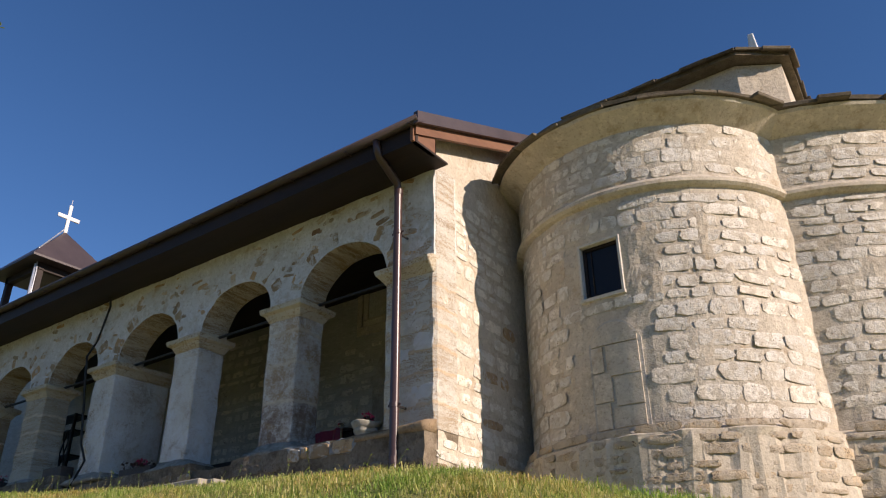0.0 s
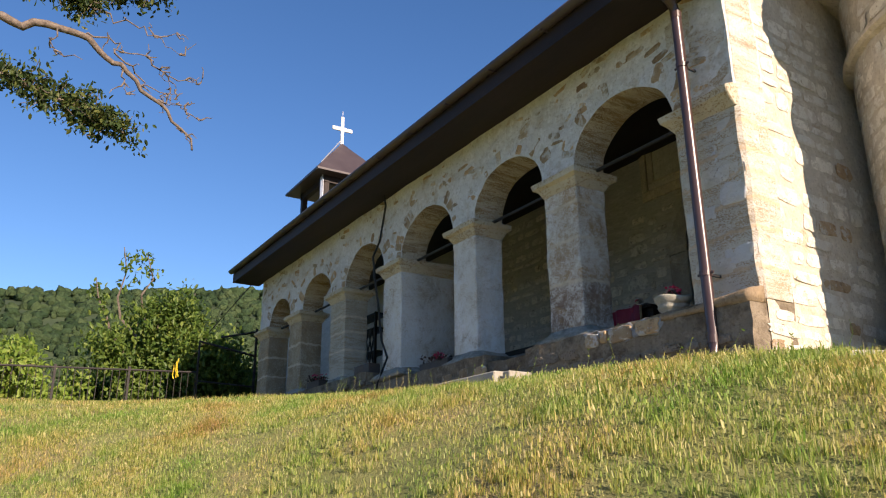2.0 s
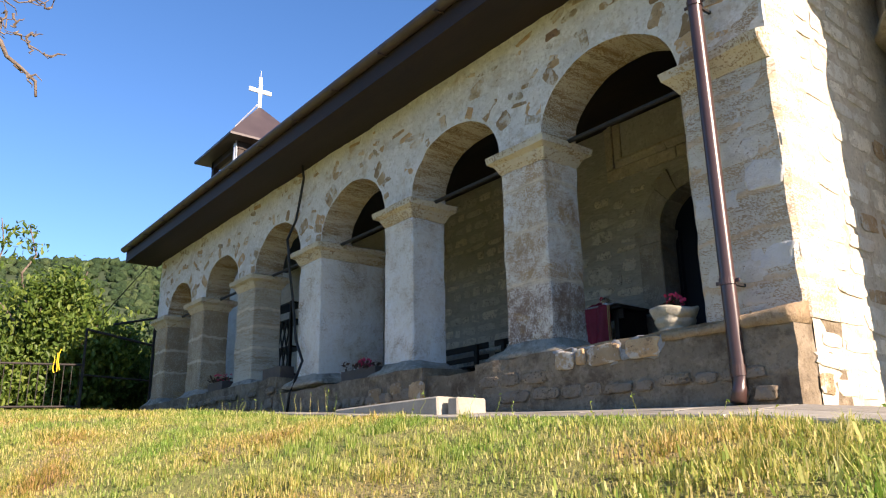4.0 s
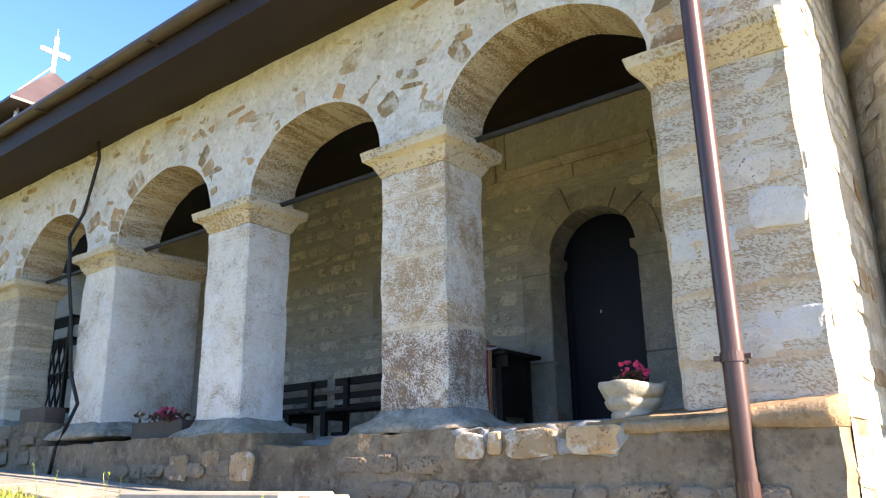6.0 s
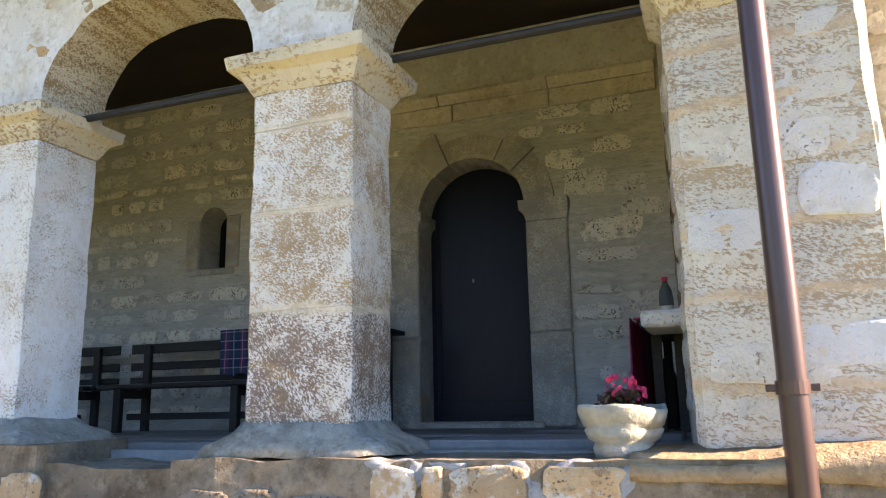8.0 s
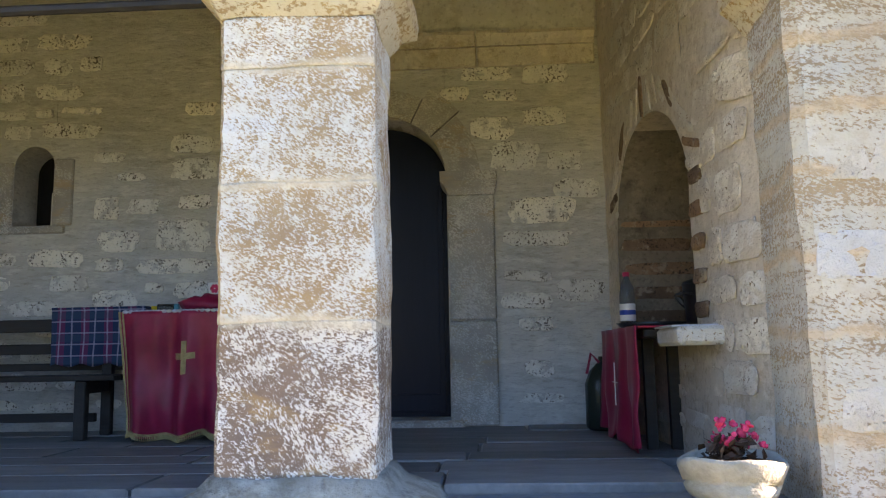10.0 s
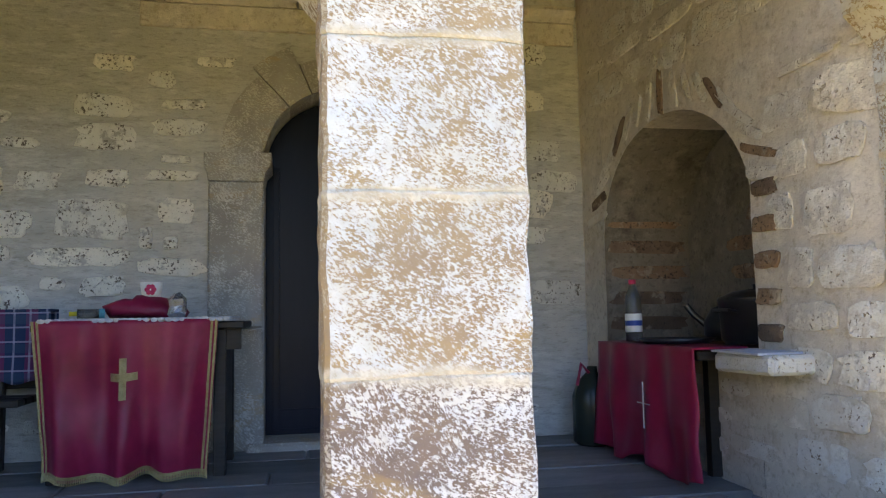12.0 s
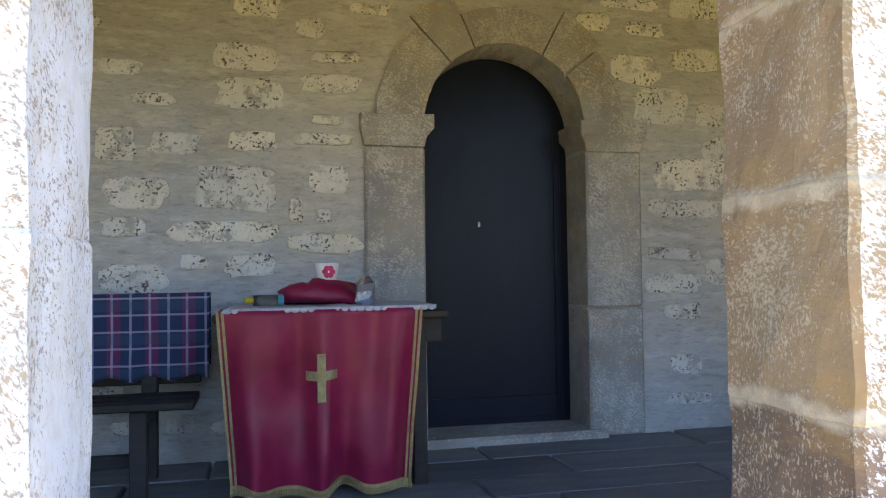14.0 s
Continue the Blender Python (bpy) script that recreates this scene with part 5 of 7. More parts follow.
settle([part("body", lathe([(0.04, 0), (0.045, 0.01), (0.045, 0.20), (0.038, 0.25), (0.016, 0.30), (0.016, 0.32)], 18, (-5.62, 8.22, 1.12)), m_pet, pet, "clear plastic body", True), part("label", lathe([(0.0455, 0.05), (0.0462, 0.055), (0.0462, 0.145), (0.0455, 0.15)], 18, (-5.62, 8.22, 1.12)), m_white, pet, "white label", True), part("label_band", lathe([(0.0468, 0.085), (0.047, 0.088), (0.047, 0.11), (0.0468, 0.113)], 18, (-5.62, 8.22, 1.12)), m_blue, pet, "blue label band"), part("cap", lathe([(0.02, 0.31), (0.02, 0.335)], 14, (-5.62, 8.22, 1.12)), m_petal, pet, "red cap")], pet)
pot1 = thing("cooking_pot", "black enamel cooking pot with lid in the niche", "pot", -5.27, 7.60, 1.10)
settle([part("body", lathe([(0.15, 0), (0.17, 0.02), (0.18, 0.20), (0.185, 0.205)], 28, (-5.27, 7.60, 1.12)), m_blackpot, pot1, "", True), part("lid", lathe([(0.185, 0.205), (0.18, 0.22), (0.10, 0.25), (0.02, 0.26), (0.02, 0.28)], 28, (-5.27, 7.60, 1.12)), m_blackpot, pot1, "", True), part("handle", tube([(-5.42, 7.52, 1.27), (-5.47, 7.52, 1.28), (-5.47, 7.66, 1.28), (-5.42, 7.66, 1.27)], 0.008, 8), m_blackpot, pot1)], pot1)
tray = tagged(link_bm("black_tray", lathe([(0.16, 0), (0.19, 0.025), (0.18, 0.025), (0.15, 0.008)], 24, (-5.56, 7.86, 1.121)), m_blackpot, True), "round black tray lying before the niche", "tray")
kettle = tagged(link_bm("black_kettle", lathe([(0.09, 0), (0.12, 0.03), (0.12, 0.10), (0.08, 0.17), (0.03, 0.19), (0.03, 0.21)], 22, (-5.18, 8.02, 1.12)), m_blackpot, True), "soot-black kettle standing in the niche", "kettle")
part("spout", tube([(-5.27, 8.07, 1.2), (-5.33, 8.10, 1.26), (-5.36, 8.12, 1.31)], 0.018, 8), m_blackpot, kettle)
jug = thing("demijohn", "large dark greenish plastic demijohn standing in the porch corner", "demijohn", -5.72, 8.60, FLOOR)
settle([part("body", lathe([(0.10, 0), (0.12, 0.02), (0.12, 0.28), (0.09, 0.36), (0.03, 0.42), (0.03, 0.45)], 20, (-5.72, 8.60, FLOOR)), m_demi, jug, "", True), part("handle", tube([(-5.75, 8.58, 0.93), (-5.80, 8.56, 0.985), (-5.83, 8.56, 0.86)], 0.01, 8), m_red, jug, "red handle")], jug)

# ---- openwork stand at the far end of the porch ----
def lattice_stand(x, y, w, d, top):
    """A tall stand of crossed bars between corner posts, with shelves."""
    st = thing("openwork_stand", "tall black openwork stand at the far porch end", "stand", x, y, FLOOR)
    made = []
    for a in (-w / 2, w / 2):
        for b in (-d / 2, d / 2):
            made.append(part("post", box(x + a - 0.025, x + a + 0.025, y + b - 0.025, y + b + 0.025, FLOOR, top, 0.005), m_black, st))
    for z in (FLOOR + 0.12, FLOOR + 0.55, FLOOR + 1.0, FLOOR + 1.45, top - 0.03):
        made.append(part("shelf", box(x - w / 2, x + w / 2, y - d / 2, y + d / 2, z, z + 0.03, 0.004), m_black, st))
    for k in range(8):
        u = x - w / 2 + w * k / 8
        for lean in (1, -1):
            a, b = (u, u + w / 8) if lean > 0 else (u + w / 8, u)
            for z0, z1 in ((FLOOR + 0.15, FLOOR + 0.55), (FLOOR + 0.58, FLOOR + 1.0), (FLOOR + 1.03, FLOOR + 1.45)):
                made.append(part("crossed_bar", tube([(a, y - d / 2, z0), (b, y - d / 2, z1)], 0.014, 6), m_black, st))
    settle(made, st)


lattice_stand(-14.35, 7.45, 1.2, 0.32, 2.28)

# ---- planters ----
def blossoms(bm, cx, cy, z, spread, count, seed, size=0.016):
    rng = random.Random(seed)
    for _ in range(count):
        p = Vector((cx + rng.gauss(0, spread), cy + rng.gauss(0, spread * 0.8), z + rng.uniform(0, 0.10)))
        for k in range(5):
            q = p + Vector((rng.gauss(0, size * 0.7), rng.gauss(0, size * 0.7), rng.gauss(0, size * 0.5)))
            bmesh.ops.create_icosphere(bm, subdivisions=1, radius=size * rng.uniform(0.5, 1.0), matrix=Matrix.Translation(q) @ Euler((rng.random() * 3, rng.random() * 3, 0)).to_matrix().to_4x4() @ Matrix.Diagonal((1, 1, 0.35, 1)))
def foliage(bm, cx, cy, z, spread, count, seed, size=0.03, high=0.07):
    rng = random.Random(seed)
    for _ in range(count):
        m = Matrix.Translation((cx + rng.gauss(0, spread), cy + rng.gauss(0, spread * 0.7), z + rng.uniform(-0.02, high))) @ Euler((rng.uniform(-1.2, 1.2), rng.uniform(-1.2, 1.2), rng.random() * 6)).to_matrix().to_4x4()
        v = [bm.verts.new(m @ Vector(c)) for c in ((-size, 0, 0), (0, -size * 0.6, 0.004), (size, 0, 0), (0, size * 0.6, 0.004))]
        bm.faces.new(v)

stone_pot = thing("stone_flowerpot", "carved pale stone bowl with pink begonias on the plinth", "flowerpot", -5.66, 6.30, 0.47)
bm = lathe([(0.100, 0), (0.114, 0.008), (0.120, 0.042), (0.110, 0.056), (0.136, 0.074), (0.150, 0.104), (0.139, 0.119), (0.152, 0.136), (0.174, 0.188), (0.169, 0.203), (0.148, 0.198), (0.135, 0.15)], 36, (-5.66, 6.30, 0.465))
for v in bm.verts:
    a = math.atan2(v.co.y - 6.30, v.co.x + 5.66)
    if v.co.z > 0.60:
        v.co.z -= 0.022 * max(0, math.cos(2 * a + 0.8))
settle([part("bowl", roughen(bm, 0.006, 14), m_terra, stone_pot, "", True)], stone_pot)
bm = bmesh.new(); foliage(bm, -5.66, 6.30, 0.655, 0.04, 130, 3, 0.025, 0.06)
settle([part("leaves", bm, m_leafred, stone_pot, "dark bronze leaves")], stone_pot)
bm = bmesh.new(); blossoms(bm, -5.66, 6.30, 0.68, 0.035, 15, 5, 0.014)
settle([tagged(part("flowers", bm, m_petal, stone_pot, "pink-red blossoms"), kind="stuff"), part("soil", lathe([(0.13, 0), (0.14, 0.01)], 20, (-5.66, 6.30, 0.63)), m_soil, stone_pot)], stone_pot)
for k, (x0, x1, y, z, fl) in enumerate(((-10.30, -9.56, 6.36, 0.53, 1), (-12.25, -11.72, 6.26, 0.76, 0), (-14.35, -13.8, 6.30, 0.76, 1))):
    pl = thing("planter_box", "dark brown planter box with red flowers on the plinth" if fl else "empty dark planter box standing on the plinth", "planter", (x0 + x1) / 2, y, z, "planter boxes")
    bm = bmesh.new()
    add_box(bm, x0 + 0.02, x1 - 0.02, y - 0.08, y + 0.08, z, z + 0.015)
    for a in ((x0, x1, y - 0.10, y - 0.085), (x0, x1, y + 0.085, y + 0.10), (x0, x0 + 0.015, y - 0.085, y + 0.085), (x1 - 0.015, x1, y - 0.085, y + 0.085)):
        add_box(bm, *a, z, z + 0.155)
    made = [part("trough", bm, m_box, pl), part("soil", box(x0 + 0.015, x1 - 0.015, y - 0.085, y + 0.085, z + 0.015, z + 0.13), m_soil, pl)]
    if fl:
        bm = bmesh.new(); foliage(bm, (x0 + x1) / 2, y, z + 0.16, 0.12, 120, k + 8)
        made.append(part("leaves", bm, m_leafred, pl, "dark bronze leaves"))
        bm = bmesh.new(); blossoms(bm, (x0 + x1) / 2, y, z + 0.17, 0.08, 22, k + 2)
        made.append(tagged(part("flowers", bm, m_petal, pl, "pink-red blossoms"), kind="stuff"))
    settle(made, pl)

slab = tagged(link_bm("step_slab", roughen(box(-9.0, -7.36, 5.45, 5.86, -0.06, 0.145, 0.015), 0.012, 3), m_step), "long pale stone step lying before the entrance", "step")
block = tagged(link_bm("stone_block", roughen(box(-7.30, -7.17, 5.50, 5.80, -0.06, 0.13, 0.012), 0.008, 5), m_step), "small pale stone block beside the step", "stone block")
wire = tagged(link_bm("overhead_wire", tube([(-17.6, 6.1, 3.62), (-22, 6.15, 3.0), (-34, 6.4, 2.4)], 0.012, 6), m_black), "thin black wire running from the eave corner", "wire")



# ---- plants ----
def leafy(name, stops, shine=0.5, through_light=0.35):
    n = Nodes(name)
    c = n.ramp(n.island(), stops)
    n.done(c, shine, None, specular=0.35)
    tr = n.t.nodes.new("ShaderNodeBsdfTranslucent")
    n.link(c, tr.inputs["Color"])
    mx = n.t.nodes.new("ShaderNodeMixShader")
    mx.inputs[0].default_value = through_light
    n.link(n.b.outputs[0], mx.inputs[1])
    n.link(tr.outputs[0], mx.inputs[2])
    n.link(mx.outputs[0], n.t.nodes["Material Output"].inputs["Surface"])
    return n.m


m_oak = leafy("oak_leaves", [(0.0, (0.03, 0.055, 0.016)), (0.6, (0.065, 0.105, 0.028)), (1.0, (0.15, 0.16, 0.04))])
m_bush = leafy("bush_leaves", [(0.0, (0.05, 0.10, 0.015)), (0.6, (0.11, 0.18, 0.03)), (1.0, (0.20, 0.26, 0.05))])
m_lime = leafy("light_bush_leaves", [(0.0, (0.11, 0.19, 0.025)), (0.6, (0.20, 0.30, 0.045)), (1.0, (0.32, 0.38, 0.08))])
n = Nodes("meadow_grass_blades")
blade = n.ramp(n.island(), [(0.0, (0.18, 0.27, 0.06)), (0.4, (0.39, 0.43, 0.12)), (0.7, (0.58, 0.53, 0.22)), (1.0, (0.70, 0.62, 0.36))])
blade = n.mix(1.0, blade, n.ramp(n.noise(1.1, 5, 0.65), [(0.36, (0.55, 0.85, 0.45)), (0.48, (1.0, 1.05, 0.9)), (0.60, (1.15, 1.0, 0.85)), (0.70, (0.85, 0.62, 0.50))]), "MULTIPLY")
n.done(blade, 0.7, None, specular=0.3)
tr = n.t.nodes.new("ShaderNodeBsdfTranslucent")
mx = n.put("ShaderNodeMixShader", Fac=0.5)
n.link(blade, tr.inputs["Color"])
n.link(n.b.outputs[0], mx.inputs[1])
n.link(tr.outputs[0], mx.inputs[2])
n.link(mx.outputs[0], n.t.nodes["Material Output"].inputs["Surface"])
m_grass = n.m
m_bark = simple("grey_bark", (0.07, 0.052, 0.04), (0.25, 0.20, 0.16), 22, 0.95, 0.9, 60)
m_iron = simple("rusty_fence_iron", (0.02, 0.02, 0.02), (0.05, 0.04, 0.035), 8, 0.7, 0.3, 60)


def leaves_mesh(name, points, material, size, rng, parent=None, flat=0.5, label=""):
    """Many small pointed leaves, six corners each with a fold."""
    n = len(points)
    shape = np.array([(0, 0, 0), (0.35, 0.24, 0.05), (0.75, 0.20, 0.04), (1, 0, -0.06), (0.75, -0.20, 0.04), (0.35, -0.24, 0.05)])
    r = np.random.RandomState(rng.randint(0, 99999))
    a, b, c = r.uniform(0, 2 * np.pi, n), r.normal(0, flat, n), r.normal(0, flat, n)
    s = size * r.uniform(0.6, 1.25, n)
    ca, sa, cb, sb, cc, sc = np.cos(a), np.sin(a), np.cos(b), np.sin(b), np.cos(c), np.sin(c)
    u = np.stack([ca * cb, sa * cb, sb], 1)
    v0 = np.stack([-sa, ca, np.zeros(n)], 1)
    w0 = np.cross(u, v0)
    v = v0 * cc[:, None] + w0 * sc[:, None]
    w = np.cross(u, v)
    co = np.asarray(points)[:, None, :] + s[:, None, None] * (shape[None, :, 0:1] * u[:, None] + shape[None, :, 1:2] * v[:, None] + shape[None, :, 2:3] * w[:, None])
    me = bpy.data.meshes.new(name)
    idx = np.arange(n * 6).reshape(n, 6)
    me.from_pydata(co.reshape(-1, 3).tolist(), [], np.concatenate([idx[:, [0, 1, 2, 3]], idx[:, [0, 3, 4, 5]]]).tolist())
    me.materials.append(material)
    ob = new(name, me)
    ob.parent = parent
    return tagged(ob, label)


def bent(a, b, rng, n=5, wob=0.06):
    a, b = Vector(a), Vector(b)
    ln = (b - a).length
    return [a.lerp(b, k / n) + Vector((rng.gauss(0, wob), rng.gauss(0, wob), rng.gauss(0, wob))) * ln * (0 if k in (0, n) else 1) for k in range(n + 1)]


def twigs_and_leaves(limb, rng, count, length, per, spread, pts, twig_list, start=0.2):
    for _ in range(count):
        k = rng.uniform(start, 1.0) * (len(limb) - 1)
        i = min(int(k), len(limb) - 2)
        p = Vector(limb[i]).lerp(Vector(limb[i + 1]), k - i)
        d = Vector((rng.gauss(0, 1), rng.gauss(0, 1), rng.gauss(0.1, 0.8))).normalized() * length * rng.uniform(0.4, 1.0)
        tw = bent(p, p + d, rng, 3, 0.08)
        twig_list.append(tw)
        for _ in range(per):
            f = rng.uniform(0.25, 1.08)
            q = p + d * f
            pts.append((q.x + rng.gauss(0, spread), q.y + rng.gauss(0, spread), q.z + rng.gauss(0, spread)))


def join_tubes(list_of, r0, r1, sides=5):
    out = bmesh.new()
    tmp = bpy.data.meshes.new("tmp")
    for pts in list_of:
        b = tube(pts, r0, sides, r1)
        b.to_mesh(tmp)
        b.free()
        out.from_mesh(tmp)
    bpy.data.meshes.remove(tmp)
    return out


rt = random.Random(11)
tree = thing("oak_tree", "old oak tree with leafy boughs and a bare dead branch", "tree", -10.6, -3.6, ground_z(-10.6, -3.6))
trunk_pts = [(-10.6, -3.6, ground_z(-10.6, -3.6) - 0.2), (-10.55, -3.5, 1.5), (-10.4, -3.35, 3.3), (-10.3, -3.3, 5.2), (-10.4, -3.4, 7.5)]
dead = [(-10.42, -3.35, 3.9), (-9.7, -1.3, 4.0), (-9.1, 0.30, 3.66), (-9.0, 0.62, 3.60), (-9.0, 0.95, 3.68), (-9.0, 1.28, 3.66), (-9.0, 1.55, 3.47), (-9.0, 1.78, 3.36), (-9.0, 2.07, 3.12), (-9.0, 2.30, 2.90), (-9.0, 2.55, 2.61)]
low = [(-10.45, -3.3, 3.1), (-9.5, -0.8, 3.3), (-9.15, 0.6, 3.05), (-9.1, 1.1, 2.92), (-9.1, 1.5, 2.80), (-9.1, 1.84, 2.68)]
up1 = [(-10.35, -3.3, 4.9), (-9.4, -0.6, 5.0), (-9.15, 0.4, 4.62), (-9.1, 1.0, 4.55), (-9.1, 1.6, 4.50), (-9.1, 2.05, 4.62)]
up2 = [(-10.35, -3.3, 5.1), (-9.4, -0.4, 5.5), (-9.2, 0.6, 5.4), (-9.15, 1.5, 5.45), (-9.1, 2.25, 5.58)]
up3 = [(-9.15, 0.3, 4.66), (-9.0, 0.7, 4.30), (-9.0, 1.1, 4.12), (-9.0, 1.4, 4.10)]
back1 = [(-10.35, -3.35, 5.6), (-11.5, -4.5, 6.8), (-12.5, -5.6, 7.2)]
back2 = [(-10.35, -3.35, 6.2), (-10.0, -2.0, 7.4), (-9.6, -0.8, 7.9)]
def organic(pts, rng, n=5, jit=0.35):
    """A crooked line through the points, kinked between them."""
    out = []
    for a, b in zip(pts, pts[1:]):
        a, b = Vector(a), Vector(b)
        ln = (b - a).length
        out += [a.lerp(b, k / n) + Vector((rng.gauss(0, 1), rng.gauss(0, 1), rng.gauss(0, 1))) * ln * jit / n * (0 if k == 0 else 1) for k in range(n)]
    return out + [Vector(pts[-1])]


dead = organic(dead, rt, 3, 0.22)
made = [part("trunk", tube(trunk_pts, 0.30, 12, 0.14), m_bark, tree, "", True)]
for limb, r0, r1 in ((dead, 0.060, 0.012), (low, 0.06, 0.01), (up1, 0.07, 0.012), (up2, 0.07, 0.012), (up3, 0.03, 0.008), (back1, 0.09, 0.02), (back2, 0.09, 0.02)):
    made.append(part("limb", tube(limb, r0, 8, r1), m_bark, tree, "", True))
pts, tw = [], []
for limb, count, per, start, ln in ((low, 95, 26, 0.35, 0.30), (up1, 150, 26, 0.4, 0.44), (up2, 150, 26, 0.35, 0.46), (up3, 110, 26, 0.0, 0.34), (back1, 60, 16, 0.2, 0.9), (back2, 60, 16, 0.2, 0.9)):
    twigs_and_leaves(limb, rt, count, ln, per, 0.05, pts, tw, start)
made.append(leaves_mesh("crown", pts, m_oak, 0.068, rt, tree, 1.1, "dark green oak leaves"))
bare = [[(-9.0, 1.28, 3.66), (-9.0, 1.55, 3.72), (-9.02, 1.72, 3.60), (-9.0, 1.95, 3.62), (-9.0, 2.12, 3.50), (-9.0, 2.25, 3.30)], [(-9.0, 1.62, 3.60), (-8.98, 1.75, 3.45), (-9.0, 1.95, 3.25), (-9.0, 2.2, 3.22), (-9.0, 2.42, 3.12)], [(-9.0, 2.42, 3.12), (-9.0, 2.45, 3.05), (-9.0, 2.62, 3.0)], [(-9.0, 1.72, 3.38), (-9.0, 1.76, 3.22), (-9.0, 1.80, 3.10)],
        [(-9.0, 1.95, 3.62), (-9.0, 2.15, 3.48), (-9.0, 2.4, 3.45), (-9.0, 2.55, 3.44)], [(-9.0, 2.30, 3.30), (-9.0, 2.33, 3.18)], [(-9.1, 1.3, 4.1), (-9.0, 1.7, 4.0), (-9.0, 2.0, 3.9), (-9.0, 2.3, 3.75)], [(-9.0, 2.0, 3.9), (-9.0, 2.25, 4.02)], [(-9.0, 2.07, 3.12), (-9.0, 2.22, 3.10), (-9.0, 2.33, 3.12)], [(-9.0, 1.1, 3.68), (-9.0, 1.0, 3.5), (-9.0, 1.05, 3.4)], [(-9.0, 2.36, 2.84), (-9.0, 2.46, 2.80)]]
made.append(tagged(part("bare_twigs", join_tubes([organic(b_, rt, 4, 0.4) for b_ in bare] + [organic([b_[k], tuple(Vector(b_[k]) + Vector((rt.gauss(0, 0.05), rt.gauss(0.05, 0.09), rt.gauss(0, 0.10))))], rt, 4, 0.4) for b_ in bare for k in range(1, len(b_)) for _ in range(2)], 0.012, 0.003), m_bark, tree, "bare grey twigs"), kind="stuff"))
made.append(tagged(part("twigs", join_tubes(tw, 0.008, 0.003, 4), m_bark, tree), kind="stuff"))
settle(made, tree)


def shrub(x, y, w, h, count, material, label, seed, leaf=0.09, tall=()):
    rng = random.Random(seed)
    gz = ground_z(x, y)
    s = thing("shrub", label, "shrub", x, y, gz, "shrubs by the fence")
    stems, pts, tw = [], [], []
    for k in range(16):
        a, f = rng.uniform(0, 6.28), rng.uniform(0.15, 1.0)
        top = (x + math.cos(a) * w * f * 0.5, y + math.sin(a) * w * f * 0.5, gz + h * rng.uniform(0.6, 1.0) * (1.05 - 0.45 * f * f))
        st = bent((x + rng.gauss(0, 0.2), y + rng.gauss(0, 0.2), gz - 0.1), top, rng, 5, 0.05)
        stems.append(st)
        twigs_and_leaves(st, rng, count // 16, 0.16 * w, 15, 0.09, pts, tw, 0.12)
    for dx, dy, dz in tall:
        st = bent((x + dx * 0.4, y + dy * 0.5, gz + h * 0.5), (x + dx, y + dy, gz + dz), rng, 5, 0.04)
        stems.append(st)
        for _ in range(9):
            twigs_and_leaves(st, rng, 1, 0.7, 12, 0.04, pts, tw, 0.45)
    made = [tagged(part("stems", join_tubes(stems, 0.05, 0.012), m_bark, s), kind="stuff"), tagged(part("twigs", join_tubes(tw[:200], 0.012, 0.004, 4), m_bark, s), kind="stuff"), leaves_mesh("foliage", pts, material, leaf, rng, s, 1.2)]
    settle(made, s)
    return s


shrub(-23.0, 5.2, 5.4, 3.5, 3000, m_bush, "dense green shrub beside the churchyard fence", 3, 0.15, ((0.2, -1.2, 5.0), (0.3, -0.6, 4.9), (0.2, -1.8, 4.0), (0.0, 0.9, 4.0)))
shrub(-23.5, 7.6, 2.6, 2.6, 800, m_bush, "dense green shrub beside the churchyard fence", 5, 0.15)
shrub(-22.5, 1.2, 4.6, 2.3, 1800, m_lime, "light green leafy shrub beside the fence", 7, 0.16)
shrub(-22.0, -1.6, 3.0, 1.7, 800, m_lime, "light green leafy shrub beside the fence", 9, 0.16)
shrub(-25.0, 10.2, 3.2, 3.0, 700, m_bush, "dense green shrub beside the churchyard fence", 12, 0.13)

# ---- fence ----
fence = thing("iron_fence", "low dark iron fence along the churchyard edge", "fence", -19.2, 2, ground_z(-19.2, 2))
made = []
for k in range(7):
    y = -3.6 + k * 1.5
    gz = ground_z(-19.2, y)
    made.append(part("post", box(-19.225, -19.175, y - 0.025, y + 0.025, gz - 0.2, gz + 1.12), m_iron, fence))
zf = [ground_z(-19.2, y) for y in (-3.6, 5.4)]
for h in (1.08, 0.25):
    made.append(part("rail", tube([(-19.2, -3.6, zf[0] + h), (-19.2, 0.9, (zf[0] + zf[1]) / 2 + h), (-19.2, 5.4, zf[1] + h)], 0.022, 6), m_iron, fence))
for k in range(60):
    y = -3.5 + k * 0.15
    gz = zf[0] + (zf[1] - zf[0]) * (y + 3.6) / 9
    made.append(part("bar", box(-19.206, -19.194, y - 0.006, y + 0.006, gz + 0.25, gz + 1.08), m_iron, fence))
settle(made, fence)
rail2 = thing("handrail", "dark iron stair handrail at the meadow edge", "handrail", -19.2, 6.4, ground_z(-19.2, 6.4))
g2 = ground_z(-19.2, 6.4)
settle([part("post", box(-19.23, -19.18, 6.74, 6.79, g2 - 0.2, 2.88), m_iron, rail2), part("post", box(-19.22, -19.18, 5.38, 5.42, g2 - 0.2, 2.45), m_iron, rail2), part("sloping_rail", tube([(-19.2, 5.4, 2.43), (-19.2, 6.76, 2.2)], 0.03, 6), m_iron, rail2), part("top_rail", tube([(-19.2, 5.9, 2.58), (-19.2, 6.76, 2.80)], 0.025, 6), m_iron, rail2), part("low_rail", tube([(-19.2, 5.4, 1.5), (-19.2, 6.76, 1.45)], 0.02, 6), m_iron, rail2)], rail2)
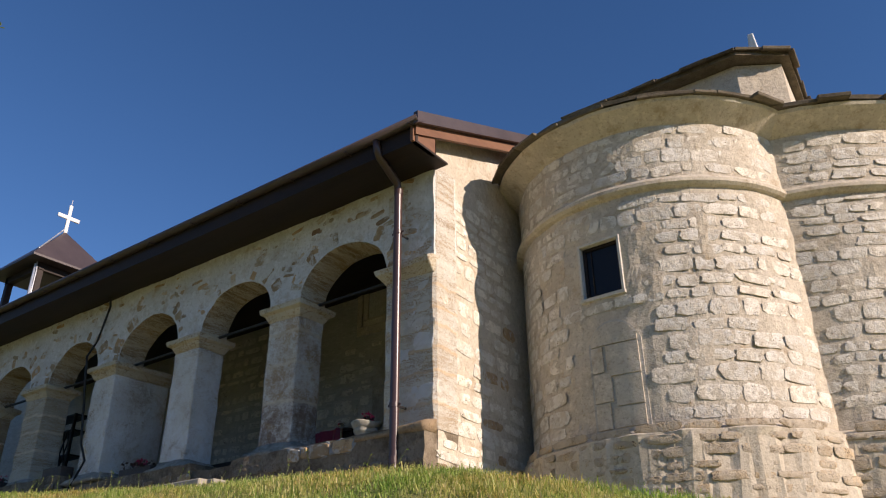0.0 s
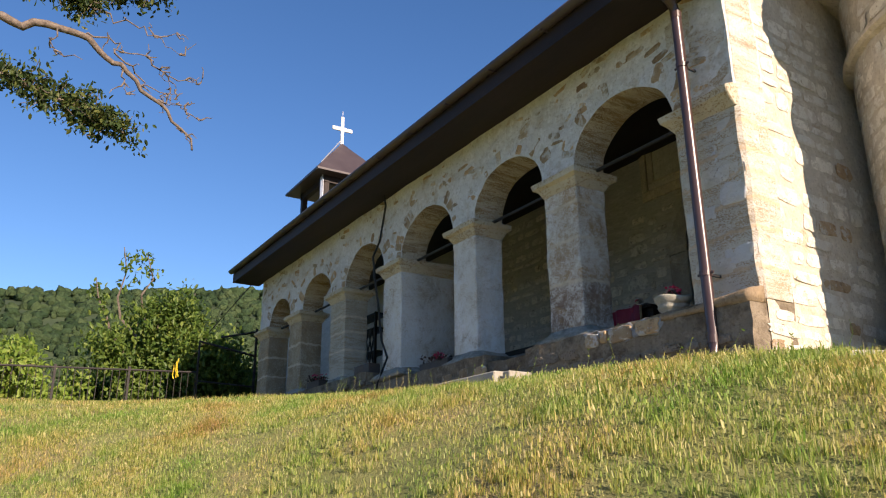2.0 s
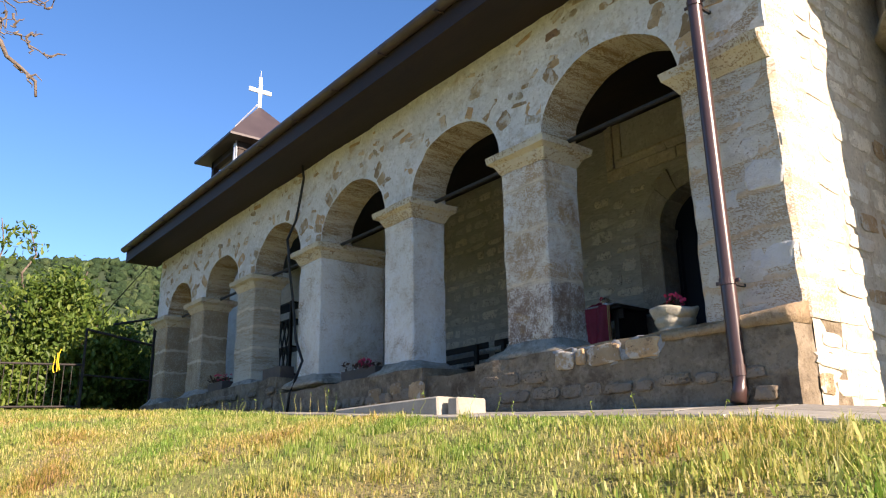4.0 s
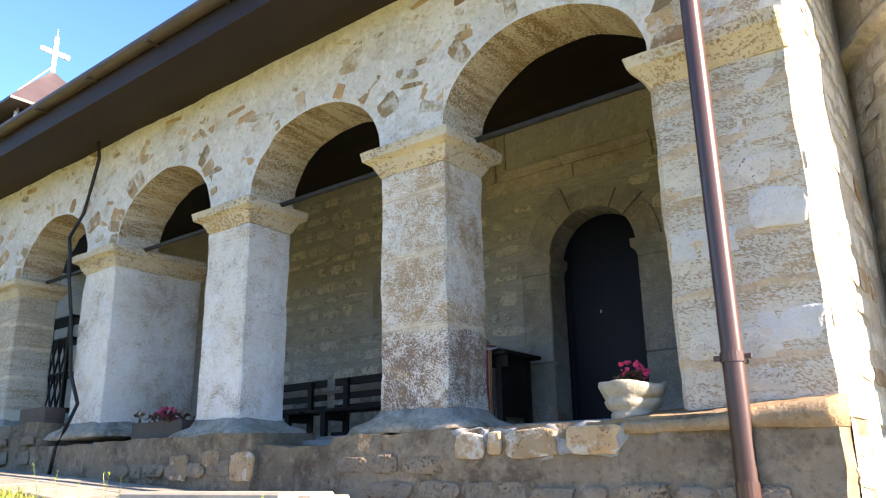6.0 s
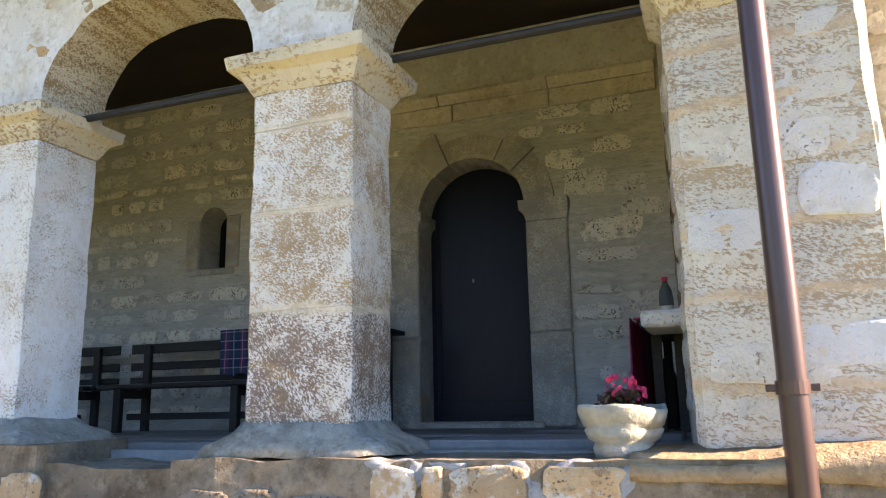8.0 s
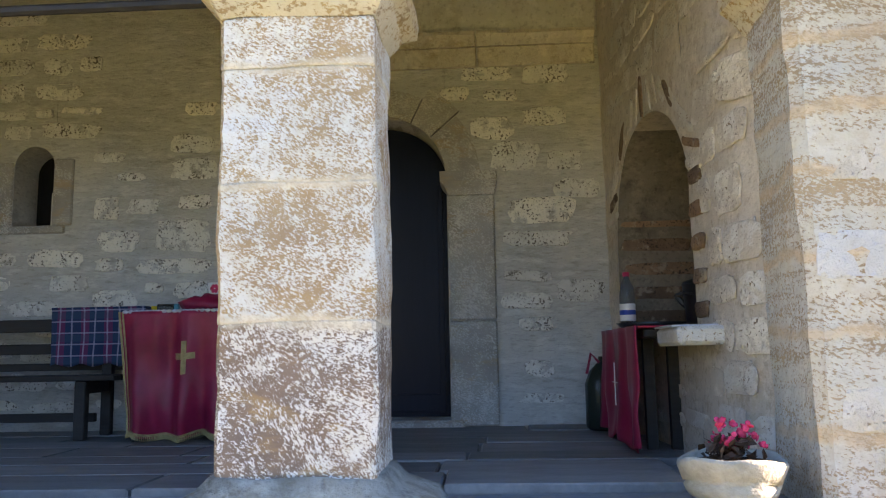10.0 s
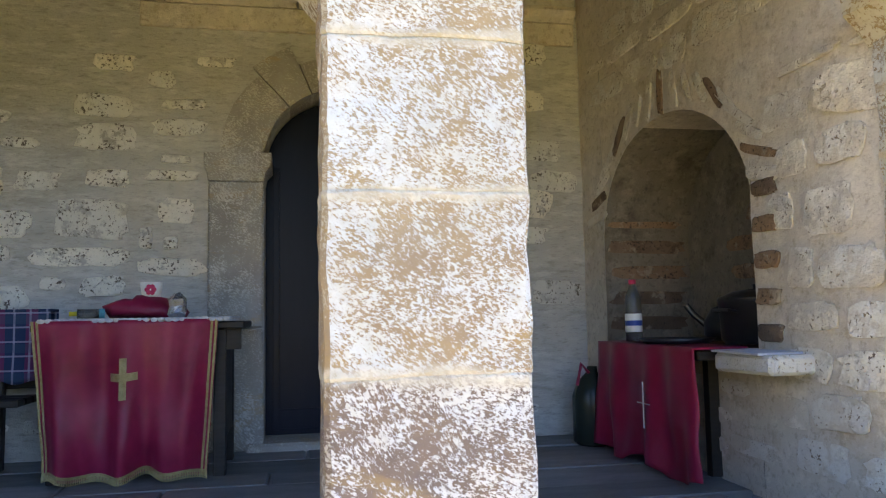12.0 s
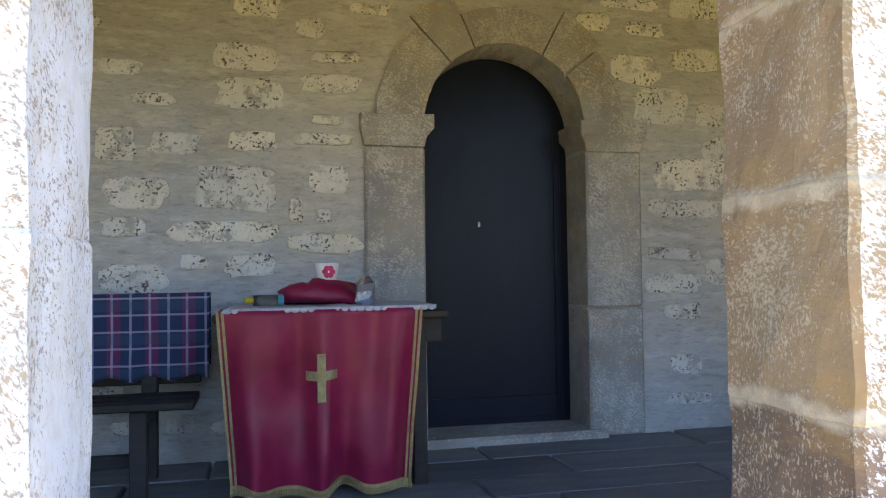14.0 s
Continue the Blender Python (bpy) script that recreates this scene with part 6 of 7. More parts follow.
ribbon_y = tagged(link_bm("yellow_ribbons", join_tubes([bent((-19.14, 4.86 + 0.05 * k, 1.50 + 0.03 * k), (-19.14, 4.84 + 0.055 * k, 1.82 + 0.08 * (k % 3)), rt, 4, 0.05) for k in range(3)], 0.013, 0.009, 5), m_yellow), "bright yellow ribbons tied to the fence", "ribbon")


# ---- meadow grass ----
def grass(name, count, x0, x1, y0, y1, high, wide, seed):
    r = np.random.RandomState(seed)
    verts, faces = [], []
    tx, ty = r.uniform(x0, x1, count), r.uniform(y0, y1, count)
    for x, y in zip(tx, ty):
        dense = noise.noise((x * 0.8, y * 0.8, 3.0))
        if y > 5.12 + 0.06 * math.sin(x * 5) and x > -17.2 or r.rand() > 0.75 + dense:
            continue
        gz = ground_z(x, y)
        tall = high * (0.75 + 0.9 * max(-0.4, noise.noise((x * 1.7, y * 1.7, 8.0))))
        for _ in range(9):
            a, lean = r.uniform(0, 6.283), r.uniform(0.3, 1.7)
            px_, py_ = x + r.normal(0, 0.10), y + r.normal(0, 0.10)
            h = tall * r.uniform(0.45, 1.2)
            w = wide * r.uniform(0.6, 1.3)
            dx, dy = math.cos(a), math.sin(a)
            k = len(verts)
            verts += [(px_ - dy * w, py_ + dx * w, gz - 0.01), (px_ + dy * w, py_ - dx * w, gz - 0.01),
                      (px_ + dx * h * lean * 0.3 + dy * w * 0.7, py_ + dy * h * lean * 0.3 - dx * w * 0.7, gz + h * 0.6), (px_ + dx * h * lean * 0.3 - dy * w * 0.7, py_ + dy * h * lean * 0.3 + dx * w * 0.7, gz + h * 0.6),
                      (px_ + dx * h * lean, py_ + dy * h * lean, gz + h * (1.05 - 0.38 * lean))]
            faces += [(k, k + 1, k + 2, k + 3), (k + 3, k + 2, k + 4)]
    me = bpy.data.meshes.new(name)
    me.from_pydata(verts, [], faces)
    me.materials.append(m_grass)
    return tagged(new(name, me), "dry yellow-green meadow grass", "grass", kind="stuff")


grass("meadow_grass", 32000, -10.5, -0.3, 0.6, 5.25, 0.032, 0.0028, 1)
grass("far_grass", 20000, -21, -9.5, -1.5, 6.2, 0.065, 0.0045, 2)
grass("east_grass", 3500, -4.6, 1.5, 3.5, 7.2, 0.085, 0.005, 3)


def tufts(name, count, x0, x1, y0, y1, seed):
    """Clumps of longer blades fanning out from one root."""
    r = np.random.RandomState(seed)
    verts, faces = [], []
    for _ in range(count):
        x, y = r.uniform(x0, x1), r.uniform(y0, y1)
        if noise.noise((x * 0.9, y * 0.9, 7.0)) < -0.05:
            continue
        gz, size = ground_z(x, y), r.uniform(0.04, 0.085)
        for _ in range(34):
            a, lean = r.uniform(0, 6.283), abs(r.normal(0, 0.7))
            h, w = size * r.uniform(0.5, 1.2), 0.0024 * r.uniform(0.6, 1.3)
            dx, dy = math.cos(a), math.sin(a)
            px_, py_ = x + dx * r.uniform(0, 0.05), y + dy * r.uniform(0, 0.05)
            k = len(verts)
            verts += [(px_ - dy * w, py_ + dx * w, gz - 0.01), (px_ + dy * w, py_ - dx * w, gz - 0.01), (px_ + dx * h * lean * 0.35 + dy * w * 0.7, py_ + dy * h * lean * 0.35 - dx * w * 0.7, gz + h * 0.65), (px_ + dx * h * lean * 0.35 - dy * w * 0.7, py_ + dy * h * lean * 0.35 + dx * w * 0.7, gz + h * 0.65), (px_ + dx * h * lean, py_ + dy * h * lean, gz + h * max(0.3, 1.05 - 0.4 * lean))]
            faces += [(k, k + 1, k + 2, k + 3), (k + 3, k + 2, k + 4)]
    me = bpy.data.meshes.new(name)
    me.from_pydata(verts, [], faces)
    me.materials.append(m_grass)
    return tagged(new(name, me), "longer clumps of uneven meadow grass", "grass", kind="stuff")


tufts("grass_tufts", 2600, -9.0, -1.0, 0.9, 5.1, 6)


def tall_weeds(count, seed):
    rng = random.Random(seed)
    pts, st = [], []
    for _ in range(count):
        x, y = rng.uniform(-10.5, -3.0), rng.uniform(4.2, 5.1)
        gz = ground_z(x, y)
        h = rng.uniform(0.10, 0.26)
        s = bent((x, y, gz), (x + rng.gauss(0, 0.04), y + rng.gauss(0, 0.04), gz + h), rng, 3, 0.05)
        st.append(s)
        for _ in range(5):
            p = s[rng.randint(1, 3)]
            pts.append(tuple(p))
    ob = link_bm("meadow_weeds", join_tubes(st, 0.0016, 0.0008, 4), m_grass)
    tagged(ob, "thin seeding weeds along the paving", "weeds", kind="stuff")
    leaves_mesh("weed_leaves", pts, m_lime, 0.018, rng, ob, 0.9)


tall_weeds(36, 4)


# ---- wooded hillside ----
def forest(count, seed):
    r = np.random.RandomState(seed)
    bm = bmesh.new()
    bmesh.ops.create_icosphere(bm, subdivisions=2, radius=1.0)
    base = np.array([v.co[:] for v in bm.verts])
    tri = np.array([[v.index for v in f.verts] for f in bm.faces])
    bm.free()
    vs, fs, k = [], [], 0
    while k < count:
        d = 150 * (640 / 150) ** r.rand()
        a = r.uniform(-0.75, 1.1)
        x, y = -8 - d * math.cos(a), 6 + d * math.sin(a)
        s = d * 0.0052 * r.uniform(0.6, 1.5)
        co = base * (1 + 0.22 * r.normal(size=(len(base), 1)))
        co = co * np.array([s, s, s * r.uniform(0.8, 1.3)]) + np.array([x, y, ground_z(x, y) + s * 0.45])
        vs.append(co)
        fs.append(tri + k * len(base))
        k += 1
    me = bpy.data.meshes.new("forest")
    me.from_pydata(np.concatenate(vs).tolist(), [], np.concatenate(fs).tolist())
    return me


n = Nodes("woodland_canopy")
hue = n.ramp(n.island(), [(0.0, (0.030, 0.056, 0.026)), (0.5, (0.055, 0.090, 0.040)), (1.0, (0.085, 0.120, 0.052))])
m_wood = n.done(n.mix(n.ramp(n.noise(0.5, 5, 0.75), [(0.38, grey(0.45)), (0.6, grey(0))]), hue, (0.015, 0.03, 0.01)), 0.9, n.noise(0.5, 5, 0.75), 1.0, 1.5, 0, 0.1)
me = forest(17000, 5)
me.shade_smooth()
me.materials.append(m_wood)
tagged(new("woodland", me), "green deciduous woodland covering the hillside", "woodland", kind="stuff")



# ---- single stones of walls, floor and paving ----
RZ = lambda d: Matrix.Rotation(radians(d), 4, "Z")
m_stone_inner = stone("warm_rubble", (0.60, 0.55, 0.475), (0.72, 0.68, 0.61), (0.26, 0.19, 0.13), 0.345, 0.12, (0.57, 0.50, 0.41), 0.49, 0.3)
m_stone_facade = stone("facade_rubble", (0.40, 0.31, 0.20), (0.56, 0.49, 0.38), (0.20, 0.14, 0.09), 0.36, 0.3, (0.60, 0.585, 0.54), 0.47, 0.6)
rs = random.Random(21)

# porch back wall
far = []
for x, z, w, h in courses(rs, -17.2, -5.66, 0.62, 3.70, (0.12, 0.23), (0.18, 0.5), 0.045, 0.08):
    if z > 2.98 and x > -8.5:
        continue
    if -8.0 - w / 2 < x < -6.3 + w / 2 and z < 2.3 or math.hypot(x - DOOR_C, z - SPRING) < 0.80 + w * 0.4:
        continue
    if SLIT[0] - 0.18 - w / 2 < x < SLIT[1] + 0.18 + w / 2 and SLIT[2] - 0.08 < z < SLIT[3] + 0.1:
        continue
    if x < -12.4 or -9.28 < x < -7.95 and z > 1.33 or x > -6.45 and 0.8 < z < 2.9:
        continue
    put_stone(wall_back, m_stone_back, rs, (x, BACK + 0.006, z), Matrix.Rotation(rs.gauss(0, 0.03), 4, "Y"), w, h, rs.uniform(0.012, 0.026))

LEFT = ((-8.52, 2.35, 0.31, 0.15), (-8.54, 2.54, 0.31, 0.13), (-9.15, 2.46, 0.23, 0.07), (-8.11, 2.42, 0.29, 0.1), (-8.08, 2.56, 0.26, 0.06), (-8.98, 2.31, 0.19, 0.06), (-8.5, 2.11, 0.23, 0.1), (-8.14, 2.13, 0.3, 0.06), (-8.13, 2.23, 0.16, 0.05), (-8.58, 1.87, 0.38, 0.22), (-8.12, 1.92, 0.19, 0.14), (-8.88, 2.09, 0.24, 0.11), (-9.15, 2.08, 0.18, 0.16), (-9.06, 1.84, 0.28, 0.15), (-8.29, 1.76, 0.07, 0.12), (-8.15, 1.73, 0.08, 0.07), (-8.65, 1.65, 0.52, 0.1), (-8.14, 1.59, 0.35, 0.1), (-9.12, 1.67, 0.19, 0.09), (-9.07, 1.42, 0.29, 0.14), (-8.79, 1.5, 0.13, 0.07), (-8.52, 1.48, 0.25, 0.11), (-8.21, 2.71, 0.14, 0.1), (-8.48, 2.8, 0.22, 0.09))
RIGHT = ((-6.37, 2.58, 0.28, 0.16), (-6.0, 2.65, 0.28, 0.13), (-6.22, 2.37, 0.32, 0.21), (-5.86, 2.33, 0.24, 0.13), (-5.79, 2.13, 0.3, 0.13), (-6.04, 1.98, 0.45, 0.17), (-6.08, 1.78, 0.45, 0.1), (-6.16, 1.35, 0.33, 0.11), (-6.11, 1.19, 0.23, 0.09), (-5.8, 1.41, 0.3, 0.15), (-6.15, 1.52, 0.32, 0.07), (-6.09, 0.89, 0.18, 0.11), (-6.63, 2.84, 0.19, 0.1), (-6.31, 2.82, 0.23, 0.08))
for x, z, w, h in LEFT + RIGHT:
    put_stone(wall_back, m_stone_back, rs, (x, BACK + 0.004, z), Matrix.Rotation(rs.gauss(0, 0.02), 4, "Y"), w * 1.08, h * 1.1, rs.uniform(0.016, 0.028))

# porch side of the end wall: rubble, and bricks round the niche
nc, nr = (NICHE[0] + NICHE[1]) / 2, (NICHE[1] - NICHE[0]) / 2
for y, z, w, h in list(courses(rs, 6.44, 8.92, 2.30, 3.7, (0.13, 0.24), (0.20, 0.44), 0.05, 0.06)) + list(courses(rs, 6.44, 7.20, 0.60, 2.30, (0.13, 0.25), (0.17, 0.34), 0.04, 0.04)) + list(courses(rs, 7.22, 8.92, 0.60, 1.00, (0.13, 0.22), (0.22, 0.44), 0.05, 0.06)):
    if NICHE[0] - 0.04 - w / 2 < y and 0.98 < z < 2.2 or (abs(y - nc) < nr + 0.14 and 1.9 < z < 2.46):
        continue
    put_stone(wall_end, m_stone_inner, rs, (inner_x(y) - 0.002, y, z), RZ(-90 + math.degrees(math.atan((inner_x(y - 0.08) - inner_x(y + 0.08)) / 0.16))) @ Matrix.Rotation(rs.gauss(0, 0.04), 4, "Y"), w * 1.1, h * 1.08, rs.uniform(0.006, 0.013))
for k in range(19):
    a = radians(10 + 160 * k / 18)
    y, z = nc - (nr + 0.10) * math.cos(a), NICHE[3] - 0.58 + (0.58 + 0.12) * math.sin(a)
    put_stone(wall_end, m_brick if k % 4 == 1 else m_stone_inner, rs, (inner_x(y) + 0.002, y, z), RZ(-85.6) @ Matrix.Rotation(-(math.pi / 2 - a), 4, "Y"), rs.uniform(0.045, 0.065), rs.uniform(0.19, 0.26), rs.uniform(0.008, 0.013), "brick")
for k in range(5):
    z = 1.18 + k * 0.155
    put_stone(wall_end, m_brick, rs, (inner_x(NICHE[0]) + 0.004, NICHE[0] - 0.09, z), RZ(-85.6), 0.16, 0.075, 0.014, "brick")
    put_stone(wall_end, m_brick, rs, (-5.3, NICHE[1] + 0.004, z + 0.03), RZ(0), 0.52, 0.085, 0.016, "brick")
    put_stone(wall_end, m_brick, rs, (-5.018, 7.9 + rs.uniform(-0.2, 0.2), z), RZ(-90), 0.38, 0.085, 0.012, "brick")

# sunlit outer face of the end wall
for y, z, w, h in courses(rs, FACE + 0.02, 8.15, -0.05, 3.62, (0.13, 0.25), (0.20, 0.50), 0.035, 0.10):
    if z < 3.5 + (y - FACE) * 0.4:
        put_stone(wall_end, m_stone_apse if rs.random() > 0.06 else m_stone_ochre, rs, (EAST - 0.026 * (y - FACE) + 0.003, y, z), RZ(91.5) @ Matrix.Rotation(rs.gauss(0, 0.03), 4, "Y"), w * 1.04, h * 1.04, rs.uniform(0.004, 0.011))

# conch and east apse
for (cx, cy), r, owner, a_from, a_to in ((CONCH, R, apse, 192, 342), (EAPSE, ER, apse_east, 278, 325)):
    inv = owner.matrix_basis.inverted()
    for z0, z1 in ((0.40, 2.95), (3.16, 3.84)):
        for u, z, w, h in courses(rs, radians(a_from) * r, radians(a_to) * r, z0, z1, (0.12, 0.215), (0.18, 0.46), 0.014, 0.03):
            a = u / r
            x = cx + r * math.cos(a)
            if owner is apse:
                uu = (a - radians(wa0)) * r
                if -0.14 - w / 2 < uu < 0.62 + w / 2 and z < 1.62 or -0.14 - w / 2 < uu < 0.62 + w / 2 and WIN[2] - 0.1 < z < WIN[3] + 0.1:
                    continue
            depth = rs.uniform(0.004, 0.010) if math.degrees(a) > wa0 + 14 else rs.uniform(0.003, 0.007)
            ob = put_stone(owner, m_stone_apse, rs, (cx + (r + 0.002) * math.cos(a), cy + (r + 0.002) * math.sin(a), z), RZ(math.degrees(a) + 90) @ Matrix.Rotation(rs.gauss(0, 0.04), 4, "Y"), w * 1.06, h * 1.08, depth)
            ob.matrix_parent_inverse = inv
    for z0, z1, hs, ws in ((-0.45, 0.27, (0.09, 0.17), (0.16, 0.4)), (0.27, 0.40, (0.11, 0.13), (0.3, 0.55))):
        rr = r + 0.115 if z0 < 0 else r + 0.09
        for u, z, w, h in courses(rs, radians(a_from) * rr, radians(a_to) * rr, z0, z1, hs, ws, 0.02, 0.08):
            a = u / rr
            ob = put_stone(owner, m_stone_plinth, rs, (cx + rr * math.cos(a), cy + rr * math.sin(a), z), RZ(math.degrees(a) + 90), w * 1.05, h * rs.uniform(0.8, 1.1), rs.uniform(0.008, 0.024))
            ob.matrix_parent_inverse = inv
    # ragged slabs of the eaves
    k, a = 0, a_from - 10
    while a < a_to + 8:
        step = rs.uniform(7, 13)
        am = radians(a + step / 2)
        half = radians(step) * (r + 0.3) / 2
        m = Matrix.Translation((cx, cy, 0)) @ RZ(a + step / 2 + 90)
        for d0, d1, z, tilt in ((r - 0.15, r + rs.uniform(0.22, 0.40), 4.04, 0.10), (r - 0.5, r + rs.uniform(0.10, 0.2), 4.13, 0.30), (r - 0.9, r - 0.15, 4.24, 0.34)):
            bm = box(-half * 1.04, half * 1.04, -d1, -d0, 0, rs.uniform(0.035, 0.055), 0.008, m @ Matrix.Translation((0, 0, z)) @ Matrix.Translation((0, -d1, 0)) @ Matrix.Rotation(tilt, 4, "X") @ Matrix.Translation((0, d1, 0)))
            ob = part("roof_slab", roughen(bm, 0.022, 4, k * 3.1), m_slate, owner)
            ob.matrix_parent_inverse = inv
            k += 1
        a += step

# ragged slabs along the drum roof edge
inv = lantern.matrix_basis.inverted()
edge = [(-4.6, 9.82), (-1.72, 9.82), (-1.08, 10.30), (-1.20, 12.1)]
for (x0, y0), (x1, y1) in zip(edge, edge[1:]):
    ln = math.hypot(x1 - x0, y1 - y0)
    n_ = max(2, int(ln / 0.38))
    ang = math.degrees(math.atan2(y1 - y0, x1 - x0))
    for k in range(n_):
        f = (k + 0.5) / n_
        m = Matrix.Translation((x0 + (x1 - x0) * f, y0 + (y1 - y0) * f, 6.34)) @ RZ(ang) @ Matrix.Rotation(0.35, 4, "X")
        for lift, back in ((0.0, 0.0), (0.05, 0.18)):
            ob = part("roof_slab", roughen(box(-ln / n_ * 0.53, ln / n_ * 0.53, -0.07 + back + rs.uniform(-0.04, 0.02), 0.45 + back, lift, lift + rs.uniform(0.03, 0.055), 0.008, m), 0.02, 5, f * 9), m_slate, lantern)
            ob.matrix_parent_inverse = inv

# stones showing through the arcade plaster
def in_arch(x, z, extra):
    for a, b in ARCHES:
        c, r = (a + b) / 2, (b - a) / 2
        if ((x - c) / (r + extra)) ** 2 + ((z - CAP) / (0.78 * r + extra)) ** 2 < 1:
            return True
    return False
for _ in range(420):
    x, z = rs.uniform(WEST + 0.1, EAST - 0.15), rs.uniform(2.50, 3.56)
    w, h = rs.uniform(0.09, 0.32), rs.uniform(0.035, 0.085)
    if in_arch(x, z, 0.10 + w * 0.45) or rs.random() < 0.32:
        continue
    put_stone(wall_arcade, m_stone_facade if rs.random() > 0.25 else m_stone_ochre, rs, (x, FACE + 0.004, z), Matrix.Rotation(rs.gauss(0, 0.25), 4, "Y"), w, h, rs.uniform(0.005, 0.009))
for a, b in ARCHES:
    c, r = (a + b) / 2, (b - a) / 2
    for k in range(17):
        t = math.pi * (k + 0.5) / 17
        if rs.random() < (0.80 if 2 < k < 14 else 0.5):
            continue
        ext = rs.uniform(0.05, 0.12)
        x, z = c - (r + ext + 0.015) * math.cos(t), CAP + 0.02 + (0.78 * r + ext + 0.015) * math.sin(t)
        if z > 3.5:
            continue
        put_stone(wall_arcade, m_stone_ochre if rs.random() < 0.6 else m_stone_facade, rs, (x, FACE + 0.003, z), Matrix.Rotation(t - math.pi / 2, 4, "Y"), rs.uniform(0.08, 0.14), ext * 2, 0.012, "voussoir")
    for t, wd in ((0.42, 0.15), (2.68, 0.17), (2.3, 0.12)):
        put_stone(wall_arcade, m_stone_ochre, rs, (c - (r + 0.15) * math.cos(t), FACE + 0.002, CAP + 0.02 + (0.78 * r + 0.15) * math.sin(t)), Matrix.Rotation(t - math.pi / 2 + rs.gauss(0, 0.15), 4, "Y"), wd, rs.uniform(0.2, 0.3), 0.008, "voussoir")
put_stone(wall_arcade, m_brick, rs, (-6.62, FACE + 0.003, 3.33), Matrix.Rotation(-0.1, 4, "Y"), 0.16, 0.085, 0.012, "brick")

# stones of the plinth front
inv = plinth.matrix_basis.inverted()
for x, z, w, h in ((-6.53, 0.375, 0.20, 0.15), (-6.36, 0.385, 0.09, 0.13), (-6.13, 0.375, 0.33, 0.15), (-5.78, 0.38, 0.30, 0.14), (-8.5, 0.30, 0.26, 0.2), (-8.85, 0.36, 0.2, 0.12), (-9.25, 0.30, 0.25, 0.2)):
    ob = put_stone(plinth, m_stone_ochre, rs, (x, 6.062, z), RZ(0), w, h, 0.022)
    ob.matrix_parent_inverse = inv
for x0, x1, z0, z1, seed in ((-6.72, -5.52, 0.31, 0.462, 1.0),):
    bm = strip_wall(steps(x0, x1, 40), lambda x: z0 + 0.04 * noise.noise((x * 4, seed, 0)), lambda x: z1 + 0.012 * noise.noise((x * 6, seed, 3)), 6.072, 6.12, 8)
    ob = part("cement_pointing", roughen(roughen(bm, 0.024, 9.0, seed), 0.010, 25.0, seed), m_patch, plinth, "blue-grey cement pointing", True)
    ob.matrix_parent_inverse = inv
for x, z, w, h in courses(rs, -17.3, -4.75, -0.08, 0.72, (0.11, 0.20), (0.14, 0.40), 0.03, 0.12):
    if base_line(x) + 0.02 < z - h / 2 and z + h / 2 < (0.28 if x > -6.7 else 0.46 if x > -11.6 else 0.73) and not -8.6 < x < -7.5:
        ob = put_stone(plinth, m_stone_dark, rs, (x, 6.066, z), RZ(0), w * 1.05, h * 1.05, rs.uniform(0.016, 0.026))
        ob.matrix_parent_inverse = inv
def ledge(x0, x1):
    """Rough render sloping from the foot of the end pier to the plinth's front."""
    bm = bmesh.new()
    prof = [(6.055, 0.40), (6.05, 0.452), (6.09, 0.474), (6.16, 0.490), (6.27, 0.515), (6.27, 0.40)]
    cols = [[bm.verts.new((x, y, z + (0.035 * max(0, (x + 5.25) / 0.58) if 0.41 < z else 0))) for y, z in prof] for x in steps(x0, x1, 18)]
    for a, b in zip(cols, cols[1:]):
        for k in range(len(prof)):
            j = (k + 1) % len(prof)
            bm.faces.new((a[k], a[j], b[j], b[k]))
    bm.faces.new(cols[0])
    bm.faces.new(list(reversed(cols[-1])))
    bmesh.ops.recalc_face_normals(bm, faces=bm.faces)
    return roughen(roughen(bm, 0.012, 7), 0.006, 22)


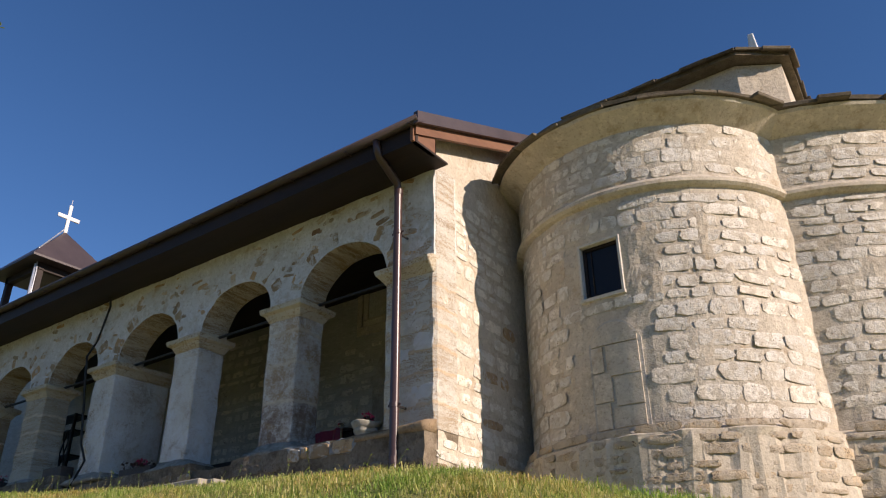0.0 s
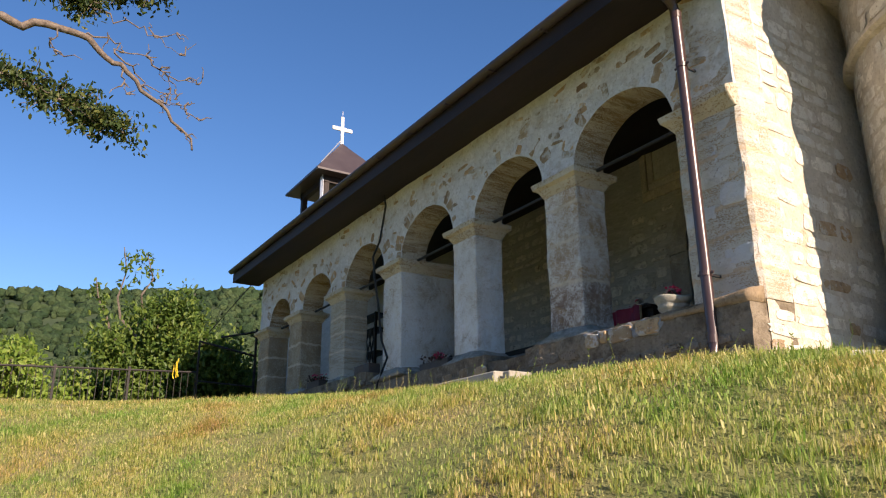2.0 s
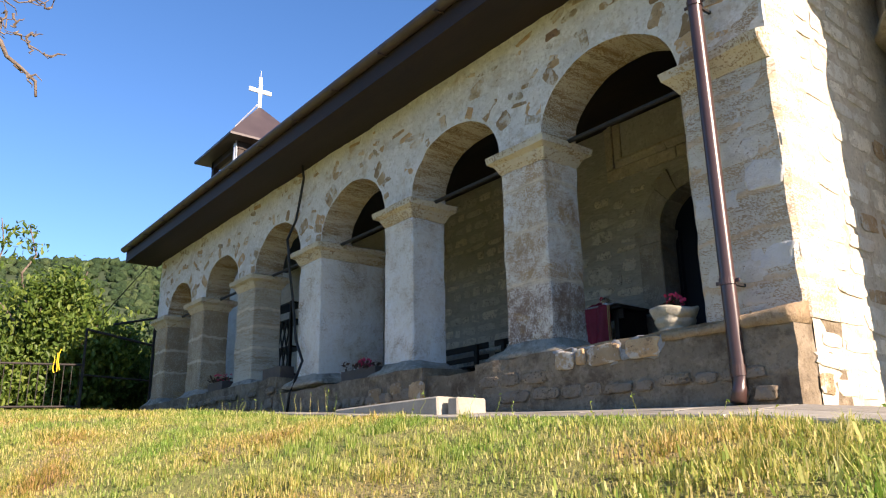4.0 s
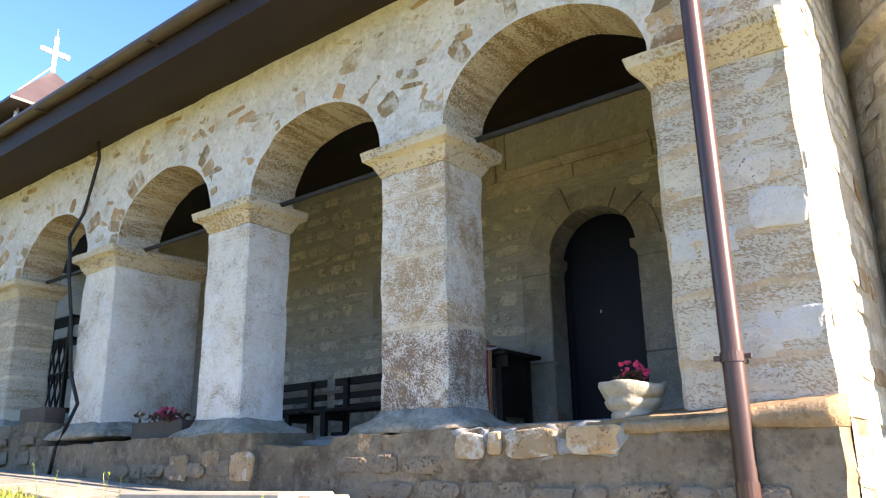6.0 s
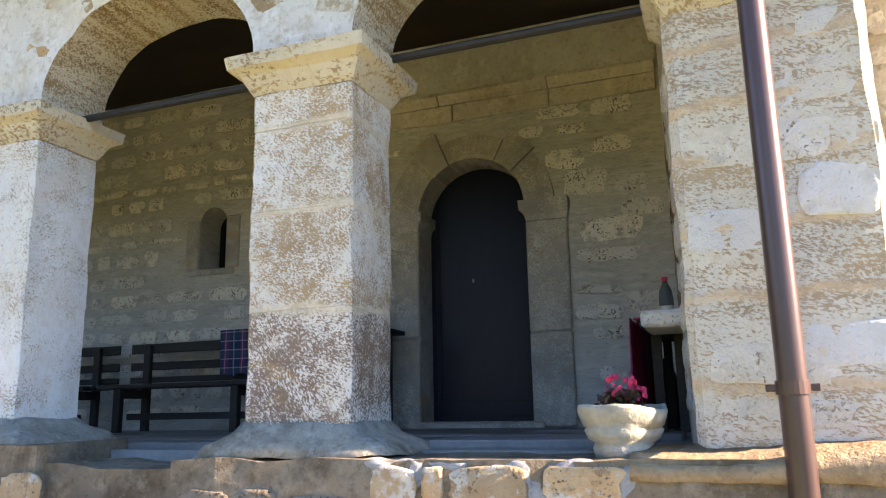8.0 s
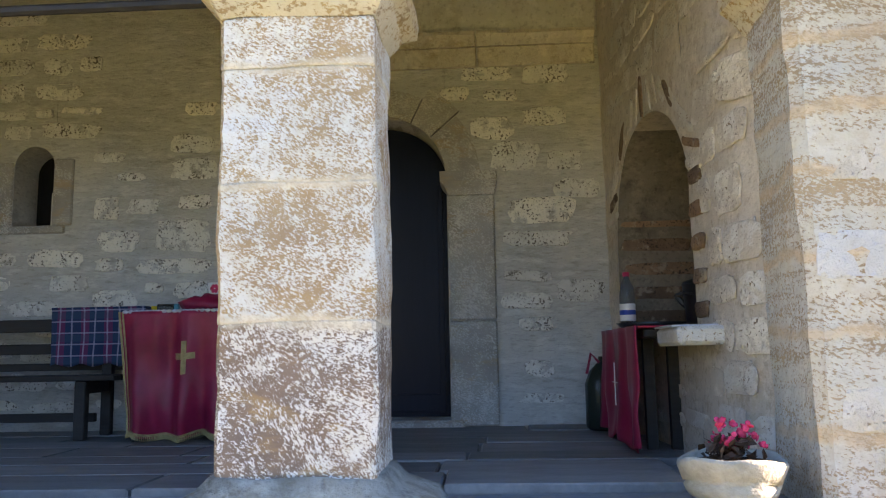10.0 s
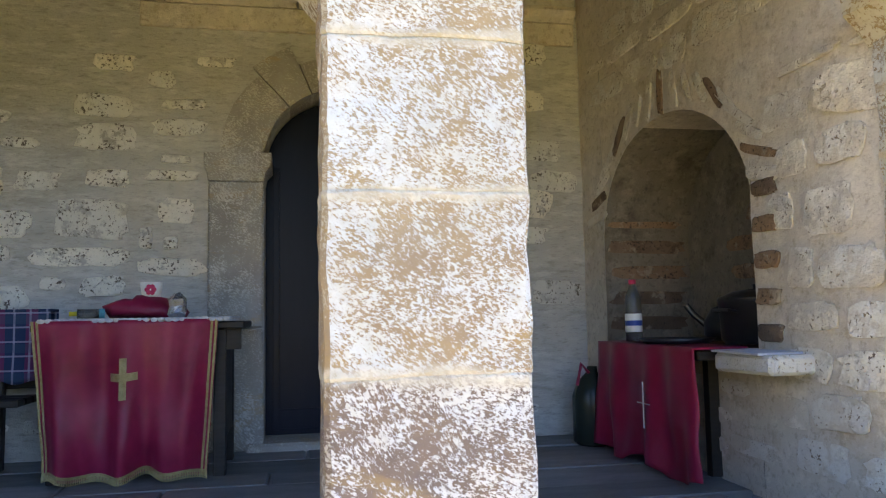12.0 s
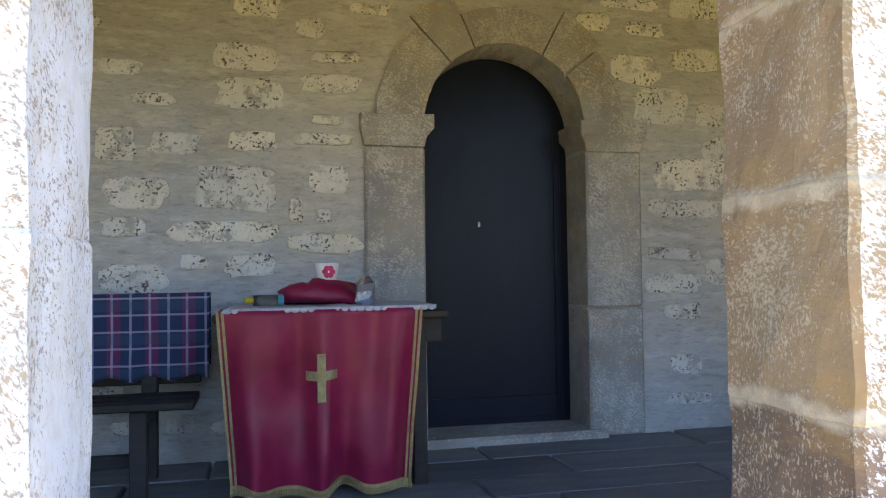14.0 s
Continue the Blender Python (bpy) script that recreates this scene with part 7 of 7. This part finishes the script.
m_ledge = plaster("rusty_ledge_render", (0.27, 0.19, 0.11), (0.38, 0.29, 0.19), (0.19, 0.12, 0.065), strength=1.0)
ob = part("ledge", ledge(-5.62, EAST + 0.005), m_ledge, plinth, "sloping rusty render ledge", True)
ob.matrix_parent_inverse = inv

# floor slabs of the porch
def slab_mesh(seed):
    bm = box(-0.5, 0.5, -0.5, 0.5, -0.04, 0.0, 0.008)
    roughen(bm, 0.004, 3, seed)
    me = bpy.data.meshes.new("floor_slab")
    bm.to_mesh(me)
    bm.free()
    return me
slabs, flags = [slab_mesh(k) for k in range(4)], [slab_mesh(k + 9) for k in range(4)]
for me in slabs:
    me.materials.append(m_slab)
for me in flags:
    me.materials.append(m_paving)
y = FACE + 0.42
while y < BACK - 0.02:
    d = min(rs.uniform(0.26, 0.42), BACK - y)
    x = -5.3 - rs.uniform(0, 0.4)
    while x > WEST + 0.2:
        w = rs.uniform(0.6, 1.5)
        ob = new("floor_slab", rs.choice(slabs))
        ob.parent = floor
        ob.matrix_basis = Matrix.Translation((x - w / 2, y + d / 2, FLOOR + rs.uniform(-0.004, 0.004))) @ Matrix.Diagonal((w - 0.012, d - 0.012, 1, 1))
        x -= w
    y += d
# flagstones before the arcade
paving = tagged(empty("paving"), "uneven pale flagstone paving along the plinth", "paving", kind="structure")
for y0, y1 in ((5.62, 6.06), (5.14, 5.60)):
    x = -3.4
    while x > -17.2:
        w = rs.uniform(0.5, 1.1)
        cx, cy = x - w / 2, (y0 + y1) / 2
        ob = new("flagstone", rs.choice(flags))
        ob.parent = paving
        sx = math.atan2(ground_z(cx - w / 2, cy) - ground_z(cx + w / 2, cy), w)
        sy = math.atan2(ground_z(cx, y1) - ground_z(cx, y0), y1 - y0)
        ob.matrix_basis = Matrix.Translation((cx, cy + rs.uniform(-0.02, 0.02), ground_z(cx, cy) + 0.022)) @ Euler((sy, sx, rs.gauss(0, 0.03))).to_matrix().to_4x4() @ Matrix.Diagonal((w - 0.02, y1 - y0 - 0.01, 1, 1))
        x -= w
